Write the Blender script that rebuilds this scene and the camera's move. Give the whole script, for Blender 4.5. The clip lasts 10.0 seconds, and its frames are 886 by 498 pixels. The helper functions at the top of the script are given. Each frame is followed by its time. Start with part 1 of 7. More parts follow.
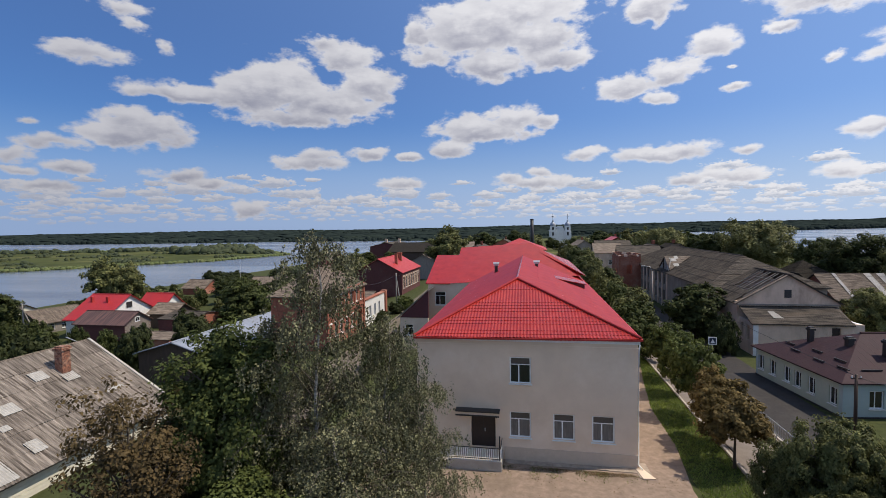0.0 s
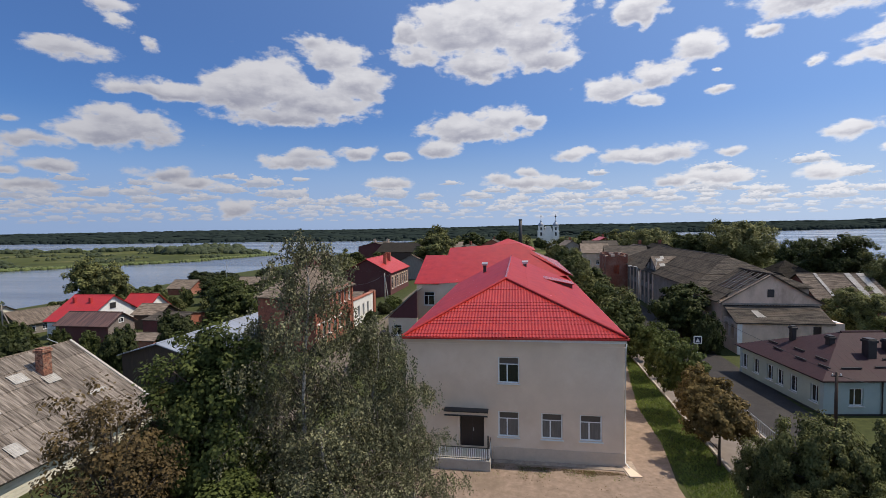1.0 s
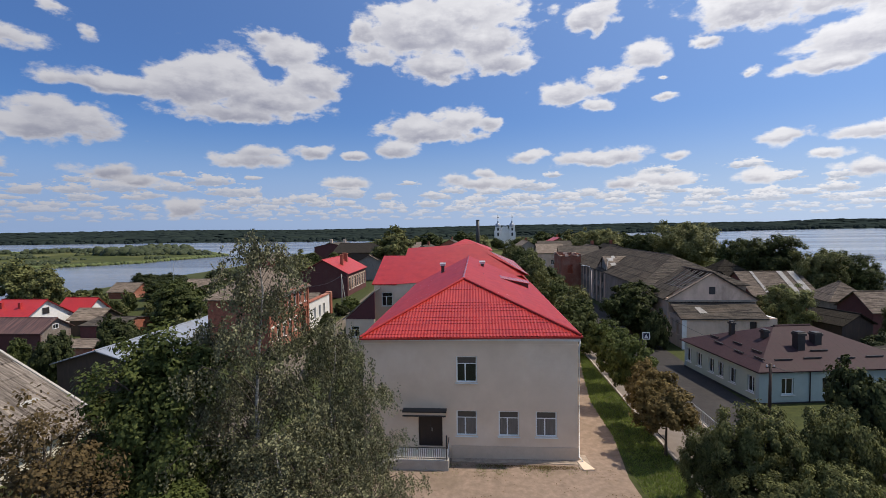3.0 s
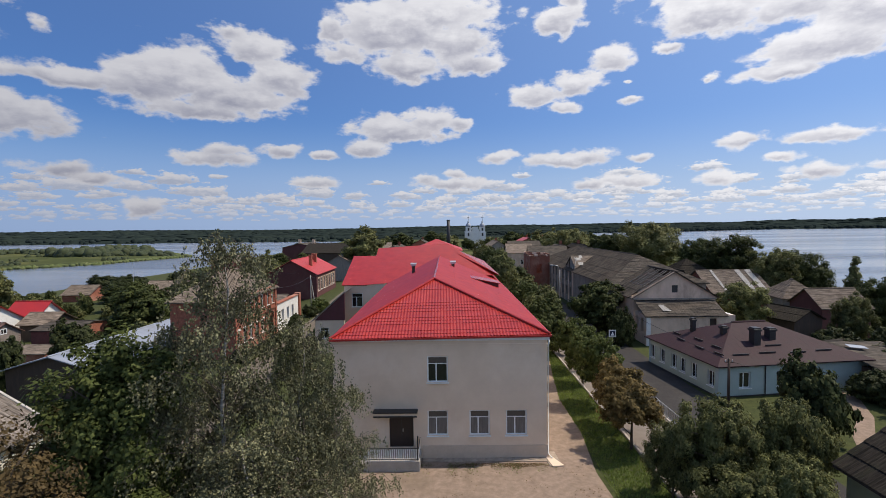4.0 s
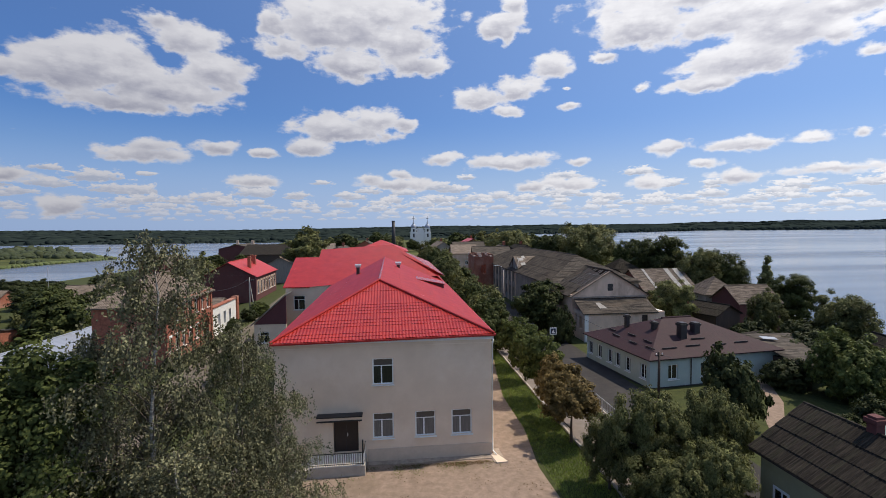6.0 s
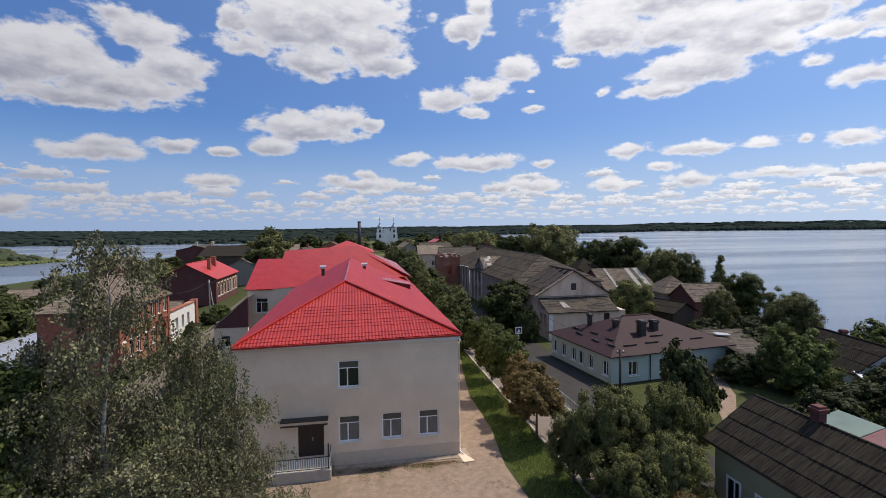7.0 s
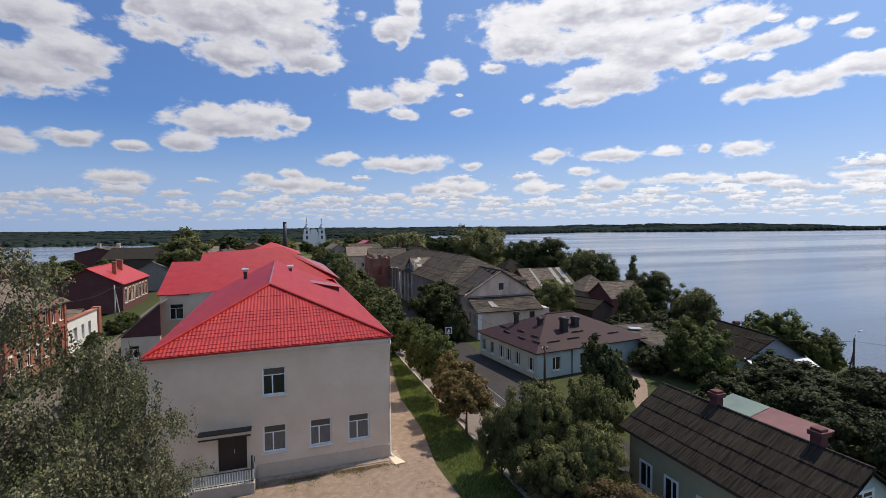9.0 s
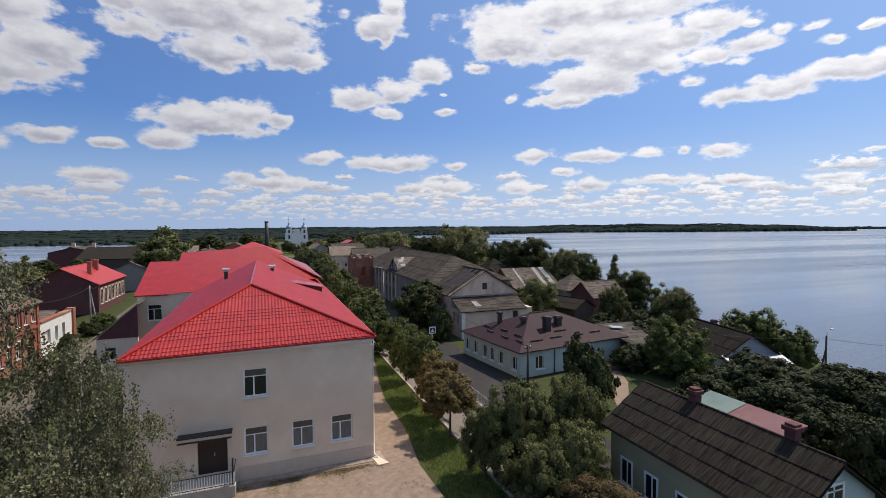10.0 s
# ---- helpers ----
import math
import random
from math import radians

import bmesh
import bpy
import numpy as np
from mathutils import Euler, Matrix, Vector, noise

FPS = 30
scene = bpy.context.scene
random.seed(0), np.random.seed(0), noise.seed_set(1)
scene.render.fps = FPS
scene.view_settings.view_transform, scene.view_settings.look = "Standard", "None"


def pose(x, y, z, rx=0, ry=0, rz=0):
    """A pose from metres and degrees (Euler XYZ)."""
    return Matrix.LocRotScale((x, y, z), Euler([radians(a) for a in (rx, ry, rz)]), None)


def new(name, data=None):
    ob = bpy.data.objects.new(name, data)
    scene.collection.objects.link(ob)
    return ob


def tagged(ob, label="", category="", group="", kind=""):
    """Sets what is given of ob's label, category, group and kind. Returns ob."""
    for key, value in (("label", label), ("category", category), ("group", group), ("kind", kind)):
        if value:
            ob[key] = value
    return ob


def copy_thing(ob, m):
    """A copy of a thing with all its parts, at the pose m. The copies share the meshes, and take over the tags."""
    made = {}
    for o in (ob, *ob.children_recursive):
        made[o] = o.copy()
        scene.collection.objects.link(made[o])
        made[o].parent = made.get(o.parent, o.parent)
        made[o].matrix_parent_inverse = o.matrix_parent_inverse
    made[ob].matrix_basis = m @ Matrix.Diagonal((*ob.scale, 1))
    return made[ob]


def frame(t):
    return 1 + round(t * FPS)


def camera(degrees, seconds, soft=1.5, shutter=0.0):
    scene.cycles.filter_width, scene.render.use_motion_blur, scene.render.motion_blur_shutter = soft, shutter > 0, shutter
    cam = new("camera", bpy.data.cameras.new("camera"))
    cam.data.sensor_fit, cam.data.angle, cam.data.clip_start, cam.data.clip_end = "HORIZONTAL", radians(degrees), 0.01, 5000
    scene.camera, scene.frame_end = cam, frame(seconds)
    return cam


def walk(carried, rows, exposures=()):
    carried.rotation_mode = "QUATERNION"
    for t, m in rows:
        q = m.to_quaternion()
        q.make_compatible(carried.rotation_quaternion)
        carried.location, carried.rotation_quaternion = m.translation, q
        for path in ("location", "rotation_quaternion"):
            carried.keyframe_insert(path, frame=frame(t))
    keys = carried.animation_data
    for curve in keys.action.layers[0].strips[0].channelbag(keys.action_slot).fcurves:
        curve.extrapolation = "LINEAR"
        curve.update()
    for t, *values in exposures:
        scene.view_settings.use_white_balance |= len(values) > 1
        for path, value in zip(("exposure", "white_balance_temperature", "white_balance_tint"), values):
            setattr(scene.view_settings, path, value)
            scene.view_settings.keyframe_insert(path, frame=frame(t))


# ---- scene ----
cam = camera(86.63, 10.0, soft=0.5)
# seconds, yaw, pitch, roll
TURN = [
    (0.0, 10.50, -2.65, 0.92),
    (0.5, 9.84, -2.66, 0.87),
    (1.0, 9.13, -2.66, 0.82),
    (1.5, 8.22, -2.66, 0.77),
    (2.0, 7.16, -2.66, 0.74),
    (2.5, 5.69, -2.67, 0.72),
    (4.0, 0.44, -2.71, 0.68),
    (4.5, -1.33, -2.72, 0.62),
    (5.0, -2.92, -2.72, 0.57),
    (5.5, -4.53, -2.70, 0.54),
    (7.0, -10.30, -2.62, 0.51),
    (7.5, -12.78, -2.61, 0.47),
    (8.0, -15.09, -2.59, 0.41),
    (8.5, -17.25, -2.56, 0.37),
    (9.0, -18.81, -2.54, 0.37),
    (9.5, -20.00, -2.55, 0.32),
    (10.0, -20.78, -2.58, 0.24),
]
EYE = (0.0, 0.0, 13.5)
walk(cam, [(t, pose(*EYE, 90 + pitch, roll, yaw)) for t, yaw, pitch, roll in TURN])

# ---- light ----
SUN_AZ, SUN_EL = radians(78), radians(58)      # clockwise from +y, above the horizon
world = bpy.data.worlds.new("sky")
scene.world = world
world.use_nodes = True
wt = world.node_tree
wt.nodes.clear()


def wnode(kind, tree=wt, **values):
    n = tree.nodes.new(kind)
    for key, value in values.items():
        n.inputs[int(key[1:])].default_value = value
    return n


# fair-weather cumulus: azimuth and height in degrees, half width, half height
CLOUDS_WEST = [
    (-38.6, 14.3, 5.3, 1.12), (-32.5, 14.9, 4.4, 2.79), (-28.9, 16.1, 5.5, 3.23), (-23.9, 14.3, 7.4, 2.33), (-27.7, 12.6, 6.8, 1.1), (-19.2, 16.6, 4.1, 2.43),
    (-21.5, 19.2, 3.8, 1.87), (-24.3, 20.6, 2.2, 0.91), (-43.5, 11.2, 3.1, 1.53), (-43.8, 9.7, 5.5, 1.38), (-41.3, 10.7, 3.1, 1.57), (-2.3, 23.6, 10.5, 2.46),
    (-6.4, 21.9, 8.0, 3.12), (-4.4, 18.6, 4.7, 1.91), (1.6, 20.8, 4.8, 2.83), (3.5, 18.6, 4.5, 1.16), (-11.8, 19.7, 3.4, 1.29), (-13.1, 22.0, 2.0, 1.71),
    (15.4, 15.9, 3.3, 1.33), (10.8, 15.0, 3.6, 1.63), (14.0, 13.4, 2.0, 0.92), (19.3, 18.1, 2.7, 1.56), (13.4, 22.3, 3.1, 1.34)]
CLOUDS_MID = [
    (-5.2, 11.3, 6.4, 1.42), (-2.1, 12.5, 3.9, 1.65), (-7.2, 12.0, 4.1, 1.67), (1.5, 12.1, 1.8, 0.88), (-9.6, 9.4, 2.6, 1.18), (-26.3, 7.7, 4.2, 0.96),
    (-25.6, 8.6, 2.3, 0.9), (-19.1, 8.9, 2.4, 0.91), (-14.4, 8.5, 1.9, 0.53), (-39.2, 6.0, 3.2, 0.77), (-36.5, 5.2, 2.2, 0.73), (-48.9, 6.2, 2.3, 0.85),
    (-50.4, 4.4, 2.8, 0.52), (21.0, 13.6, 1.3, 0.43), (21.1, 15.6, 0.5, 0.32), (28.7, 14.8, 0.8, 0.48), (13.2, 7.6, 5.4, 0.92), (16.5, 7.9, 3.7, 0.95),
    (6.3, 8.3, 2.4, 0.89), (22.2, 7.5, 1.3, 0.56), (1.1, 5.2, 5.2, 0.86), (1.1, 6.3, 1.4, 0.66), (-2.5, 5.8, 2.0, 0.8)]
CLOUDS_EAST = [
    (37.6, 23.3, 15.8, 2.24), (29.3, 20.9, 6.6, 2.29), (38.9, 20.1, 9.1, 2.22), (37.7, 16.2, 6.5, 2.01), (35.2, 14.5, 3.8, 0.97), (46.5, 19.4, 4.4, 1.71),
    (41.9, 18.1, 5.9, 2.25), (50.1, 20.4, 3.6, 1.53), (45.9, 17.2, 2.3, 1.0), (50.2, 17.3, 3.6, 0.95), (53.6, 17.9, 3.0, 0.92), (56.2, 18.5, 1.3, 0.58),
    (48.3, 15.1, 1.4, 0.77), (25.0, 18.4, 1.5, 0.48), (52.3, 13.1, 2.9, 1.09), (56.1, 13.4, 3.6, 1.35), (60.3, 14.0, 3.6, 1.17), (63.4, 14.3, 2.2, 1.21),
    (13.9, 22.8, 3.1, 1.23), (14.7, 24.2, 1.6, 1.21), (14.2, 21.6, 1.3, 1.03)]
CLOUDS_LOW = [
    (31.7, 8.4, 2.5, 0.85), (38.7, 8.2, 3.7, 0.88), (44.4, 8.1, 2.3, 0.61), (47.7, 8.1, 0.8, 0.42), (51.4, 7.8, 2.6, 0.85), (35.3, 6.4, 1.8, 0.58),
    (29.0, 15.0, 0.9, 0.56), (21.2, 13.7, 1.3, 0.38), (46.1, 5.2, 3.8, 0.61), (53.0, 4.6, 2.2, 0.46), (38.1, 5.0, 2.5, 0.84), (29.7, 4.9, 2.3, 0.74),
    (20.5, 5.0, 3.8, 0.88), (60.6, 4.7, 2.6, 0.52), (53.4, 19.7, 0.8, 0.35), (62.7, 17.6, 0.9, 0.4), (63.2, 7.0, 0.9, 0.3), (30.1, 4.5, 1.7, 0.67),
    (20.5, 4.8, 2.3, 0.75), (16.8, 4.7, 2.8, 0.84), (-15.5, 5.3, 3.0, 0.81), (-32.6, 2.3, 2.7, 1.01), (-52.1, 5.8, 1.5, 0.46)]
CLOUDS_THIN = [
    (-47.1, 16.8, 4.8, 1.23), (-44.0, 21.2, 3.5, 1.06), (-42.9, 20.0, 1.9, 0.89), (-40.2, 18.4, 1.3, 0.94), (-49.6, 8.6, 4.5, 1.03), (-52.8, 7.2, 2.2, 1.0),
    (-42.6, 14.1, 3.4, 0.86), (-51.7, 10.1, 1.3, 0.5), (58.5, 18.3, 1.7, 0.57), (60.2, 16.8, 1.6, 0.56), (61.1, 14.9, 2.4, 0.48), (52.7, 16.5, 2.0, 0.52),
    (43.6, 22.5, 3.4, 1.04)]

sky = wt.nodes.new("ShaderNodeTexSky")
sky.sky_type, sky.sun_disc = "NISHITA", False
sky.sun_elevation, sky.sun_rotation = SUN_EL, SUN_AZ
sky.air_density, sky.dust_density, sky.ozone_density = 1.0, 0.2, 3.0


class Nodes:
    """Shortcuts for wiring arithmetic into a node tree."""

    def __init__(self, tree):
        self.t = tree

    def put(self, socket, value):
        if isinstance(value, (int, float)):
            socket.default_value = value
        elif isinstance(value, tuple):
            socket.default_value = value
        else:
            self.t.links.new(value, socket)

    def m(self, op, a, b=0.0, c=0.0, clamp=False):
        n = self.t.nodes.new("ShaderNodeMath")
        n.operation, n.use_clamp = op, clamp
        for s, v in zip(n.inputs, (a, b, c)):
            self.put(s, v)
        return n.outputs[0]

    def v(self, op, a, b=(0, 0, 0), out=0):
        n = self.t.nodes.new("ShaderNodeVectorMath")
        n.operation = op
        self.put(n.inputs[0], a)
        self.put(n.inputs[1], b)
        return n.outputs[out]

    def noise(self, vec, scale, detail=5.0, rough=0.55, colour=False, lac=2.0):
        n = self.t.nodes.new("ShaderNodeTexNoise")
        n.inputs["Scale"].default_value, n.inputs["Detail"].default_value, n.inputs["Roughness"].default_value = scale, detail, rough
        n.inputs["Lacunarity"].default_value = lac
        self.put(n.inputs["Vector"], vec)
        return n.outputs["Color" if colour else "Fac"]

    def puffs(self, vec, scale):
        n = self.t.nodes.new("ShaderNodeTexVoronoi")
        n.feature, n.normalize = "F1", True
        n.inputs["Scale"].default_value, n.inputs["Detail"].default_value, n.inputs["Roughness"].default_value = scale, 3.0, 0.5
        self.put(n.inputs["Vector"], vec)
        return self.m("SUBTRACT", 1.0, self.m("MULTIPLY", n.outputs["Distance"], 1.0))

    def span(self, v, a, b, c=0.0, d=1.0, smooth=True):
        n = self.t.nodes.new("ShaderNodeMapRange")
        n.interpolation_type = "SMOOTHSTEP" if smooth else "LINEAR"
        for s, x in zip(n.inputs, (v, a, b, c, d)):
            self.put(s, x)
        return n.outputs[0]

    def mix(self, f, a, b):
        n = self.t.nodes.new("ShaderNodeMix")
        n.data_type = "RGBA"
        self.put(n.inputs[0], f)
        self.put(n.inputs[6], a)
        self.put(n.inputs[7], b)
        return n.outputs[2]

    def xyz(self, x, y, z=0.0):
        n = self.t.nodes.new("ShaderNodeCombineXYZ")
        for s, v in zip(n.inputs, (x, y, z)):
            self.put(s, v)
        return n.outputs[0]

    def split(self, vec):
        n = self.t.nodes.new("ShaderNodeSeparateXYZ")
        self.put(n.inputs[0], vec)
        return n.outputs


# cloud thickness over (azimuth, height)
cg = bpy.data.node_groups.new("cloud_thickness", "ShaderNodeTree")
cg.interface.new_socket("Place", in_out="INPUT", socket_type="NodeSocketVector")
cg.interface.new_socket("Thickness", in_out="OUTPUT", socket_type="NodeSocketFloat")
cg.interface.new_socket("Lift", in_out="OUTPUT", socket_type="NodeSocketFloat")
N = Nodes(cg)
gin, gout = cg.nodes.new("NodeGroupInput"), cg.nodes.new("NodeGroupOutput")
here = gin.outputs[0]
warp = N.v("MULTIPLY", N.v("SUBTRACT", N.noise(here, 0.28, 6.0, 0.6, True), (0.5, 0.5, 0.5)), (2.2, 1.5, 0.0))
bent = N.v("ADD", here, warp)
best, lift_sum, weight_sum = None, 0.0, 0.0
THIN = set(CLOUDS_THIN)
for az, el, hw, hh in CLOUDS_WEST + CLOUDS_MID + CLOUDS_EAST + CLOUDS_LOW + CLOUDS_THIN:
    q = N.v("MULTIPLY", N.v("SUBTRACT", bent, (az, el, 0.0)), (1 / hw, 1 / hh, 0.0))
    d = N.m("SUBTRACT", 0.95, N.v("LENGTH", q, out=1))
    w = N.m("POWER", N.m("MAXIMUM", N.m("ADD", d, 0.35), 0.001), 2.0)
    lift_sum = N.m("MULTIPLY_ADD", w, N.v("DOT_PRODUCT", q, (0.0, 1.0, 0.0), out=1), lift_sum)
    weight_sum = N.m("ADD", weight_sum, w)
    d = N.m("MULTIPLY_ADD", d, min(1.0, 0.50 + 0.2 * hh), -0.16 if (az, el, hw, hh) in THIN else 0.0)
    best = d if best is None else N.m("MAXIMUM", best, d)
fine = N.noise(N.v("MULTIPLY", here, (0.75, 1.45, 1.0)), 0.50, 8.0, 0.58)
puff = N.puffs(N.v("ADD", N.v("MULTIPLY", here, (0.8, 1.25, 1.0)), N.v("MULTIPLY", warp, (0.12, 0.2, 0.0))), 0.42)
big = N.m("ADD", N.m("MULTIPLY", best, 0.95), N.m("ADD", N.m("MULTIPLY", N.m("SUBTRACT", fine, 0.5), 1.25), N.m("MULTIPLY", N.m("SUBTRACT", puff, 0.55), 0.75)))
ax_, el_, _ = N.split(here)
cg.links.new(big, gout.inputs[0])
cg.links.new(N.m("ADD", N.m("DIVIDE", lift_sum, weight_sum), N.m("MULTIPLY", N.m("SUBTRACT", fine, 0.5), 1.6)), gout.inputs[1])

W = Nodes(wt)
wco = wt.nodes.new("ShaderNodeTexCoord")
dx, dy, dz = W.split(wco.outputs["Generated"])
az_ = W.m("MULTIPLY", W.m("ARCTAN2", dx, dy), 180 / math.pi)
elv = W.m("MULTIPLY", W.m("ARCSINE", dz), 180 / math.pi)
spot = W.xyz(az_, elv)


def thickness(vec):
    n = wt.nodes.new("ShaderNodeGroup")
    n.node_tree = cg
    wt.links.new(vec, n.inputs[0])
    return n.outputs


# overhead and behind, the same broken cloud goes on as a flat sheet
lift = W.m("MAXIMUM", dz, 0.05)
sheet_at = W.xyz(W.m("DIVIDE", dx, lift), W.m("DIVIDE", dy, lift))
ahead = W.m("MULTIPLY", W.span(az_, 95.0, 120.0, 1.0, 0.0), W.span(az_, -95.0, -70.0))
open_sky = W.m("MULTIPLY", W.span(elv, 27.0, 34.0, 1.0, 0.0), ahead)
broken = W.m("SUBTRACT", W.noise(W.v("ADD", sheet_at, (3.1, 7.7, 0.0)), 0.82, 4.0, 0.52), W.m("ADD", 0.55, W.m("MULTIPLY", open_sky, 0.5)))
# rows of small cumulus that grow smaller towards the horizon: one puff to a cell, flat below and domed above
crumble = W.noise(W.v("MULTIPLY", spot, (0.8, 2.0, 1.0)), 1.0, 6.0, 0.66)
crumble_low = W.noise(W.v("MULTIPLY", spot, (1.3, 3.6, 1.0)), 1.0, 6.0, 0.66)
field_cover, field_base = W.span(broken, 0.0, 0.06), W.span(broken, 0.02, 0.14)
for k, rise in enumerate((5.6, 4.9, 4.3, 3.8, 3.3, 2.85, 2.45, 2.1, 1.75, 1.4, 1.1)):
    cells = wt.nodes.new("ShaderNodeTexVoronoi")
    cells.voronoi_dimensions, cells.feature = "1D", "F1"
    cells.inputs["Scale"].default_value, cells.inputs["Randomness"].default_value = 1.0, 0.40
    wide = 1.55 * rise
    wt.links.new(W.m("ADD", W.m("DIVIDE", az_, wide), 7.3 * k), cells.inputs["W"])
    r1, r2, r3 = W.split(cells.outputs["Color"])
    size = W.m("ADD", 0.55 if rise < 5.5 else 0.38, W.m("MULTIPLY", r1, 0.75 if rise < 5.5 else 0.5))
    size = W.m("MULTIPLY", size, W.span(r3, 0.42, 0.5, 0.02, 1.0) if rise > 4.0 else 1.0)
    mid = W.m("MULTIPLY", W.m("SUBTRACT", cells.outputs["W"], 7.3 * k), wide)
    u = W.m("DIVIDE", W.m("SUBTRACT", az_, mid), W.m("MULTIPLY", size, (0.56 if rise > 4.0 else 0.74) * rise))
    v = W.m("DIVIDE", W.m("SUBTRACT", elv, W.m("ADD", rise, W.m("MULTIPLY", W.m("SUBTRACT", r2, 0.5), 0.34 * rise))), W.m("MULTIPLY", size, (0.20 if rise > 4.0 else 0.27) * rise))
    v_flat = W.m("MAXIMUM", v, W.m("MULTIPLY", v, -2.6))
    body = W.m("SUBTRACT", 1.0, W.m("SQRT", W.m("ADD", W.m("MULTIPLY", u, u), W.m("MULTIPLY", v_flat, v_flat))))
    rough_edge = W.m("SUBTRACT", crumble if rise > 3.2 else crumble_low, 0.5)
    body = W.m("ADD", W.m("SUBTRACT", body, 0.12), W.m("MULTIPLY", rough_edge, 2.6))
    puff_cover = W.span(body, 0.0, 0.34)
    puff_base = W.span(W.m("ADD", v, W.m("MULTIPLY", rough_edge, 1.8)), 0.62, -0.22)
    field_base = W.mix(puff_cover, field_base, puff_base)
    field_cover = W.m("MAXIMUM", field_cover, puff_cover)
field_cover = W.m("MULTIPLY", field_cover, W.span(elv, 0.3, 3.4, 0.50, 0.95))

here_t, lift_t = thickness(spot)
facing = W.v("DOT_PRODUCT", wco.outputs["Generated"], (0.62, -0.16, 0.77), out=1)
glow = W.span(facing, -0.55, 0.80, 0.0, 1.0, False)
cover = W.span(here_t, 0.0, 0.34)
shade = W.m("MULTIPLY", W.span(lift_t, 0.55, -0.60), W.span(here_t, 0.10, 0.60))
lit = W.mix(glow, (0.45, 0.45, 0.49, 1), (1.03, 1.02, 1.04, 1))
dim = W.mix(glow, (0.20, 0.21, 0.28, 1), (0.46, 0.46, 0.54, 1))
streak = W.noise(W.v("MULTIPLY", spot, (0.22, 0.75, 1.0)), 1.0, 4.0, 0.55)
shade = W.m("ADD", W.m("MULTIPLY", shade, 0.82), W.m("MULTIPLY", W.m("SUBTRACT", streak, 0.47), 0.8), clamp=True)
cloud = W.mix(shade, lit, dim)
air = wt.nodes.new("ShaderNodeVectorMath")
air.operation = "MULTIPLY"
wt.links.new(sky.outputs[0], air.inputs[0])
SKY_LEVEL = 0.062
air.inputs[1].default_value = (0.66 * SKY_LEVEL, 1.0 * SKY_LEVEL, 1.50 * SKY_LEVEL)
haze = W.span(elv, -1.0, 11.0, 0.70, 0.0)
veil = W.mix(glow, (0.16, 0.31, 0.73, 1), (0.47, 0.66, 1.00, 1))
clear = W.mix(W.m("MAXIMUM", haze, W.m("MULTIPLY", glow, 0.55)), air.outputs[0], veil)
low_haze = W.mix(glow, (0.27, 0.36, 0.54, 1), (0.60, 0.70, 0.86, 1))
clear = W.mix(W.span(elv, 0.0, 13.0, 0.84, 0.0), clear, low_haze)
wbg = wt.nodes.new("ShaderNodeBackground")
wbg.inputs[1].default_value = 1.0
small_cloud = W.mix(W.m("MULTIPLY", field_base, W.span(elv, 1.0, 6.0, 0.75, 0.95)), lit, W.mix(glow, (0.29, 0.325, 0.42, 1), (0.47, 0.51, 0.60, 1)))
background = W.mix(field_cover, clear, small_cloud)
wt.links.new(W.mix(W.m("MULTIPLY", cover, 0.97), background, cloud), wbg.inputs[0])
wout = wt.nodes.new("ShaderNodeOutputWorld")
wt.links.new(wbg.outputs[0], wout.inputs[0])

sun = new("sun", bpy.data.lights.new("sun", "SUN"))
sun.data.energy, sun.data.angle, sun.data.color = 4.3, radians(0.53), (1.0, 0.89, 0.74)
SUN_DIR = Vector((math.cos(SUN_EL) * math.sin(SUN_AZ), math.cos(SUN_EL) * math.cos(SUN_AZ), math.sin(SUN_EL)))
sun.matrix_world = Matrix.Translation((60, 40, 80)) @ SUN_DIR.to_track_quat("Z", "Y").to_matrix().to_4x4()
scene.view_settings.exposure = 0.10

# ---- materials ----


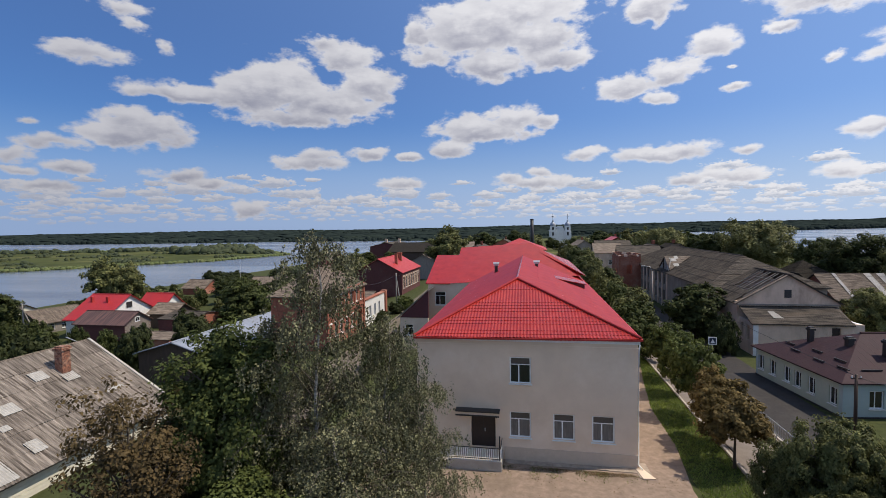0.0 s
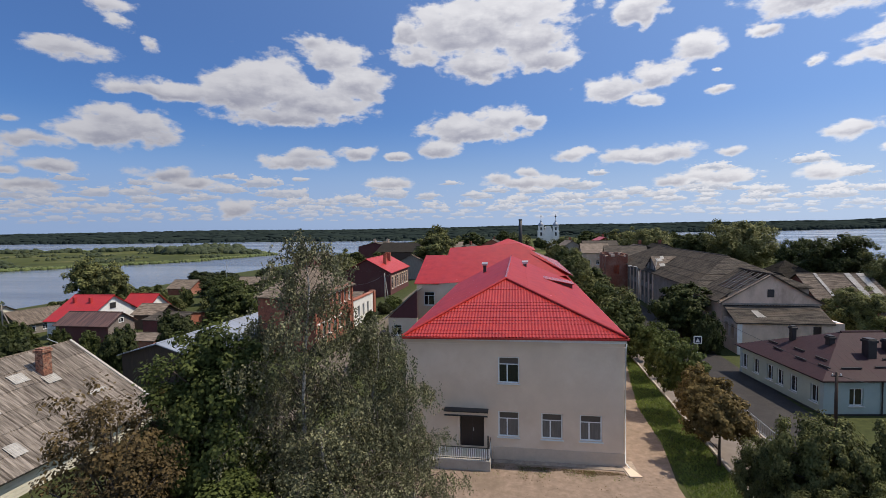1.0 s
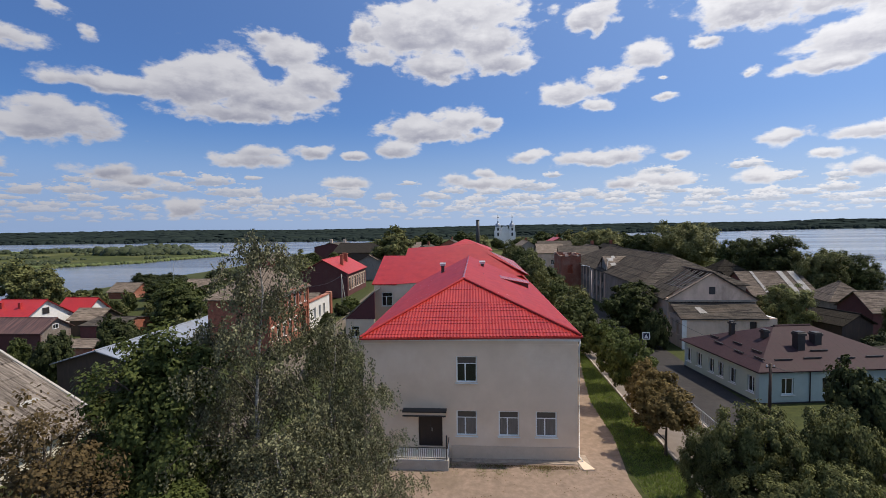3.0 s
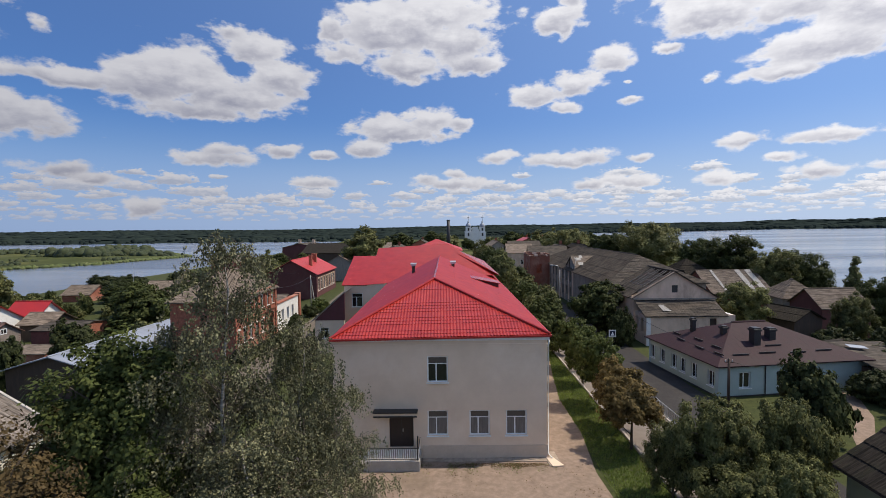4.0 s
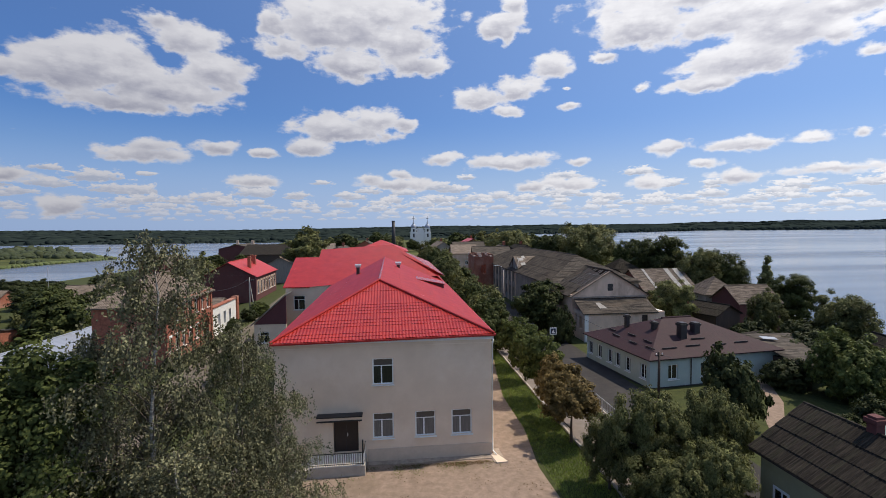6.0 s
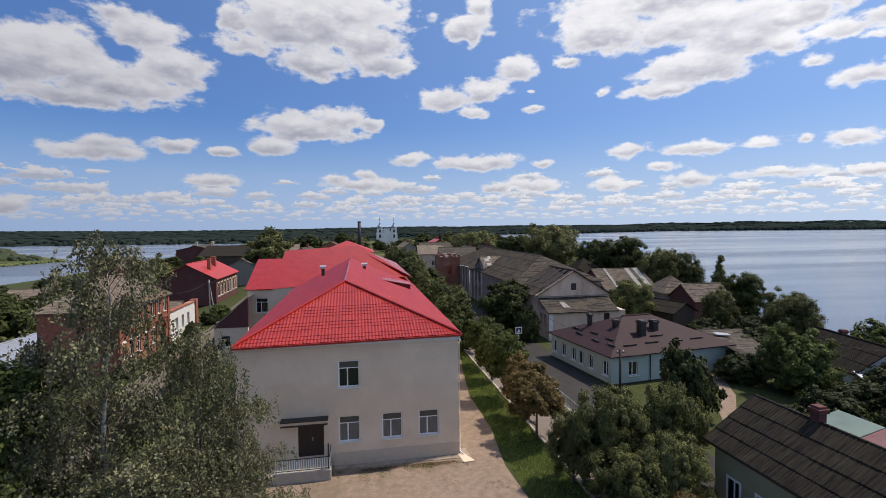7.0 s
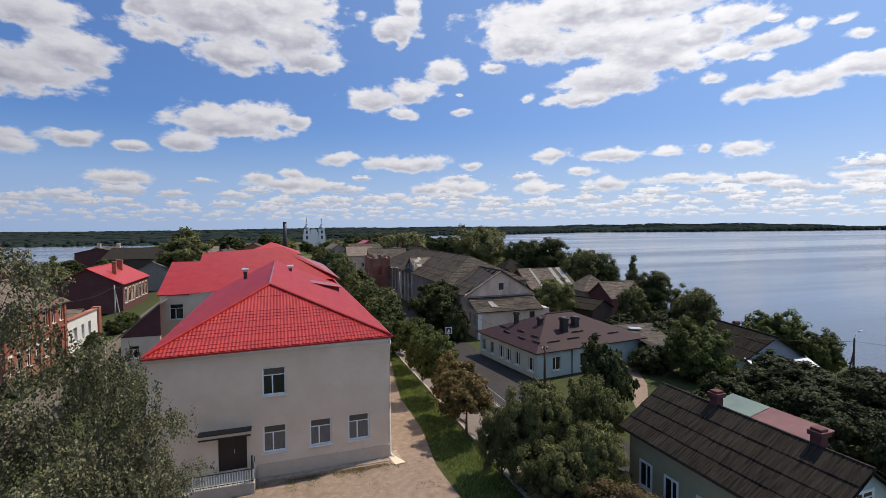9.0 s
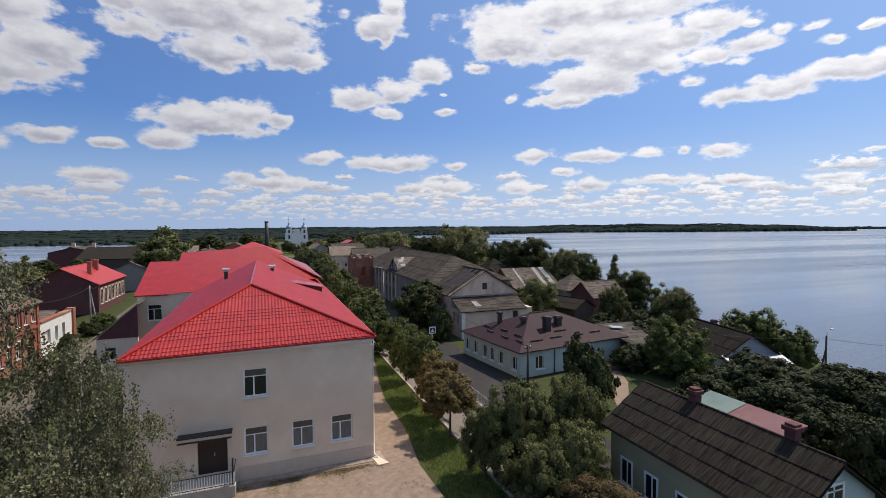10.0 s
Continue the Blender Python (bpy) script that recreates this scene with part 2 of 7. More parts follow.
def material(name, colour, colour2=None, rough=0.8, scale=3.0, detail=6.0, bump=0.0, bump_scale=40.0, metal=0.0,
             stretch=(1, 1, 1), stain=None, stain_scale=0.35, stain_amount=0.5, per_object=0.0, spec=0.5, rough_var=0.1, lo=0.32, hi=0.68, placed=False):
    """Two colours mixed by a fine noise, broad stains over them, a per-object shift and a fine relief."""
    m = bpy.data.materials.new(name)
    m.use_nodes = True
    t = m.node_tree
    b = t.nodes["Principled BSDF"]
    co = t.nodes.new("ShaderNodeTexCoord")
    mp = t.nodes.new("ShaderNodeMapping")
    mp.inputs["Scale"].default_value = stretch
    t.links.new(t.nodes.new("ShaderNodeNewGeometry").outputs["Position"] if placed else co.outputs["Object"], mp.inputs[0])
    nz = t.nodes.new("ShaderNodeTexNoise")
    nz.inputs["Scale"].default_value, nz.inputs["Detail"].default_value, nz.inputs["Roughness"].default_value = scale, detail, 0.65
    t.links.new(mp.outputs[0], nz.inputs["Vector"])
    ramp = t.nodes.new("ShaderNodeValToRGB")
    c2 = colour2 or tuple(c * 0.72 for c in colour)
    ramp.color_ramp.elements[0].position, ramp.color_ramp.elements[1].position = lo, hi
    ramp.color_ramp.elements[0].color, ramp.color_ramp.elements[1].color = (*c2, 1), (*colour, 1)
    t.links.new(nz.outputs["Fac"], ramp.inputs[0])
    out = ramp.outputs[0]
    if stain:
        sn = t.nodes.new("ShaderNodeTexNoise")
        sn.inputs["Scale"].default_value, sn.inputs["Detail"].default_value, sn.inputs["Roughness"].default_value = stain_scale, 8, 0.7
        t.links.new(mp.outputs[0], sn.inputs["Vector"])
        sr = t.nodes.new("ShaderNodeMapRange")
        sr.inputs[1].default_value, sr.inputs[2].default_value, sr.inputs[4].default_value = 0.5, 0.72, stain_amount
        t.links.new(sn.outputs["Fac"], sr.inputs[0])
        mx = t.nodes.new("ShaderNodeMix")
        mx.data_type = "RGBA"
        t.links.new(sr.outputs[0], mx.inputs[0])
        t.links.new(out, mx.inputs[6])
        mx.inputs[7].default_value = (*stain, 1)
        out = mx.outputs[2]
    if per_object:
        oi = t.nodes.new("ShaderNodeObjectInfo")
        pr = t.nodes.new("ShaderNodeMapRange")
        pr.inputs[3].default_value, pr.inputs[4].default_value = 1 - per_object, 1 + per_object
        t.links.new(oi.outputs["Random"], pr.inputs[0])
        hs = t.nodes.new("ShaderNodeHueSaturation")
        t.links.new(pr.outputs[0], hs.inputs["Value"])
        t.links.new(out, hs.inputs["Color"])
        out = hs.outputs[0]
    t.links.new(out, b.inputs["Base Color"])
    rr = t.nodes.new("ShaderNodeMapRange")
    rr.inputs[3].default_value, rr.inputs[4].default_value = max(rough - rough_var, 0.02), min(rough + rough_var, 1)
    t.links.new(nz.outputs["Fac"], rr.inputs[0])
    t.links.new(rr.outputs[0], b.inputs["Roughness"])
    b.inputs["Metallic"].default_value = metal
    b.inputs["Specular IOR Level"].default_value = spec
    if bump:
        bn = t.nodes.new("ShaderNodeTexNoise")
        bn.inputs["Scale"].default_value, bn.inputs["Detail"].default_value = bump_scale, 4
        t.links.new(mp.outputs[0], bn.inputs["Vector"])
        bp = t.nodes.new("ShaderNodeBump")
        bp.inputs["Strength"].default_value, bp.inputs["Distance"].default_value = bump, 0.02
        t.links.new(bn.outputs["Fac"], bp.inputs["Height"])
        t.links.new(bp.outputs[0], b.inputs["Normal"])
    return m


def leaf_material(name, dark, light, gloss=0.6, through_light=0.28):
    m = bpy.data.materials.new(name)
    m.use_nodes = True
    t = m.node_tree
    b = t.nodes["Principled BSDF"]
    g = t.nodes.new("ShaderNodeNewGeometry")
    oi = t.nodes.new("ShaderNodeObjectInfo")
    co = t.nodes.new("ShaderNodeTexCoord")
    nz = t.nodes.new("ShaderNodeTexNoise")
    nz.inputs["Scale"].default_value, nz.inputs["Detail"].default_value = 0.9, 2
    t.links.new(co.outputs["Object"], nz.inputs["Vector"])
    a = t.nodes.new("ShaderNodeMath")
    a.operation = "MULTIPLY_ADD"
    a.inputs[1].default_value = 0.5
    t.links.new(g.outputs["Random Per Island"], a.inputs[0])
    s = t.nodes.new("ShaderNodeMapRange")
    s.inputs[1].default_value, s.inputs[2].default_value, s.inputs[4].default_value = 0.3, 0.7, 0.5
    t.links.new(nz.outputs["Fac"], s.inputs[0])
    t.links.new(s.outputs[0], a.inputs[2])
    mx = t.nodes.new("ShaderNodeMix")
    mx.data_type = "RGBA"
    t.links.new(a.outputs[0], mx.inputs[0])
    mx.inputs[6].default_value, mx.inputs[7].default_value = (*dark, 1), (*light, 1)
    hs = t.nodes.new("ShaderNodeHueSaturation")
    pr = t.nodes.new("ShaderNodeMapRange")
    pr.inputs[3].default_value, pr.inputs[4].default_value = 0.85, 1.15
    t.links.new(oi.outputs["Random"], pr.inputs[0])
    t.links.new(pr.outputs[0], hs.inputs["Value"])
    t.links.new(mx.outputs[2], hs.inputs["Color"])
    t.links.new(hs.outputs[0], b.inputs["Base Color"])
    b.inputs["Roughness"].default_value = gloss
    b.inputs["Specular IOR Level"].default_value = 0.12
    tr = t.nodes.new("ShaderNodeBsdfTranslucent")
    t.links.new(hs.outputs[0], tr.inputs[0])
    ms = t.nodes.new("ShaderNodeMixShader")
    ms.inputs[0].default_value = through_light
    t.links.new(b.outputs[0], ms.inputs[1])
    t.links.new(tr.outputs[0], ms.inputs[2])
    t.links.new(ms.outputs[0], t.nodes["Material Output"].inputs[0])
    return m


RED_TILE = material("red_metal_tile", (0.38, 0.024, 0.013), (0.27, 0.016, 0.010), 0.25, 1.2, bump=0.05, stain=(0.31, 0.03, 0.03), stain_amount=0.4, rough_var=0.06)
RED_SHEET = material("red_sheet", (0.44, 0.03, 0.026), (0.34, 0.022, 0.02), 0.42, 1.5, stain=(0.28, 0.045, 0.04), stain_amount=0.4)
MAROON_SHEET = material("maroon_sheet", (0.047, 0.024, 0.028), (0.031, 0.016, 0.019), 0.68, 2.0, stain=(0.048, 0.031, 0.029), stain_amount=0.5, spec=0.15)
BROWN_RIBBED = material("brown_ribbed_sheet", (0.16, 0.085, 0.068), (0.05, 0.027, 0.023), 0.6, 1.4, stretch=(3.0, 0.2, 0.2), stain=(0.09, 0.06, 0.05), stain_amount=0.5, lo=0.40, hi=0.60)
PLASTER = material("beige_plaster", (0.745, 0.59, 0.445), (0.67, 0.525, 0.39), 0.9, 0.45, bump=0.25, bump_scale=60, stain=(0.81, 0.68, 0.55), stain_amount=0.75, stain_scale=0.22, spec=0.2, lo=0.36, hi=0.64)
BROKEN_CONCRETE = material("broken_concrete", (0.40, 0.325, 0.26), (0.25, 0.20, 0.155), 0.95, 2.4, bump=0.6, bump_scale=12, stain=(0.13, 0.10, 0.075), stain_amount=0.8, stain_scale=1.1, spec=0.1)
PLINTH = material("beige_plinth", (0.58, 0.465, 0.36), (0.50, 0.405, 0.315), 0.9, 2.0, bump=0.3, stain=(0.38, 0.31, 0.25), stain_amount=0.5, spec=0.2)
WHITE_PVC = material("white_pvc", (0.80, 0.80, 0.79), (0.74, 0.74, 0.73), 0.35, 4)
GLASS = material("window_glass", (0.02, 0.023, 0.026), (0.012, 0.014, 0.016), 0.06, 1.0, spec=0.8, rough_var=0.03)
BLIND = material("pale_blind", (0.17, 0.16, 0.15), (0.10, 0.095, 0.09), 0.25, 2.0, stretch=(6, 6, 0.5))
DARK_METAL = material("dark_metal", (0.035, 0.03, 0.03), (0.02, 0.018, 0.018), 0.5, 6)
BROWN_DOOR = material("brown_door", (0.035, 0.02, 0.017), (0.022, 0.014, 0.012), 0.45, 4)
STEEL = material("zinc_steel", (0.55, 0.56, 0.57), (0.42, 0.43, 0.44), 0.4, 5, metal=0.6)
WHITE_PAINT = material("white_paint", (0.78, 0.77, 0.74), (0.66, 0.65, 0.62), 0.7, 3, bump=0.1, stain=(0.5, 0.47, 0.42), stain_amount=0.5)
SLATE = material("asbestos_slate", (0.25, 0.20, 0.16), (0.085, 0.067, 0.053), 0.92, 1.5, bump=0.3, bump_scale=25, stretch=(0.5, 4.0, 1), stain=(0.105, 0.085, 0.066), stain_amount=0.75, stain_scale=0.8, per_object=0.10, spec=0.15, lo=0.40, hi=0.62)
SLATE_SHEET = material("weathered_slate_sheet", (0.35, 0.30, 0.255), (0.085, 0.069, 0.057), 0.92, 1.6, bump=0.3, bump_scale=25, stretch=(0.30, 5.0, 0.30), stain=(0.07, 0.058, 0.047), stain_amount=0.8, stain_scale=0.7, per_object=0.14, spec=0.15, lo=0.38, hi=0.64, placed=True)
SLATE_DARK = material("dark_mossy_slate", (0.042, 0.034, 0.027), (0.013, 0.011, 0.009), 0.92, 2.4, bump=0.3, bump_scale=25, stretch=(0.5, 4.0, 0.5), stain=(0.05, 0.05, 0.03), stain_amount=0.6, stain_scale=0.9, per_object=0.12, spec=0.12, lo=0.38, hi=0.64, placed=True)
SLATE_PALE = material("pale_slate", (0.42, 0.40, 0.37), (0.29, 0.275, 0.25), 0.9, 3.0, bump=0.2, stain=(0.26, 0.235, 0.20), stain_amount=0.6, stain_scale=0.8)
SLATE_GREY = material("brown_grey_slate", (0.115, 0.098, 0.080), (0.036, 0.031, 0.027), 0.92, 1.2, bump=0.3, bump_scale=20, stretch=(0.6, 3.0, 1), stain=(0.15, 0.115, 0.085), stain_amount=0.6, stain_scale=0.4, per_object=0.08, spec=0.12, lo=0.40, hi=0.62)
TIN = material("pale_tin", (0.31, 0.34, 0.40), (0.23, 0.255, 0.30), 0.5, 1.0, metal=0.2, stretch=(0.4, 2.5, 1), stain=(0.22, 0.19, 0.17), stain_amount=0.6)
BRICK = material("red_brick", (0.36, 0.135, 0.085), (0.19, 0.070, 0.048), 0.9, 5, bump=0.4, stain=(0.42, 0.27, 0.20), stain_amount=0.7, per_object=0.15, spec=0.2)
BRICK_DARK = material("maroon_brick", (0.12, 0.038, 0.035), (0.085, 0.03, 0.028), 0.9, 3, bump=0.3, stain=(0.13, 0.07, 0.06), stain_amount=0.5)
STUCCO_OLD = material("old_pinkish_stucco", (0.71, 0.54, 0.41), (0.54, 0.405, 0.305), 0.92, 0.9, bump=0.3, stain=(0.31, 0.22, 0.16), stain_amount=0.8, stretch=(1, 1, 0.5), spec=0.2)
STUCCO_GREY = material("old_grey_stucco", (0.34, 0.295, 0.25), (0.20, 0.17, 0.145), 0.92, 0.8, bump=0.3, stain=(0.19, 0.15, 0.115), stain_amount=0.8, spec=0.2)
BLUE_WALL = material("pale_blue_stucco", (0.44, 0.51, 0.48), (0.37, 0.44, 0.42), 0.9, 0.8, bump=0.2, stain=(0.35, 0.45, 0.44), stain_amount=0.5, spec=0.2)
GREEN_WALL = material("pale_green_stucco", (0.35, 0.33, 0.20), (0.27, 0.26, 0.16), 0.9, 0.8, bump=0.2, stain=(0.34, 0.325, 0.235), stain_amount=0.6, spec=0.2)
CREAM_WALL = material("cream_boards", (0.66, 0.62, 0.50), (0.56, 0.52, 0.42), 0.8, 2, bump=0.1, stain=(0.42, 0.36, 0.28), stain_amount=0.4)
WOOD_DARK = material("weathered_dark_wood", (0.085, 0.055, 0.04), (0.05, 0.034, 0.026), 0.85, 4, bump=0.3, stretch=(1, 1, 0.2))
WOOD_GREY = material("weathered_grey_wood", (0.27, 0.24, 0.21), (0.18, 0.16, 0.14), 0.85, 4, bump=0.3, stretch=(1, 1, 0.2))
CONCRETE = material("concrete", (0.42, 0.38, 0.33), (0.32, 0.29, 0.25), 0.9, 2.0, bump=0.3, stain=(0.27, 0.25, 0.22), stain_amount=0.6)
DIRT = material("trodden_earth", (0.29, 0.215, 0.165), (0.19, 0.14, 0.106), 0.95, 2.6, bump=0.4, bump_scale=22, stain=(0.15, 0.115, 0.08), stain_amount=0.75, stain_scale=0.28, spec=0.15, lo=0.32, hi=0.66)
ASPHALT = material("asphalt", (0.048, 0.043, 0.041), (0.033, 0.030, 0.029), 0.88, 1.5, bump=0.25, bump_scale=60, stain=(0.085, 0.076, 0.07), stain_amount=0.5, spec=0.2)
PAVING = material("pavement_asphalt", (0.22, 0.185, 0.16), (0.165, 0.14, 0.12), 0.9, 1.2, bump=0.25, stain=(0.12, 0.10, 0.088), stain_amount=0.6, spec=0.2)
GRASS = material("grass_ground", (0.068, 0.078, 0.027), (0.034, 0.041, 0.016), 0.9, 2.4, bump=0.6, bump_scale=18, stain=(0.075, 0.078, 0.03), stain_amount=0.6, spec=0.1)
MEADOW = material("meadow", (0.080, 0.090, 0.032), (0.034, 0.044, 0.017), 0.95, 0.09, bump=0.4, stretch=(0.5, 1, 1), stain=(0.18, 0.165, 0.068), stain_amount=0.9, stain_scale=0.03, spec=0.05)
BARK = material("bark", (0.10, 0.08, 0.062), (0.055, 0.043, 0.034), 0.95, 8, bump=0.5, stretch=(1, 1, 0.25))
BIRCH_BARK = material("birch_bark", (0.56, 0.53, 0.48), (0.10, 0.085, 0.075), 0.9, 6, bump=0.2, stretch=(0.5, 0.5, 3), spec=0.15)
LEAF_MID = leaf_material("leaf_mid_green", (0.022, 0.034, 0.010), (0.15, 0.175, 0.05))
MINT_WALL = material("pale_mint_stucco", (0.49, 0.53, 0.42), (0.41, 0.45, 0.36), 0.9, 0.8, bump=0.2, stain=(0.40, 0.43, 0.36), stain_amount=0.5, spec=0.2)
LANE_DUST = material("dusty_lane", (0.17, 0.14, 0.112), (0.105, 0.086, 0.068), 0.95, 1.0, bump=0.4, stain=(0.075, 0.082, 0.04), stain_amount=0.8, stain_scale=0.25, spec=0.15)
BRICK_OLD = material("mottled_old_brick", (0.34, 0.155, 0.10), (0.10, 0.045, 0.035), 0.9, 9, bump=0.5, stain=(0.46, 0.38, 0.29), stain_amount=0.8, stain_scale=5.0, spec=0.2, lo=0.42, hi=0.6)
WOOD_PALE = material("pale_weathered_wood", (0.42, 0.40, 0.36), (0.30, 0.28, 0.25), 0.85, 5, bump=0.2)
WOOD_BARN = material("barn_boards", (0.27, 0.225, 0.195), (0.17, 0.14, 0.12), 0.85, 5, bump=0.2)
# maple and birch: black shadow gaps and bright highlights are put into the tones
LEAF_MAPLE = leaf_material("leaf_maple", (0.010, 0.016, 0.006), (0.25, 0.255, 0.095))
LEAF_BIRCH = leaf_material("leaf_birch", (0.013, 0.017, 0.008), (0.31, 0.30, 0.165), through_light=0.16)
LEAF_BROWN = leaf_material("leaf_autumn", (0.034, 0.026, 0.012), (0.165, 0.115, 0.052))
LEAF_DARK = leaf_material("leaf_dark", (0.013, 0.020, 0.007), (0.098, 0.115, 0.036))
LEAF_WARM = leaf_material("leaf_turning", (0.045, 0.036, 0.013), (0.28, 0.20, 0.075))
# darker copy of LEAF_DARK: the trees' shaded side is put into the colour
LEAF_SHADED = leaf_material("leaf_shaded_green", (0.008, 0.013, 0.005), (0.066, 0.078, 0.027), through_light=0.16)
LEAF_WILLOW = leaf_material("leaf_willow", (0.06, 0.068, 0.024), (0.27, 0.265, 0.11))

# ---- builders ----


def mesh_of(name, verts, faces, mat=None, smooth=False):
    me = bpy.data.meshes.new(name)
    me.from_pydata([tuple(v) for v in verts], [], faces)
    if mat:
        for m in (mat if isinstance(mat, (list, tuple)) else [mat]):
            me.materials.append(m)
    if smooth:
        me.polygons.foreach_set("use_smooth", [True] * len(me.polygons))
    me.update()
    return me


def part(name, bm, mat, parent, label="", smooth=False):
    """Links a bmesh as one mesh object under a thing or a part."""
    me = bpy.data.meshes.new(name)
    bm.normal_update()
    bm.to_mesh(me)
    bm.free()
    me.materials.append(mat)
    if smooth:
        me.polygons.foreach_set("use_smooth", [True] * len(me.polygons))
    ob = new(name, me)
    if parent is not None:
        ob.parent = parent
    if label:
        ob["label"] = label
    return ob


def thing(name, x, y, z, turn=0.0, label="", category="", group="", kind=""):
    ob = new(name)
    ob.empty_display_size = 0.3
    ob.matrix_world = pose(x, y, z, 0, 0, turn)
    return tagged(ob, label, category, group, kind)


def box(bm, x0, x1, y0, y1, z0, z1, bevel=0.0):
    vs = [bm.verts.new(c) for c in ((x0, y0, z0), (x1, y0, z0), (x1, y1, z0), (x0, y1, z0), (x0, y0, z1), (x1, y0, z1), (x1, y1, z1), (x0, y1, z1))]
    fs = [bm.faces.new([vs[i] for i in f]) for f in ((3, 2, 1, 0), (4, 5, 6, 7), (0, 1, 5, 4), (1, 2, 6, 5), (2, 3, 7, 6), (3, 0, 4, 7))]
    if bevel:
        es = {e for f in fs for e in f.edges}
        bmesh.ops.bevel(bm, geom=list(es), offset=bevel, segments=1, affect="EDGES")
    return bm


def boxed(*boxes, bevel=0.0):
    bm = bmesh.new()
    for b in boxes:
        box(bm, *b, bevel=bevel)
    return bm


def slab(bm, pts, depth):
    """A flat polygon of points, thickened downwards by depth."""
    top = [bm.verts.new(p) for p in pts]
    low = [bm.verts.new((p[0], p[1], p[2] - depth)) for p in pts]
    bm.faces.new(top)
    bm.faces.new(low[::-1])
    n = len(pts)
    for i in range(n):
        j = (i + 1) % n
        bm.faces.new((top[j], top[i], low[i], low[j]))
    return bm


def tube(bm, pts, radii, sides=6, cap=True):
    rings = []
    pts = [Vector(p) for p in pts]
    for i, p in enumerate(pts):
        d = (pts[min(i + 1, len(pts) - 1)] - pts[max(i - 1, 0)]).normalized()
        q = d.to_track_quat("Z", "Y")
        rings.append([bm.verts.new(p + q @ Vector((math.cos(a) * radii[i], math.sin(a) * radii[i], 0))) for a in [2 * math.pi * k / sides for k in range(sides)]])
    for a, b in zip(rings, rings[1:]):
        for k in range(sides):
            bm.faces.new((a[k], a[(k + 1) % sides], b[(k + 1) % sides], b[k]))
    if cap:
        bm.faces.new(rings[0][::-1])
        bm.faces.new(rings[-1])
    return bm


def wall_panel(bm, axis, at, thick, u0, u1, z0, z1, holes, top=None):
    """An upright wall along axis 'x' or 'y' whose outer face is at `at` and which goes `thick` to its inside, with square holes (u0, u1, z0, z1)."""
    us = sorted({u0, u1, *[h[0] for h in holes], *[h[1] for h in holes]})
    zs = sorted({z0, z1, *[h[2] for h in holes], *[h[3] for h in holes]})
    solid = {(i, k) for i in range(len(us) - 1) for k in range(len(zs) - 1)
             if not any(h[0] - 1e-6 <= us[i] and us[i + 1] <= h[1] + 1e-6 and h[2] - 1e-6 <= zs[k] and zs[k + 1] <= h[3] + 1e-6 for h in holes)}
    cache = {}

    def v(i, k, d):
        if (i, k, d) not in cache:
            w = at + (thick if d else 0)
            cache[i, k, d] = bm.verts.new((us[i], w, zs[k]) if axis == "x" else (w, us[i], zs[k]))
        return cache[i, k, d]

    for i, k in solid:
        bm.faces.new((v(i, k, 0), v(i + 1, k, 0), v(i + 1, k + 1, 0), v(i, k + 1, 0)))
        bm.faces.new((v(i, k + 1, 1), v(i + 1, k + 1, 1), v(i + 1, k, 1), v(i, k, 1)))
        for di, dk, a, b in ((-1, 0, (i, k), (i, k + 1)), (1, 0, (i + 1, k + 1), (i + 1, k)), (0, -1, (i + 1, k), (i, k)), (0, 1, (i, k + 1), (i + 1, k + 1))):
            if (i + di, k + dk) not in solid:
                bm.faces.new((v(*a, 1), v(*b, 1), v(*b, 0), v(*a, 0)))
    bmesh.ops.recalc_face_normals(bm, faces=bm.faces[:])
    return bm


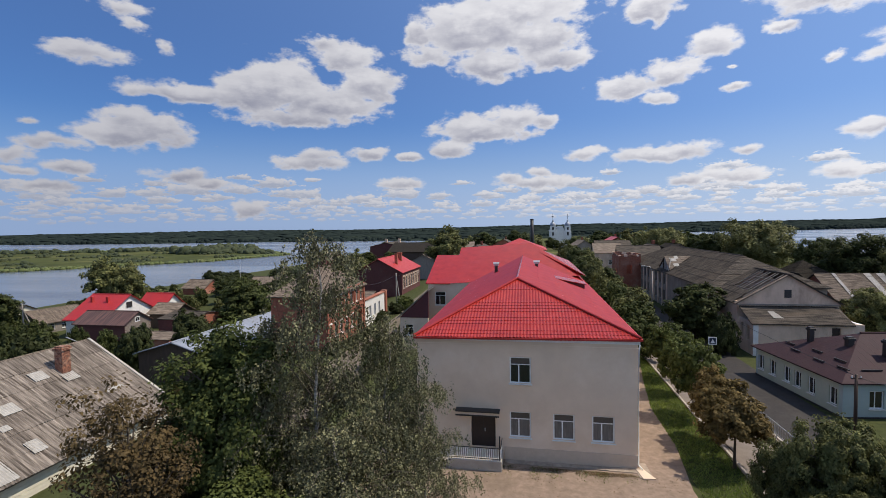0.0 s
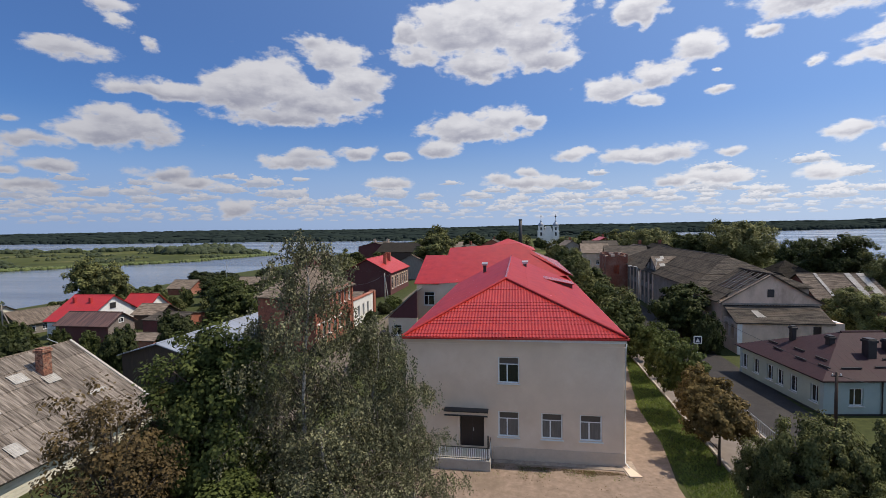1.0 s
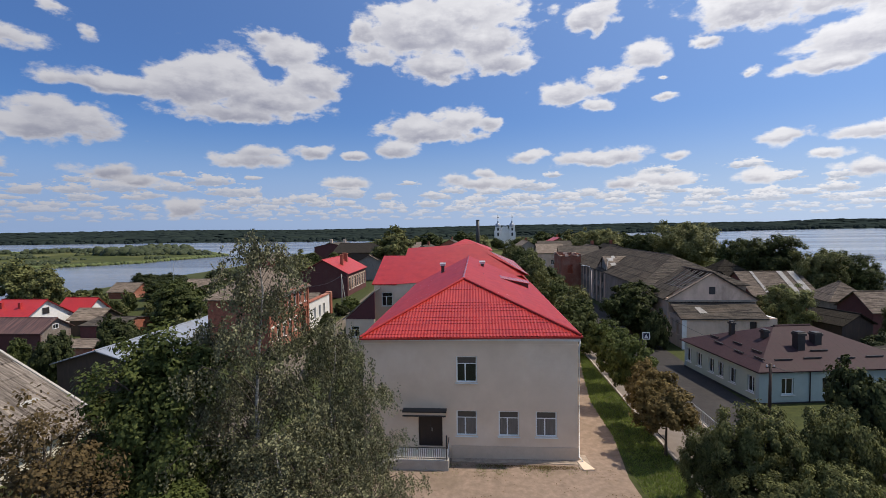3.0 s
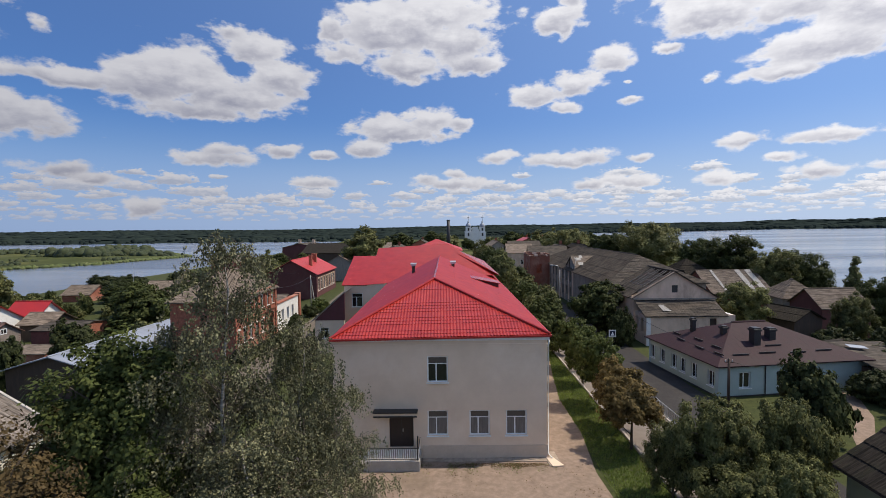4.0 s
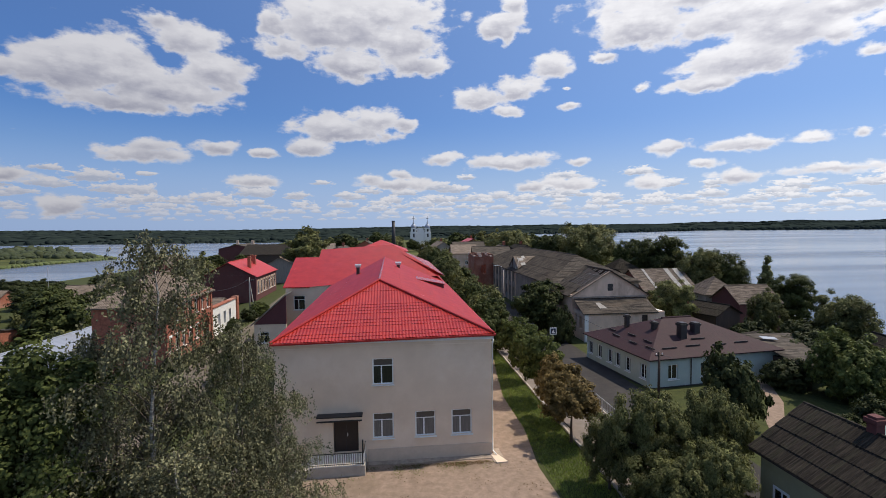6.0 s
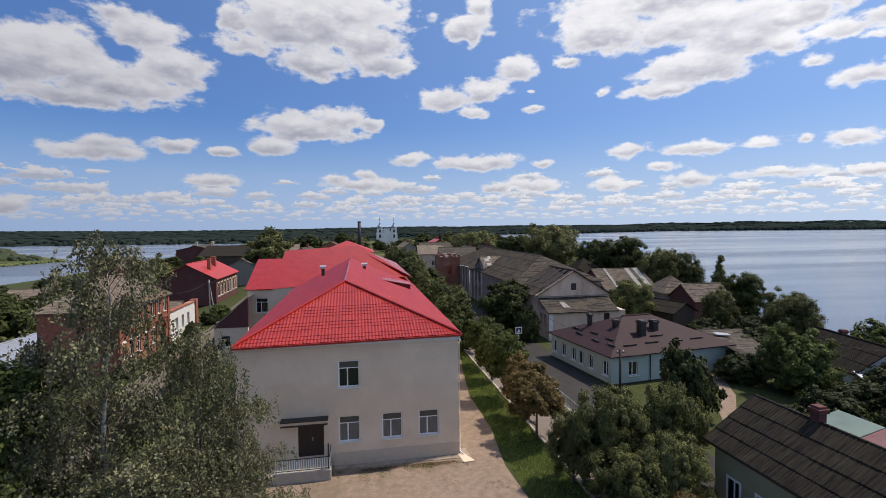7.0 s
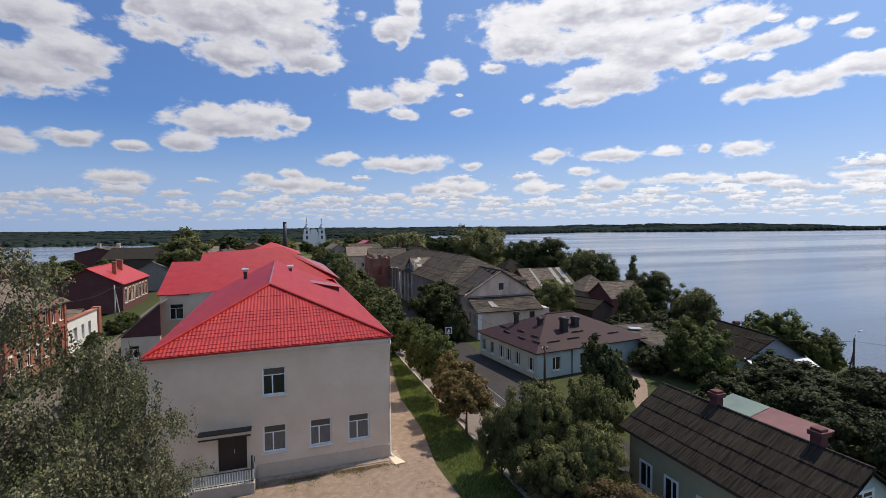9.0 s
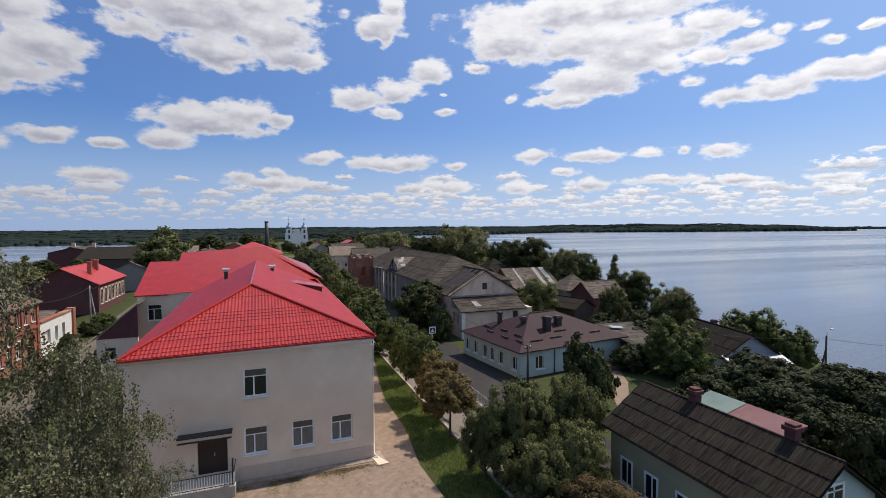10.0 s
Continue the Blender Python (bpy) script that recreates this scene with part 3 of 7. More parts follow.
def slope(bm, A, B, C, D, profile="flat", thick=0.06, under=True):
    """One roof slope: eave from A to B, upper edge from D (over A) to C (over B); C == D makes a triangle."""
    A, B, C, D = (Vector(p) for p in (A, B, C, D))
    e = (B - A)
    L = e.length
    e = e / L
    n = e.cross(D - A if (D - A).cross(e).length > 1e-6 else C - A).normalized()
    if n.z < 0:
        n = -n
    w = n.cross(e)
    if w.z < 0:
        w = -w
    H = (D - A).dot(w)
    ud, uc = (D - A).dot(e), (C - A).dot(e)

    def top(u):
        t = H
        if ud > 1e-4 and u < ud:
            t = min(t, H * u / ud)
        if uc < L - 1e-4 and u > uc:
            t = min(t, H * (L - u) / (L - uc))
        return max(t, 0.0)

    if profile == "tile":
        du, dv = 0.19 / 4, 0.35
    elif profile == "wave":
        du, dv = 0.15 / 3, 1.45
    elif profile == "seam":
        du, dv = 0.0, 0.0
    else:
        du, dv = 0.0, 0.0
    if du:
        us = sorted({*np.arange(0, L, du).tolist(), L})
    elif profile == "seam":
        us = []
        for s in np.arange(0, L - 0.05, 0.5):
            us += [s, s + 0.03, s + 0.06]
        us += [L]
    else:
        us = sorted({0.0, max(ud, 0.0), min(max(uc, 0.0), L), L})
    vs = [0.0]
    if dv:
        for s in np.arange(dv, H, dv):
            vs += [s - 0.015, s]
    vs.append(H)
    cols = []
    for i, u in enumerate(us):
        t = top(u)
        col = []
        for v in vs:
            q = min(v, t)
            lift = 0.0
            if profile == "tile":
                lift = 0.013 * math.cos(2 * math.pi * u / 0.19) + 0.023 * (1 - (q % dv) / dv)
            elif profile == "wave":
                lift = 0.02 * math.cos(2 * math.pi * u / 0.15) + 0.03 * (1 - (q % dv) / dv)
            elif profile == "seam":
                lift = 0.007 if i % 3 == 1 and i < len(us) - 1 else 0.0
            col.append(bm.verts.new(A + e * u + w * q + n * lift))
        cols.append(col)
    for a, b in zip(cols, cols[1:]):
        for k in range(len(vs) - 1):
            ring = [a[k], b[k], b[k + 1], a[k + 1]]
            keep = []
            for v in ring:
                if not any((v.co - o.co).length < 1e-6 for o in keep):
                    keep.append(v)
            if len(keep) > 2:
                bm.faces.new(keep)
    if under:
        lo = n * 0.035
        pts = [A, B, C] + ([D] if (C - D).length > 1e-4 else [])
        slab(bm, [p - lo for p in pts], thick)
    bmesh.ops.recalc_face_normals(bm, faces=bm.faces[:])
    return bm


def window(parent, axis, at, sign, u0, u1, z0, z1, frame_mat=None, cross="T", sill=True, glass=None, name="window", proud=False):
    """A window in a hole of a wall whose outer face is at `at`; sign: +1 where the wall's inside lies towards plus."""
    w = thing(name, 0, 0, 0)
    w.parent = parent

    def b(bm, ua, ub, d0, d1, za, zb):
        p, q = sorted((at + sign * d0, at + sign * d1))
        box(bm, ua, ub, p, q, za, zb) if axis == "x" else box(bm, p, q, ua, ub, za, zb)

    f = 0.10 if proud else 0.075
    d0, d1 = (-0.03, 0.02) if proud else (0.10, 0.16)
    bm = bmesh.new()
    for ua, ub, za, zb in ((u0, u1, z1 - f, z1), (u0, u1, z0, z0 + f), (u0, u0 + f, z0 + f, z1 - f), (u1 - f, u1, z0 + f, z1 - f)):
        b(bm, ua, ub, d0, d1, za, zb)
    zt = z1 - f - (z1 - z0) * 0.24
    um = u0 + (u1 - u0) * 0.43
    if cross in ("T", "+"):
        b(bm, u0 + f, u1 - f, d0 + 0.004, d1 - 0.004, zt - 0.025, zt + 0.025)
    if cross in ("T", "|", "+"):
        b(bm, um - 0.035, um + 0.035, d0 + 0.004, d1 - 0.004, z0 + f, (zt - 0.025) if cross == "T" else z1 - f)
    part("window_frame", bm, frame_mat or WHITE_PVC, w)
    bm = bmesh.new()
    b(bm, u0 + 0.02, u1 - 0.02, d0 + 0.02, d0 + 0.03, z0 + 0.02, z1 - 0.02)
    part("pane", bm, glass or GLASS, w)
    if sill:
        bm = bmesh.new()
        b(bm, u0 - 0.06, u1 + 0.06, -0.10, d0, z0 - 0.05, z0 - 0.005)
        part("window_sill", bm, WHITE_PAINT, w)
    return w


SIDES = {"S": ("x", 1), "N": ("x", -1), "W": ("y", 1), "E": ("y", -1)}


def house(name, x0, x1, y0, y1, z0, eave, ridge, along="y", roof="gable", walls=None, roof_mat=None, profile="seam", over=0.35,
          openings=(), label="", category="house", turn=0.0, frame_mat=None, cross="T", gable_mat=None, group="", proud=False, ridge_off=0.0, trim=None, side_mats=None, roof_label=""):
    """A house on the ground rectangle (local to its middle), with walls, roof slopes, gables and windows.
    openings: (side, u0, u1, z0, z1, kind), heights above the base; kind 'w' window, 'd' door, 'h' an empty hole."""
    cx, cy = (x0 + x1) / 2, (y0 + y1) / 2
    h = thing(name, cx, cy, z0, turn, label, category, group)
    ax, bx, ay, by = x0 - cx, x1 - cx, y0 - cy, y1 - cy
    e, r = eave - z0, ridge - z0
    th = 0.35
    side_mats = side_mats or {}
    for side, (axis, sign) in SIDES.items():
        holes = [(o[1], o[2], o[3], o[4]) for o in openings if o[0] == side]
        at = {"S": ay, "N": by, "W": ax, "E": bx}[side]
        bm = bmesh.new()
        if axis == "x":
            wall_panel(bm, "x", at, sign * th, ax, bx, -0.8, e, holes)
        else:
            wall_panel(bm, "y", at, sign * th, ay + th, by - th, -0.8, e, holes)
        part("wall", bm, side_mats.get(side, walls), h)
        for o in openings:
            if o[0] != side:
                continue
            if o[5] == "w":
                window(h, axis, at, sign, *o[1:5], frame_mat=frame_mat, cross=cross, proud=proud)
            elif o[5] == "d":
                bm = bmesh.new()
                p, q = sorted((at + sign * 0.12, at + sign * 0.18))
                box(bm, o[1], o[2], p, q, o[3], o[4]) if axis == "x" else box(bm, p, q, o[1], o[2], o[3], o[4])
                part("door", bm, BROWN_DOOR, h)
    # dark inside: a floor slab
    o = over
    if along == "y":
        mid = (ax + bx) / 2 + ridge_off
        run_l, run_r = mid - ax, bx - mid
        dz_l, dz_r = o * (r - e) / run_l, o * (r - e) / run_r
        if roof == "gable":
            R0, R1 = (mid, ay - o, r), (mid, by + o, r)
            quads = [((ax - o, by + o, e - dz_l), (ax - o, ay - o, e - dz_l), R0, R1), ((bx + o, ay - o, e - dz_r), (bx + o, by + o, e - dz_r), R1, R0)]
            for gy, sg in ((ay, 1), (by, -1)):
                bm = bmesh.new()
                f = [bm.verts.new(p) for p in ((ax, gy, e), (bx, gy, e), (mid, gy, r - 0.05))]
                g = [bm.verts.new(p) for p in ((ax, gy + sg * 0.2, e), (bx, gy + sg * 0.2, e), (mid, gy + sg * 0.2, r - 0.05))]
                bm.faces.new(f), bm.faces.new(g[::-1])
                for i in range(3):
                    bm.faces.new((f[i], g[i], g[(i + 1) % 3], f[(i + 1) % 3]))
                bmesh.ops.recalc_face_normals(bm, faces=bm.faces[:])
                part("gable", bm, gable_mat or side_mats.get("S", walls), h)
        else:
            d = (bx - ax) / 2
            R0, R1 = (mid, min(ay + d, (ay + by) / 2), r), (mid, max(by - d, (ay + by) / 2), r)
            z = e - dz_l
            P = [(ax - o, ay - o, z), (bx + o, ay - o, z), (bx + o, by + o, z), (ax - o, by + o, z)]
            quads = [(P[3], P[0], R0, R1), (P[1], P[2], R1, R0), (P[0], P[1], R0, R0), (P[2], P[3], R1, R1)]
    else:
        mid = (ay + by) / 2 + ridge_off
        dz = o * (r - e) / ((by - ay) / 2)
        if roof == "gable":
            R0, R1 = (ax - o, mid, r), (bx + o, mid, r)
            quads = [((ax - o, ay - o, e - dz), (bx + o, ay - o, e - dz), R1, R0), ((bx + o, by + o, e - dz), (ax - o, by + o, e - dz), R0, R1)]
            for gx, sg in ((ax, 1), (bx, -1)):
                bm = bmesh.new()
                f = [bm.verts.new(p) for p in ((gx, ay, e), (gx, by, e), (gx, mid, r - 0.05))]
                g = [bm.verts.new(p) for p in ((gx + sg * 0.2, ay, e), (gx + sg * 0.2, by, e), (gx + sg * 0.2, mid, r - 0.05))]
                bm.faces.new(f), bm.faces.new(g[::-1])
                for i in range(3):
                    bm.faces.new((f[i], g[i], g[(i + 1) % 3], f[(i + 1) % 3]))
                bmesh.ops.recalc_face_normals(bm, faces=bm.faces[:])
                part("gable", bm, gable_mat or side_mats.get("E", walls), h)
        else:
            d = (by - ay) / 2
            R0, R1 = (min(ax + d, 0), mid, r), (max(bx - d, 0), mid, r)
            z = e - dz
            P = [(ax - o, ay - o, z), (bx + o, ay - o, z), (bx + o, by + o, z), (ax - o, by + o, z)]
            quads = [(P[0], P[1], R1, R0), (P[2], P[3], R0, R1), (P[3], P[0], R0, R0), (P[1], P[2], R1, R1)]
    for q in quads:
        bm = bmesh.new()
        slope(bm, *q, profile=profile)
        part("roof_slope", bm, roof_mat, h, roof_label)
    # ridge cap
    bm = bmesh.new()
    Rv0, Rv1 = Vector(R0), Vector(R1)
    if (Rv1 - Rv0).length > 0.1:
        tube(bm, [Rv0 + Vector((0, 0, 0.02)), Rv1 + Vector((0, 0, 0.02))], [0.09, 0.09], 6)
        part("ridge_cap", bm, roof_mat, h)
    return h


def slate_sheets(parent, A, B, up, rows, mat, seed, wide=1.1, name="slate_sheet", skip=(), deep=0.022):
    """Separate corrugated sheets on a slope whose eave runs from A to B; up: the vector from the eave to the ridge."""
    g = np.random.default_rng(seed)
    A, B, up = Vector(A), Vector(B), Vector(up)
    e = (B - A).normalized()
    w = up.normalized()
    n = e.cross(w)
    if n.z < 0:
        n = -n
    count = max(int(round((B - A).length / wide)), 1)
    cw, rh = (B - A).length / count, up.length / rows
    xs = [cw * 1.03 * k / 14 for k in range(15)]
    v, f = [], []
    for k, x in enumerate(xs):
        z = deep * (1 if k % 2 else -1)
        v += [(x, -0.06, z + 0.035), (x, rh + 0.05, z), (x, -0.06, z + 0.022)]
    for k in range(14):
        f += [(3 * k, 3 * k + 3, 3 * k + 4, 3 * k + 1), (3 * k + 2, 3 * k + 5, 3 * k + 3, 3 * k)]
    me = mesh_of(name, v, f, mat)
    basis = Matrix((e, w, n)).transposed().to_4x4()
    for r in range(rows):
        for c in range(count):
            if (r, c) in skip:
                continue
            ob = new(name, me)
            ob.parent = parent
            ob.matrix_local = Matrix.Translation(A + e * (cw * c) + w * (rh * r) + n * (0.05 + 0.012 * g.random())) @ basis @ pose(0, 0, 0, g.normal() * 0.35, g.normal() * 0.25, g.normal() * 0.3)


def chimney(x, y, z0, z1, w=0.6, d=0.6, mat=None, parent=None, cap=True, label="brick chimney"):
    c = thing("chimney", x, y, z0)
    c.parent = parent
    bm = boxed((-w / 2, w / 2, -d / 2, d / 2, 0, z1 - z0), bevel=0.01)
    part("shaft", bm, mat or BRICK, c, label)
    if cap:
        part("cap", boxed((-w / 2 - 0.07, w / 2 + 0.07, -d / 2 - 0.07, d / 2 + 0.07, z1 - z0 - 0.28, z1 - z0 - 0.10), bevel=0.01), mat or BRICK, c)
    return c


# ---- trees ----


def leaf_cloud(rng, centres, radii, per, size, droop=0.0, aspect=1.6):
    """Many small leaf quads round clump centres; returns vertices and faces."""
    n = len(centres) * per
    c = np.repeat(centres, per, 0)
    r = np.repeat(radii, per)
    d = rng.normal(size=(n, 3))
    d /= np.linalg.norm(d, axis=1, keepdims=True)
    p = c + d * (r * rng.random(n) ** 0.45)[:, None] * np.array([1, 1, 0.75])
    if droop:
        p[:, 2] -= droop * rng.random(n) ** 1.5 * r * 2
    heart = centres.mean(0) - np.array([0, 0, 0.6])
    out = p - heart
    out /= np.linalg.norm(out, axis=1, keepdims=True) + 1e-6
    nrm = d * 0.75 + out * 0.65 + rng.normal(size=(n, 3)) * 0.42 + np.array([0, 0, 0.30])
    nrm /= np.linalg.norm(nrm, axis=1, keepdims=True)
    a = np.cross(nrm, rng.normal(size=(n, 3)))
    if droop:
        a = a * 0.5 + np.array([0, 0, -0.5])
        a -= nrm * (a * nrm).sum(1, keepdims=True)
    a /= np.linalg.norm(a, axis=1, keepdims=True)
    b = np.cross(nrm, a)
    s = (size * (0.65 + 0.7 * rng.random(n)))[:, None]
    v = np.stack([p - a * s * aspect / 2, p + b * s / 2, p + a * s * aspect / 2, p - b * s / 2], 1).reshape(-1, 3)
    f = np.arange(n * 4).reshape(-1, 4)
    return v, f


def strand_cloud(rng, centres, radii, per, size, strands=6):
    """Leaves on hanging twigs: each clump is a bunch of strands that trail down."""
    k = len(centres)
    n = k * per
    c, r = np.repeat(centres, per, 0), np.repeat(radii, per)
    which = np.tile(np.arange(per) % strands, k) + np.repeat(np.arange(k) * strands, per)
    a, q = rng.random(k * strands) * 2 * math.pi, np.sqrt(rng.random(k * strands))
    length = rng.uniform(0.35, 1.35, k * strands)
    sway = rng.normal(size=(k * strands, 2)) * 0.16
    t = rng.random(n)
    p = c.copy()
    p[:, 0] += np.cos(a[which]) * q[which] * r + sway[which, 0] * t * length[which] + rng.normal(size=n) * 0.028
    p[:, 1] += np.sin(a[which]) * q[which] * r + sway[which, 1] * t * length[which] + rng.normal(size=n) * 0.028
    p[:, 2] += 0.4 - t * length[which] + 0.5 * r * (1 - q[which])
    out = p - np.array([0, 0, 5.5])
    out /= np.linalg.norm(out, axis=1, keepdims=True) + 1e-6
    nrm = rng.normal(size=(n, 3)) * 0.6 + out * 0.8 + np.array([0, 0, 0.25])
    nrm /= np.linalg.norm(nrm, axis=1, keepdims=True)
    d = rng.normal(size=(n, 3)) * 0.5 + np.array([0, 0, -1.0])
    d -= nrm * (d * nrm).sum(1, keepdims=True)
    d /= np.linalg.norm(d, axis=1, keepdims=True)
    b = np.cross(nrm, d)
    s = (size * (0.7 + 0.6 * rng.random(n)))[:, None]
    v = np.stack([p - d * s * 0.75, p + b * s * 0.42, p + d * s * 0.75, p - b * s * 0.42], 1).reshape(-1, 3)
    return v, np.arange(n * 4).reshape(-1, 4)


def quick_mesh(name, v, f, mat):
    me = bpy.data.meshes.new(name)
    me.vertices.add(len(v))
    me.vertices.foreach_set("co", np.ascontiguousarray(v, dtype=np.float32).ravel())
    k = f.shape[1]
    me.loops.add(len(f) * k)
    me.loops.foreach_set("vertex_index", np.ascontiguousarray(f, dtype=np.int32).ravel())
    me.polygons.add(len(f))
    me.polygons.foreach_set("loop_start", np.arange(len(f), dtype=np.int32) * k)
    me.polygons.foreach_set("loop_total", np.full(len(f), k, dtype=np.int32))
    me.materials.append(mat)
    me.update()
    me.validate()
    return me


def tree(seed, height, lobes, clumps, per, size, leaf, bark, clump_r=0.8, droop=0.0, trunk_r=0.16, stems=1, label="", name="tree", lean=0.0, limbs=16, bare=0.0):
    """A tree at the origin: lobes (x, y, z, rx, ry, rz) of crown, filled with clumps of leaves, limbs from the trunk to some of them."""
    rng = np.random.default_rng(seed)
    ob = thing(name, 0, 0, 0, 0, label, "tree")
    vol = np.array([l[3] * l[4] * l[5] for l in lobes])
    pick = rng.choice(len(lobes), clumps, p=vol ** 0.8 / (vol ** 0.8).sum())
    L = np.array(lobes, dtype=float)[pick]
    d = rng.normal(size=(clumps, 3))
    d /= np.linalg.norm(d, axis=1, keepdims=True)
    rad = (0.45 + 0.62 * rng.random(clumps) ** 0.6)
    c = L[:, :3] + d * rad[:, None] * L[:, 3:]
    c = c[c[:, 2] > bare]
    cr = clump_r * (0.6 + 0.8 * rng.random(len(c)))
    v, f = strand_cloud(rng, c, cr, per, size) if droop > 0.8 else leaf_cloud(rng, c, cr, per, size, droop)
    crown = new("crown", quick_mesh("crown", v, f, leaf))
    crown.parent = ob
    bm = bmesh.new()
    for s in range(stems):
        a = 2 * math.pi * s / max(stems, 1) + seed
        off = 0.0 if stems == 1 else 0.35
        tx, ty = off * math.cos(a), off * math.sin(a)
        top = max(l[2] for l in lobes) if stems == 1 else max(l[2] for l in lobes) - 0.6 * s
        spread = lean if stems == 1 else lean + 0.09 * top
        path, rr = [], []
        for k in range(7):
            q = k / 6
            path.append((tx + math.cos(a) * spread * q + (0.12 if stems == 1 else 0.45) * math.sin(5 * q + seed + s) * q, ty + math.sin(a) * spread * q + 0.12 * math.cos(4 * q + seed) * q, top * q - 0.3 * (k == 0)))
            rr.append(trunk_r * (1.25 if k == 0 else 1 - 0.86 * q))
        tube(bm, path, rr, 8)
        for i in rng.choice(len(c), min(limbs // stems, len(c)), replace=False):
            end = Vector(c[i])
            q = min(max(end.z / top - 0.22 - 0.15 * rng.random(), 0.12), 0.9)
            k = int(q * 6)
            st = Vector(path[k]).lerp(Vector(path[k + 1]), q * 6 - k)
            mid = st.lerp(end, 0.5) + Vector((0, 0, 0.10 * (end - st).length))
            tube(bm, [st, mid, end], [trunk_r * (1 - 0.86 * q) * 0.55, trunk_r * 0.22, 0.012], 5)
    part("trunk", bm, bark, ob, smooth=True)
    return ob


def plant(proto, x, y, z, turn=0.0, s=1.0, sz=None, label=""):
    m = pose(x, y, z, 0, 0, turn) @ Matrix.Diagonal((s, s, sz or s, 1))
    ob = copy_thing(proto, m)
    if label:
        ob["label"] = label
    return ob

# ---- land and water ----
WATER = -6.0


def side_of(x, y, pts):
    """Signed distance to a closed polygon, positive inside."""
    n = len(pts)
    d = np.full(x.shape, 1e9)
    inside = np.zeros(x.shape, bool)
    for i in range(n):
        (ax, ay), (bx, by) = pts[i], pts[(i + 1) % n]
        ex, ey = bx - ax, by - ay
        t = np.clip(((x - ax) * ex + (y - ay) * ey) / (ex * ex + ey * ey), 0, 1)
        d = np.minimum(d, np.hypot(x - ax - t * ex, y - ay - t * ey))
        cross = ((ay > y) != (by > y)) & (x < (bx - ax) * (y - ay) / (by - ay + 1e-9) + ax)
        inside ^= cross
    return np.where(inside, d, -d)


SPIT = [(-127, -800), (-127, 150), (-122, 260), (-135, 420), (-150, 690), (330, 1150), (205, 560), (150, 300), (98, 130), (76, 60), (70, 10), (74, -800)]
ISLAND = [(-188, 337), (-203, 268), (-262, 200), (-420, 110), (-800, 180), (-800, 330), (-520, 385), (-300, 440), (-230, 380)]
NORTH = [(-4900, 760), (-1200, 690), (-930, 680), (-640, 655), (-400, 680), (-150, 672), (330, 1120), (640, 1230), (1036, 1461), (1449, 1335), (1817, 1272), (2300, 1215), (2350, 1330), (2500, 1900), (3300, 2000), (3900, 1930), (4200, 1700), (4300, 1300), (4900, 1200), (4900, 4900), (-4900, 4900)]
LEVEL_X = [-1e4, -126, -100, -52, -34, -24, 36, 46, 62, 1e4]
LEVEL_Z = [-5.2, -5.2, -4.6, -4.0, -2.0, 0.0, 0.0, -1.6, -4.6, -5.0]


def noise_at(x, y):
    """A smooth wave field between about -1 and 1."""
    return (np.sin(0.071 * x + 1.3 * np.sin(0.043 * y)) + np.sin(0.093 * y + 1.7 * np.sin(0.057 * x + 1.0)) + 0.6 * np.sin(0.21 * x - 0.17 * y)) / 2.6


def level(x, y):
    x, y = np.asarray(x, float), np.asarray(y, float)
    spit, isl, north = side_of(x, y, SPIT), side_of(x, y, ISLAND), side_of(x, y, NORTH)
    inner = np.interp(x - np.where(x > 36, 0.25 * np.clip(y - 60, 0, 400), 0), LEVEL_X, LEVEL_Z)
    inner = np.where(y > 160, np.minimum(inner, 0 - np.clip((y - 160) * 0.012, 0, 3.5)), inner)
    z = np.full(x.shape, -9.0)
    z = np.maximum(z, np.where(spit > -6, np.minimum(inner, -6.2 + 0.35 * spit), -9))
    z = np.maximum(z, np.where(isl > -8, np.minimum(-5.55 + 0.0 * isl, -6.15 + 0.12 * isl), -9))
    hills = np.clip((north - 90) / 700, 0, 1) * (11 + 9 * noise_at(x * 0.035, y * 0.05)) * np.clip((np.hypot(x, y) - 500) / 1300, 0.2, 2.4)
    hills = hills * np.interp(np.degrees(np.arctan2(x, y)), [-60, -45, -38, -30, -22, -10, 15, 40], [0.12, 0.34, 0.30, 0.32, 0.16, 0.38, 0.6, 0.9])
    z = np.maximum(z, np.where(north > -20, np.minimum(-6.3 + 0.04 * north, -2 + 0 * north) + np.maximum(hills, 0), -9))
    return z


def steps(*runs):
    out = []
    for a, b, s in runs:
        out += np.arange(a, b, s).tolist()
    return np.array(out)


gx = steps((-4900, -1300, 300), (-1300, -820, 60), (-820, -140, 11), (-140, 104, 2.5), (104, 340, 10), (340, 1000, 55), (1000, 4901, 300))
gy = steps((-800, -60, 60), (-60, 136, 2.5), (136, 460, 8), (460, 760, 16), (760, 2600, 55), (2600, 4901, 300))
GX, GY = np.meshgrid(gx, gy)
GZ = level(GX, GY)
nx, ny = len(gx), len(gy)
idx = np.arange(nx * ny).reshape(ny, nx)
gf = np.stack([idx[:-1, :-1], idx[:-1, 1:], idx[1:, 1:], idx[1:, :-1]], -1).reshape(-1, 4)
gme = quick_mesh("ground", np.stack([GX, GY, GZ], -1).reshape(-1, 3), gf, GRASS)
gme.materials.append(MEADOW)
# forest ground, its green shifted to blue for distance haze
gme.materials.append(material("hazed_forest_floor", (0.026, 0.035, 0.032), (0.016, 0.023, 0.022), 0.95, 0.05, stain=(0.045, 0.06, 0.042), stain_amount=0.6, stain_scale=0.008, spec=0.0))
cxm, cym = GX.ravel()[gf].mean(1), GY.ravel()[gf].mean(1)
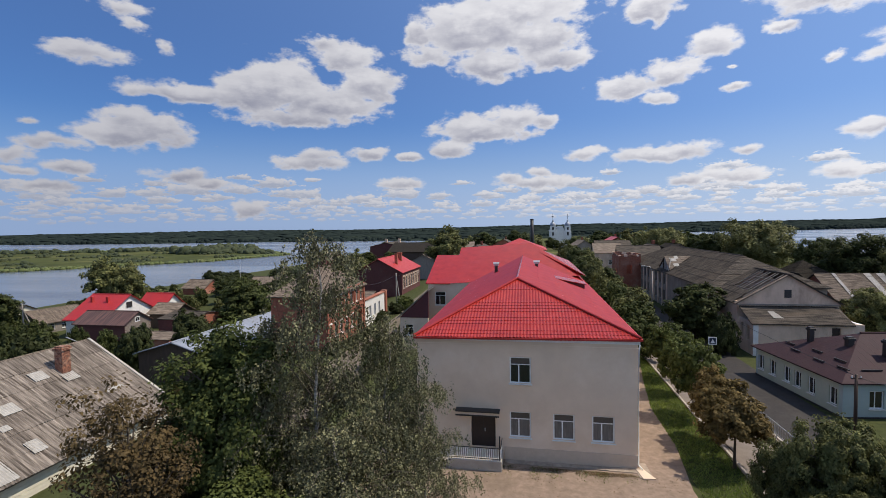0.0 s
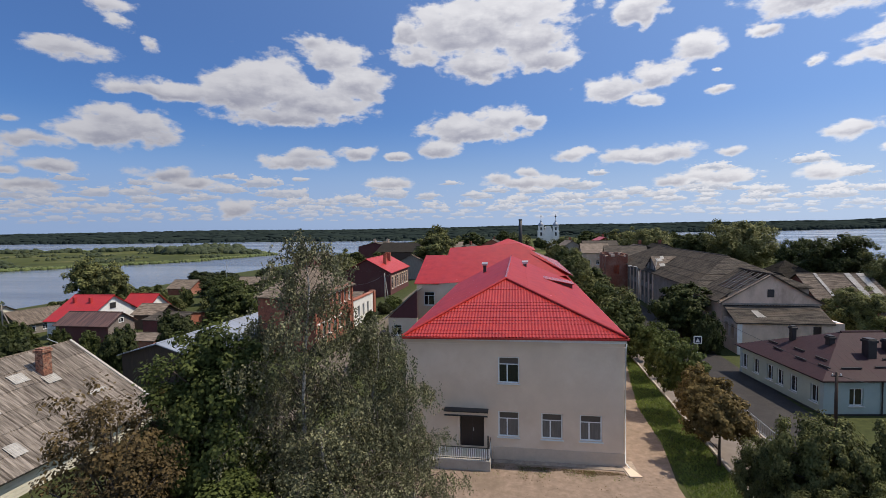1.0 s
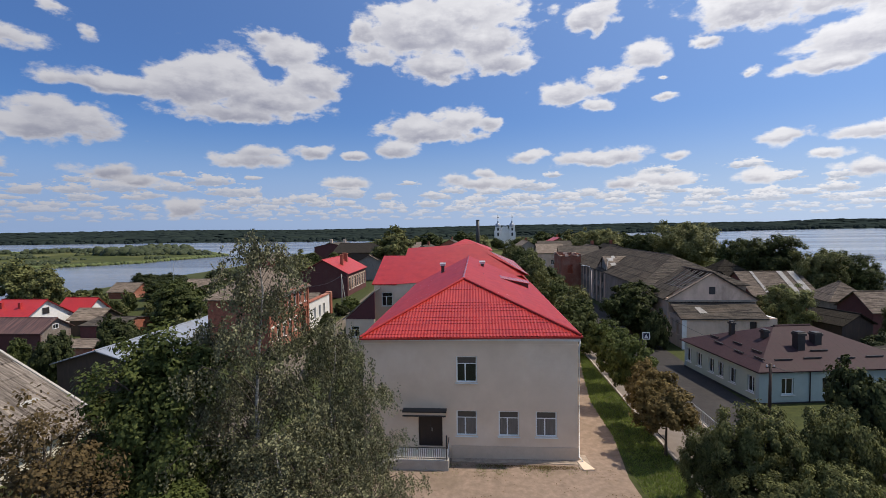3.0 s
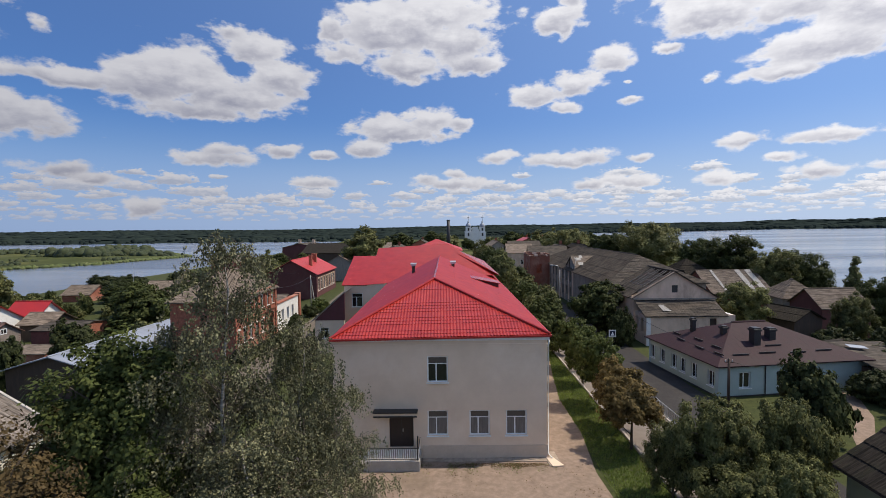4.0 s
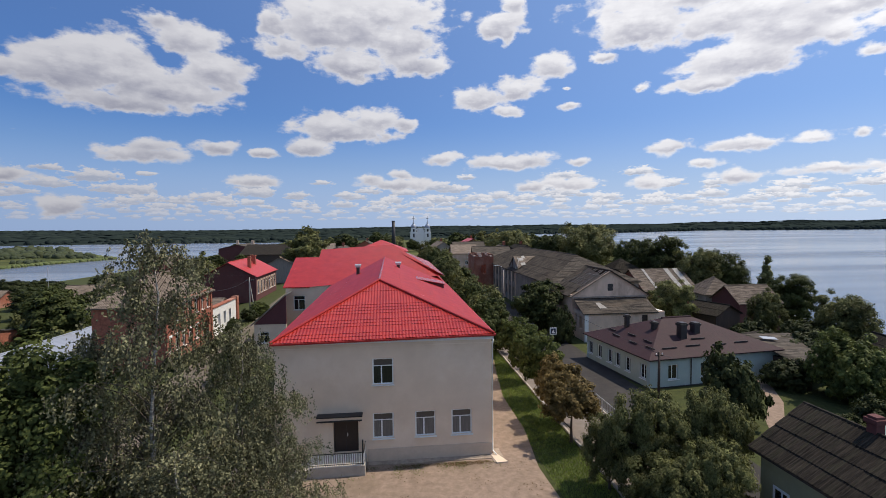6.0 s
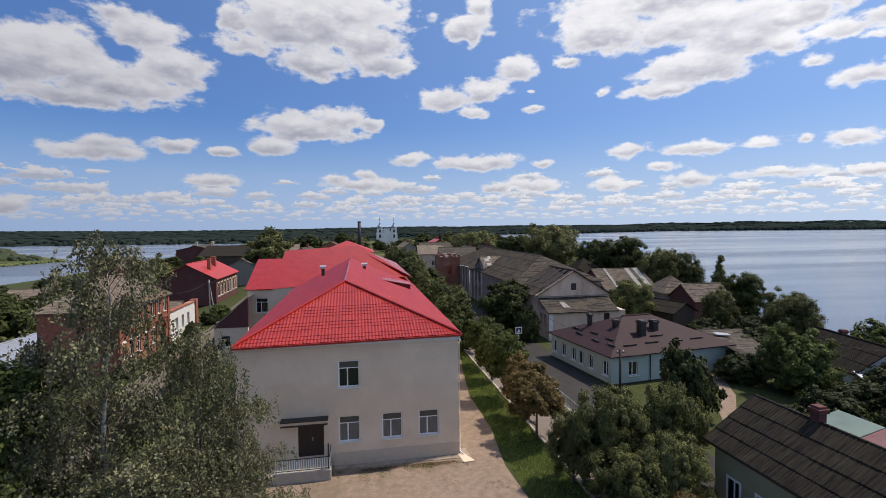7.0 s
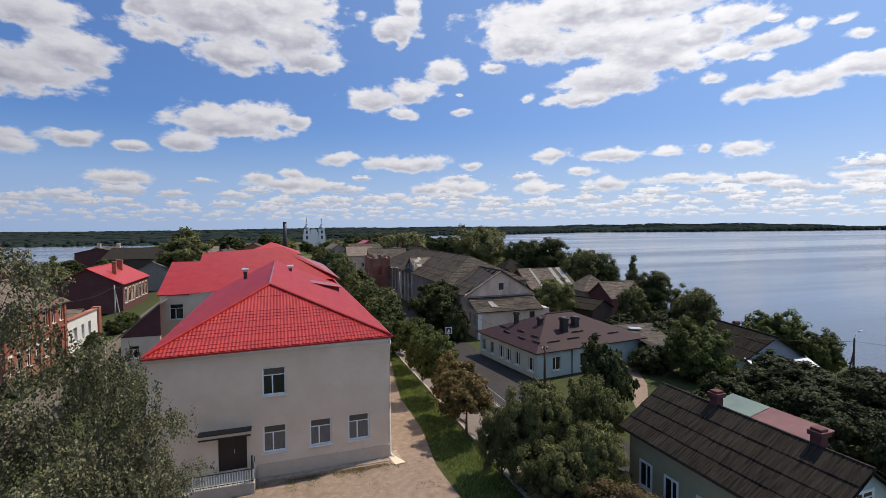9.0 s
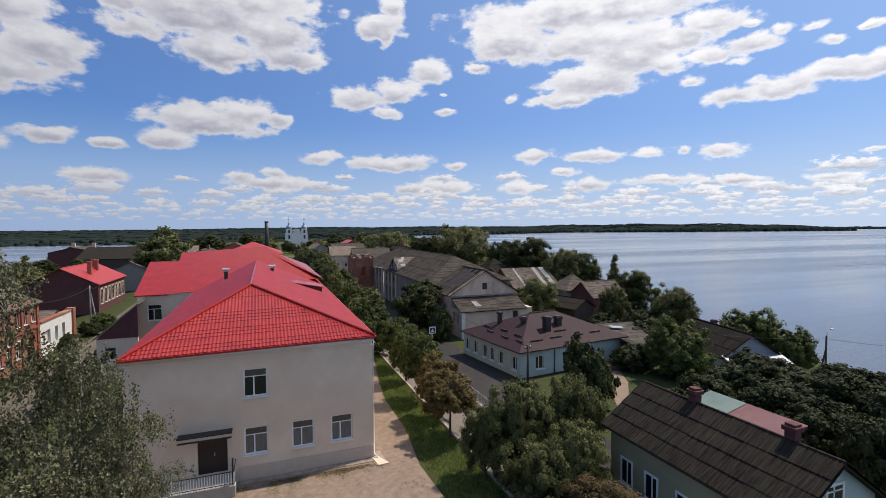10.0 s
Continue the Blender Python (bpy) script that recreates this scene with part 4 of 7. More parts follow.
gme.polygons.foreach_set("material_index", np.where(cym > 640, 2, ((cxm < -135) | (cym > 200)).astype(np.int32)).astype(np.int32))
ground = tagged(new("ground", gme), "green grass and meadow ground sloping to the lakes", "ground", kind="structure")

lme = mesh_of("lake", [(-4900, -800, WATER), (4900, -800, WATER), (4900, 4900, WATER), (-4900, 4900, WATER)], [(0, 1, 2, 3)])
wm = bpy.data.materials.new("lake_water")
wm.use_nodes = True
wtree = wm.node_tree
wb = wtree.nodes["Principled BSDF"]
wb.inputs["Base Color"].default_value = (0.035, 0.04, 0.048, 1)
wb.inputs["Roughness"].default_value = 0.16
wb.inputs["IOR"].default_value = 1.33
WN = Nodes(wtree)
wpos = wtree.nodes.new("ShaderNodeTexCoord").outputs["Object"]
wl = wtree.nodes.new("ShaderNodeMapping")
wl.inputs["Rotation"].default_value = (0, 0, radians(40))
wl.inputs["Scale"].default_value = (0.0011, 0.012, 1)
wtree.links.new(wpos, wl.inputs[0])
lanes = WN.noise(wl.outputs[0], 1.0, 6.0, 0.62)
ripple = WN.noise(WN.v("MULTIPLY", wpos, (0.35, 0.6, 1.0)), 1.0, 4.0)
wtree.links.new(WN.span(lanes, 0.36, 0.66, 0.13, 0.30), wb.inputs["Roughness"])
wtree.links.new(WN.mix(WN.span(lanes, 0.35, 0.65), (0.115, 0.13, 0.155, 1), (0.085, 0.098, 0.12, 1)), wb.inputs["Base Color"])
wbp = wtree.nodes.new("ShaderNodeBump")
wbp.inputs["Distance"].default_value = 0.25
wtree.links.new(WN.span(lanes, 0.36, 0.66, 0.10, 0.20), wbp.inputs["Strength"])
wtree.links.new(ripple, wbp.inputs["Height"])
wtree.links.new(wbp.outputs[0], wb.inputs["Normal"])
lme.materials.append(wm)
tagged(new("water", lme), "calm grey-blue lake water", "lake", kind="structure")


def sheet(name, pts, mat, label, z=0.02, depth=0.15):
    bm = slab(bmesh.new(), [(x, y, z) for x, y in pts], depth)
    bmesh.ops.recalc_face_normals(bm, faces=bm.faces[:])
    return tagged(part(name, bm, mat, None), label, name.split("_")[-1], kind="structure")


sheet("yard", [(-9, 20), (8.2, 20), (8.0, 25), (8.6, 30), (8.6, 36), (9.6, 43), (10.8, 50), (5.5, 50), (5.5, 27.0), (-9, 27.0)], DIRT, "reddish trodden earth yard and path beside the school", 0.025)
sheet("pavement", [(11.35, 5), (15.0, 5), (15.0, 130), (11.35, 130)], PAVING, "worn grey pavement along the street", 0.03)
sheet("road", [(15.15, 5), (20.2, 5), (20.2, 200), (15.15, 200)], ASPHALT, "dark asphalt street", 0.015)
sheet("lane", [(-19.8, 20), (-16.0, 20), (-15.2, 60), (-14.9, 140), (-23.9, 140), (-21.6, 84), (-20.2, 70)], LANE_DUST, "dusty grey lane between the houses", 0.02)
sheet("path", [(22.4, 24.5), (23.4, 24.2), (26.5, 28.8), (29.3, 32.0), (31.1, 35.1), (32.6, 38.3), (31.8, 38.5), (30.2, 35.4), (28.3, 32.2), (25.4, 29.2)], DIRT, "narrow trodden footpath through grass", 0.02)
sheet("apron", [(-1.5, 26.35), (0.5, 26.28), (2.4, 26.36), (4.3, 26.30), (5.6, 26.28), (5.65, 25.75), (6.35, 25.75), (6.25, 27.4), (5.83, 27.5), (5.83, 26.74), (-1.5, 26.74)], BROKEN_CONCRETE, "cracked pale concrete apron along the wall", 0.06)

sheet("splash_slab", [(5.60, 26.70), (5.98, 26.72), (6.42, 25.72), (5.78, 25.66)], PLASTER, "white sloping concrete slab under the downpipe", 0.10)

# ---- the school ----
school = thing("school", 0, 0, 0, label="two-storey beige plastered school with a bright red metal tile roof", category="school building")
EAVE, RIDGE = 7.1, 9.80
SX0, SX1, SY0, SY1 = -6.68, 5.72, 26.8, 56.0
MIDX, APEX_Y = -0.92, 33.3
low_w = [(-1.24, -0.04), (1.20, 2.38), (3.32, 4.53)]
holes = [(a, b, 1.36, 2.85) for a, b in low_w] + [(-1.22, -0.02, 4.50, 6.03), (-3.47, -2.06, 0.66, 2.57)]
part("wall", wall_panel(bmesh.new(), "x", SY0, 0.45, SX0, SX1, -0.4, EAVE, holes), PLASTER, school, "beige plaster front wall")
for at, sg in ((SX0, 0.45), (SX1, -0.45)):
    part("wall", wall_panel(bmesh.new(), "y", at, sg, SY0 + 0.45, SY1, -0.4, EAVE, []), PLASTER, school)
part("wall", wall_panel(bmesh.new(), "x", SY1 + 20, -0.45, SX0, SX1, -0.4, EAVE, []), PLASTER, school)
part("wall", wall_panel(bmesh.new(), "y", SX1, -0.45, SY1, SY1 + 19.5, -0.4, EAVE, []), PLASTER, school)
# string course and plinth
part("string_course", boxed((SX0 - 0.04, SX1 + 0.04, SY0 - 0.04, SY0 - 0.002, 6.66, 6.74), (SX1 + 0.002, SX1 + 0.04, SY0, SY1, 6.66, 6.74)), PLASTER, school)
part("cornice", boxed((SX0 - 0.10, SX1 + 0.10, SY0 - 0.10, SY0 - 0.003, 6.95, 7.10), (SX1 + 0.003, SX1 + 0.10, SY0, SY1, 6.95, 7.24)), WHITE_PAINT, school)
part("plinth", boxed((-1.55, SX1 + 0.05, SY0 - 0.05, SY0 - 0.003, -0.3, 0.78), (SX1 + 0.003, SX1 + 0.05, SY0, SY1, -0.3, 0.78)), PLINTH, school, "beige plaster plinth")
# windows: a dark shutter box over a white frame of two casements
for k, (a, b, z0, z1) in enumerate(holes[:4]):
    w = window(school, "x", SY0, 1, a, b, z0, z1, cross="T", glass=BLIND if k < 3 else GLASS)
    part("transom", boxed((a + 0.078, b - 0.078, SY0 + 0.112, SY0 + 0.118, z1 - 0.40, z1 - 0.078)), material("brown_shutter", (0.10, 0.085, 0.07), (0.075, 0.062, 0.052), 0.5, 6, stretch=(1, 1, 6)) if k == 0 else bpy.data.materials["brown_shutter"], w, "dark roller shutter box")
# door, canopy and porch
d = part("door", boxed((-3.45, -2.08, SY0 + 0.15, SY0 + 0.22, 0.66, 2.55)), BROWN_DOOR, school, "dark brown steel double door")
part("door_seam", boxed((-2.78, -2.75, SY0 + 0.142, SY0 + 0.148, 0.68, 2.5)), DARK_METAL, d)
part("door_handle", boxed((-2.70, -2.66, SY0 + 0.09, SY0 + 0.147, 1.55, 1.75), bevel=0.008), STEEL, d)
can = part("canopy", boxed((-4.28, -1.85, 26.30, 26.78, 2.72, 2.90)), PLASTER, school, "thin beige canopy with dark metal edges")
part("canopy_edge", boxed((-4.32, -1.81, 26.255, 26.297, 2.66, 2.74)), DARK_METAL, can)
part("canopy_edge", boxed((-4.34, -1.79, 26.24, 26.795, 2.903, 2.965)), DARK_METAL, can)
for cxp in (-4.1, -2.0):
    part("bracket", tube(bmesh.new(), [(cxp, 26.79, 2.42), (cxp, 26.4, 2.70)], [0.02, 0.02], 6), DARK_METAL, can)
porch = thing("porch", 0, 0, 0, label="concrete entrance porch with a white metal railing", category="porch")
part("platform", boxed((-4.6, -1.62, 25.3, 26.74, -0.1, 0.60), bevel=0.02), CONCRETE, porch, "pale concrete platform")
for k in range(3):
    part("step", boxed((-5.05 - 0.0 - 0.3 * k, -4.61 - 0.3 * k, 25.4, 26.7, -0.1, 0.45 - 0.17 * k), bevel=0.01), CONCRETE, porch)
rail = part("railing", boxed((-4.6, -1.66, 25.34, 25.38, 1.28, 1.32), (-4.6, -1.66, 25.345, 25.375, 0.68, 0.71), (-1.70, -1.66, 25.40, 26.70, 1.28, 1.32), (-1.695, -1.665, 25.40, 26.70, 0.68, 0.71)), DARK_METAL, porch, "dark handrail")
for k in range(25):
    x = -4.58 + 0.12 * k
    part("baluster", boxed((x - 0.02, x + 0.02, 25.35, 25.37, 0.59, 1.28)), WHITE_PAINT, rail)
for k in range(9):
    y = 25.52 + 0.13 * k
    part("baluster", boxed((-1.69, -1.67, y - 0.02, y + 0.02, 0.59, 1.28)), WHITE_PAINT, rail)
part("newel", boxed((-1.78, -1.70, 25.42, 25.50, 0.6, 1.95)), DARK_METAL, rail)

# roof
OV = 0.15
P = [(SX0 - OV, SY0 - OV, EAVE), (SX1 + OV, SY0 - OV, EAVE + 0.18)]
hip = (MIDX, APEX_Y, RIDGE)
far_r = (MIDX, 59.5, RIDGE)
part("roof_slope", slope(bmesh.new(), P[0], P[1], hip, hip, "tile"), RED_TILE, school, "bright red metal tile hip")
rr = part("roof_slope", slope(bmesh.new(), P[1], (SX1 + OV, 60.0, EAVE + 0.18), far_r, hip, "tile"), RED_TILE, school)
part("roof_slope", slope(bmesh.new(), (SX0 - OV, 60.0, EAVE), P[0], hip, far_r, "tile"), RED_TILE, school)
for a, b in ((P[0], hip), (P[1], hip), (hip, far_r)):
    bm = bmesh.new()
    n = max(int((Vector(b) - Vector(a)).length / 0.4), 2)
    pts = [Vector(a).lerp(Vector(b), k / n) + Vector((0, 0, 0.05)) for k in range(n + 1)]
    tube(bm, pts, [0.075 + 0.012 * (k % 2) for k in range(n + 1)], 8)
    part("ridge_cap", bm, RED_TILE, school)
# gutters and fascia
part("gutter", slab(bmesh.new(), [(SX0 - OV, SY0 - OV - 0.09, 7.09), (SX1 + OV, SY0 - OV - 0.09, 7.26), (SX1 + OV, SY0 - OV - 0.005, 7.26), (SX0 - OV, SY0 - OV - 0.005, 7.09)], 0.10), RED_SHEET, school, "red painted gutter")
part("gutter", boxed((SX1 + OV + 0.005, SX1 + OV + 0.09, SY0 - OV, 52, 7.16, 7.26)), RED_SHEET, school)
part("downpipe", tube(bmesh.new(), [(SX1 + 0.06, SY0 - 0.18, 6.98), (SX1 + 0.03, SY0 - 0.09, 6.6), (SX1 + 0.03, SY0 - 0.09, 0.3), (SX1 + 0.22, SY0 - 0.28, 0.12)], [0.04] * 4, 8), WHITE_PAINT, school, "white downpipe", smooth=True)
# shed dormer on the street slope
dm = part("dormer", slab(bmesh.new(), [(1.9, 44.2, 8.72), (5.0, 44.2, 8.10), (5.0, 46.8, 8.10), (1.9, 46.8, 8.72)], 0.06), RED_TILE, school, "low red shed dormer")
bm = bmesh.new()
bm.faces.new([bm.verts.new(p) for p in ((2.2, 44.4, 8.60), (2.2, 44.4, 8.50), (4.86, 44.4, 7.42), (4.86, 44.4, 8.06))])
part("dormer_cheek", bm, material("dormer_cheek", (0.10, 0.012, 0.014), (0.07, 0.01, 0.012), 0.5, 2), dm)
# vents
for x, y, z in ((-3.62, 50.5, 8.60), (0.64, 50.5, 8.78)):
    v = part("vent_pipe", boxed((x - 0.16, x + 0.16, y - 0.16, y + 0.16, z - 0.2, z + 0.75)), DARK_METAL, school)
    part("vent_cap", slab(bmesh.new(), [(x - 0.32, y - 0.26, z + 0.94), (x + 0.32, y - 0.26, z + 0.94), (x + 0.32, y + 0.26, z + 1.04), (x - 0.32, y + 0.26, z + 1.04)], 0.08), STEEL, v, "shiny zinc vent cap")
    part("vent_collar", boxed((x - 0.26, x + 0.26, y - 0.22, y + 0.22, z + 0.72, z + 0.92)), STEEL, v)

# cross wing to the left
WX0, WY0, WY1 = -11.7, 53.0, 70.5
holes = [(-10.88, -9.63, 4.5, 6.08)]
part("wall", wall_panel(bmesh.new(), "x", WY0, 0.45, WX0, SX0, -0.4, EAVE, holes), PLASTER, school)
part("wall", wall_panel(bmesh.new(), "y", WX0, 0.45, WY0 + 0.45, WY1, -0.4, EAVE, []), PLASTER, school)
window(school, "x", WY0, 1, *holes[0])
part("roof_slope", slope(bmesh.new(), (WX0 - 0.25, WY0 - 0.2, EAVE - 0.05), (-9.1, WY0 - 0.2, EAVE - 0.05), (-9.1, 60.2, 9.87), (WX0 - 0.25, 60.2, 9.87), "flat"), RED_TILE, school)
part("roof_slope", slope(bmesh.new(), (-9.1, 67.6, EAVE - 0.05), (WX0 - 0.25, 67.6, EAVE - 0.05), (WX0 - 0.25, 60.2, 9.87), (-9.1, 60.2, 9.87), "flat"), RED_TILE, school)
part("roof_slope", slope(bmesh.new(), (-9.1, WY0 - 0.2, EAVE - 0.05), (5.9, 54.2, 7.9), (0.3, 61.6, 10.55), (-9.1, 62.5, 10.72), "flat", under=False), RED_TILE, school)
part("roof_slope", slope(bmesh.new(), (5.95, 53.5, 7.95), (5.95, 76, 7.95), (0.0, 70.0, 10.55), (0.3, 61.6, 10.55), "flat"), RED_TILE, school)
part("roof_slope", slope(bmesh.new(), (5.95, 76, 7.9), (-9.1, 76, 7.9), (-9.1, 62.5, 10.72), (0.0, 66.0, 10.55), "flat"), RED_TILE, school)
bm = bmesh.new()
f = [bm.verts.new(p) for p in ((-9.08, 60.0, 9.7), (-9.08, 68.0, 7.0), (-9.08, 76, 7.2), (-9.08, 62.5, 10.66))]
bm.faces.new(f)
part("gable", bm, RED_SHEET, school)

# low annex beside the wing
annex = thing("annex", 0, 0, 0, label="low beige annex with a maroon clad gable beside the school", category="annex")
holes = [(-13.75, -12.79, 1.62, 2.80)]
part("wall", wall_panel(bmesh.new(), "x", 50.0, 0.35, -14.3, -11.1, -0.4, 3.6, holes), PLASTER, annex)
part("wall", wall_panel(bmesh.new(), "y", -14.3, 0.35, 50.35, 60.0, -0.4, 3.6, []), PLASTER, annex)
window(annex, "x", 50.0, 1, *holes[0])
bm = bmesh.new()
g0 = [bm.verts.new(p) for p in ((-14.3, 49.95, 3.6), (-11.05, 49.95, 3.6), (-11.05, 49.95, 6.55))]
g1 = [bm.verts.new(p) for p in ((-14.3, 50.25, 3.6), (-11.05, 50.25, 3.6), (-11.05, 50.25, 6.55))]
bm.faces.new(g0), bm.faces.new(g1[::-1])
for k in range(3):
    bm.faces.new((g0[k], g1[k], g1[(k + 1) % 3], g0[(k + 1) % 3]))
bmesh.ops.recalc_face_normals(bm, faces=bm.faces[:])
part("gable", bm, material("maroon_cladding", (0.10, 0.022, 0.030), (0.075, 0.017, 0.022), 0.5, 2), annex, "dark maroon sheet cladding")
part("roof_slope", slope(bmesh.new(), (-14.7, 60.0, 3.5), (-14.7, 49.75, 3.5), (-11.0, 49.75, 6.72), (-11.0, 60.0, 6.72), "seam"), SLATE_PALE, annex, "pale grey sheet slope")

# far school block with its own hip roof
house("school_block", -9.3, 3.8, 118, 134, 0, 7.6, 10.3, "x", "hip", PLASTER, RED_SHEET, "seam", 0.3, label="far beige school block under a red hip roof", category="school building")

# ---- right of the street ----
blue = house("corner_house", 20.25, 33.25, 36.75, 46.55, 0, 2.65, 4.75, "x", "hip", BLUE_WALL, MAROON_SHEET, "seam", 0.32, turn=7.0,
             openings=[("S", -4.75, -3.8, 0.65, 1.9, "w"), ("S", -1.55, -0.6, 0.65, 1.9, "w"), ("S", 1.6, 2.5, 0.65, 1.9, "w"),
                       *[("W", y, y + 0.75, 0.65, 1.9, "w") for y in (-4.4, -2.3, -0.8, 0.45, 2.2, 3.8)]],
             side_mats={"W": MINT_WALL}, cross="|",
             label="single-storey pale blue and green corner house with a maroon roof", roof_label="maroon sheet metal roof slope")
part("base_trim", boxed((-6.56, 6.56, -4.96, -4.903, -0.1, 0.10), (-6.56, -6.503, -4.9, 4.9, -0.1, 0.10)), DARK_METAL, blue)
part("downpipe", tube(bmesh.new(), [(-2.6, -4.98, 2.5), (-2.6, -4.98, 0.1)], [0.045, 0.045], 6), DARK_METAL, blue)
for x, y, z0, z1, w in ((23.7, 40.2, 3.6, 4.75, 0.42), (25.4, 38.7, 3.2, 4.9, 0.6), (27.2, 39.5, 3.3, 4.7, 0.58), (22.5, 42.9, 3.3, 4.9, 0.36)):
    p = blue.matrix_world.inverted() @ Vector((x, y, 0))
    chimney(p.x, p.y, z0, z1, w, w, DARK_METAL, blue, label="maroon sheet clad chimney")
for u, v in ((-5.6, -3.7), (-5.0, -2.6), (-5.7, -1.5), (-4.9, -0.2), (-5.6, 1.2), (-5.1, 2.6)):
    z = 2.65 + (u + 6.5) * 0.4286
    part("snow_guard", boxed((u - 0.04, u + 0.04, v - 0.55, v + 0.55, z + 0.04, z + 0.14)), DARK_METAL, blue)
for u, v in ((-4.0, -4.1), (-1.6, -4.0), (1.0, -4.1), (3.4, -4.0), (-0.4, -3.2)):
    z = 2.65 + (v + 4.9) * 0.4286
    part("snow_guard", boxed((u - 0.7, u + 0.7, v - 0.04, v + 0.04, z + 0.04, z + 0.14)), DARK_METAL, blue)

ruin = house("derelict_house", 21.9, 31.6, 55.3, 62.5, 0, 5.0, 7.95, "y", "gable", STUCCO_OLD, SLATE_GREY, "wave", 0.3,
             openings=[("W", -2.9, -2.1, 1.4, 3.0, "h"), ("W", 0.2, 1.0, 1.4, 3.0, "h"), ("W", 2.0, 2.8, 1.4, 3.0, "h")],
             label="derelict pinkish stucco house with a broken slate roof", gable_mat=STUCCO_OLD)
part("attic_window", boxed((-0.30, 0.36, -3.65, -3.61, 5.45, 6.3)), DARK_METAL, ruin, "black empty attic window")
part("lean_to_wall", wall_panel(bmesh.new(), "x", -7.05, 0.35, -4.65, 5.1, -0.5, 3.35, [(2.3, 3.05, 0.6, 3.0)]), STUCCO_OLD, ruin)
part("lean_to_wall", wall_panel(bmesh.new(), "y", -4.65, 0.35, -6.7, -3.6, -0.5, 3.35, [(-6.1, -5.4, 1.3, 2.9), (-4.7, -4.0, 1.3, 2.9)]), STUCCO_OLD, ruin)
part("lean_to_wall", wall_panel(bmesh.new(), "y", 5.1, -0.35, -6.7, -3.6, -0.5, 3.35, []), WHITE_PAINT, ruin)
part("lean_to_pier", boxed((-4.72, -4.25, -7.11, -7.053, -0.4, 3.3)), WHITE_PAINT, ruin, "whitewashed corner pier")
part("lean_to_door", boxed((2.3, 3.05, -6.9, -6.85, 0.6, 3.0)), BROWN_DOOR, ruin)
part("lean_to_roof", slope(bmesh.new(), (-4.95, -7.3, 3.32), (4.2, -7.3, 3.32), (4.7, -3.62, 4.55), (-4.7, -3.62, 4.55), "wave"), SLATE_GREY, ruin, "brownish patched slate lean-to roof")
part("slate_patch", slope(bmesh.new(), (-2.5, -6.3, 3.73), (-1.6, -6.3, 3.73), (-1.9, -4.9, 4.20), (-2.7, -4.9, 4.20), "wave", under=False), SLATE_PALE, ruin, "pale patch of exposed sheet")
part("cornice", boxed((-4.9, 4.9, -3.80, -3.61, 4.62, 4.78)), STUCCO_GREY, ruin)
for c in list(ruin.children):
    if c.name.startswith("roof_slope") and max(v.co.x for v in c.data.vertices) < 0.2:
        bpy.data.objects.remove(c)
part("roof_slope", slope(bmesh.new(), (-5.15, 3.9, 4.82), (-5.15, -3.0, 4.82), (-3.6, -2.4, 5.72), (-3.2, 3.9, 6.02), "wave"), SLATE_GREY, ruin, "broken lower slope of grey slate")
part("roof_slope", slope(bmesh.new(), (-3.25, 3.9, 6.00), (-3.25, 1.9, 6.00), (0, 2.6, 7.95), (0, 3.9, 7.95), "wave"), SLATE_GREY, ruin)
part("roof_slope", slope(bmesh.new(), (-5.15, -3.4, 4.82), (-5.15, -3.9, 4.82), (0, -3.9, 7.95), (0, -3.45, 7.95), "flat"), SLATE, ruin)
part("attic_floor", boxed((-4.5, 4.5, -3.3, 3.3, 4.4, 4.55)), WOOD_DARK, ruin)
for k in range(7):
    part("rafter", tube(bmesh.new(), [(-4.0 + 0.12 * (k % 3), -3.0 + 0.85 * k, 5.42), (-0.1, -3.0 + 0.83 * k + 0.25 * (k % 2), 7.85)], [0.06, 0.06], 4), WOOD_GREY, ruin)
for k in range(3):
    part("batten", tube(bmesh.new(), [(-3.0 + 0.9 * k, -3.2, 6.12 + 0.57 * k), (-3.0 + 0.9 * k, 2.0 - 0.5 * k, 6.12 + 0.57 * k)], [0.03, 0.03], 4), WOOD_GREY, ruin)
hall = house("long_hall", 21.5, 34.5, 62.6, 108, 0, 5.8, 9.05, "y", "hip", STUCCO_GREY, SLATE_GREY, "wave", 0.35,
             openings=[("W", y, y + 1.1, z, z + 1.7, "h") for y in np.arange(-4.0, 21.0, 2.6).tolist() for z in (1.0, 3.6)],
             label="long two-storey grey weathered hall with a slate roof", side_mats={"W": STUCCO_GREY})
for k in range(11):
    y = -5.0 + 2.6 * k
    part("pilaster", boxed((-6.6, -6.503, y - 0.25, y + 0.25, -0.4, 5.7)), STUCCO_OLD, hall)
# broken dormer on the lane slope: boarded gable, one slope with its sheets slipped
dg = part("dormer", slab(bmesh.new(), [(-6.25, -5.7, 6.15), (-6.25, -2.4, 8.12), (-2.2, -2.4, 8.12)], 0.09), SLATE, hall, "broken slate dormer roof")
part("dormer_slope", slab(bmesh.new(), [(-6.25, -2.4, 8.12), (-6.25, 0.9, 6.15), (-2.2, -2.4, 8.12)], 0.09), SLATE_GREY, dg)
for k in range(9):
    y = -5.2 + 0.68 * k
    top = 8.0 - 0.58 * abs(y + 2.4 + 0.3)
    if k != 5:
        part("gable_board", boxed((-6.12, -6.05, y, y + 0.6, 5.9, max(top, 6.2))), WOOD_GREY, dg)
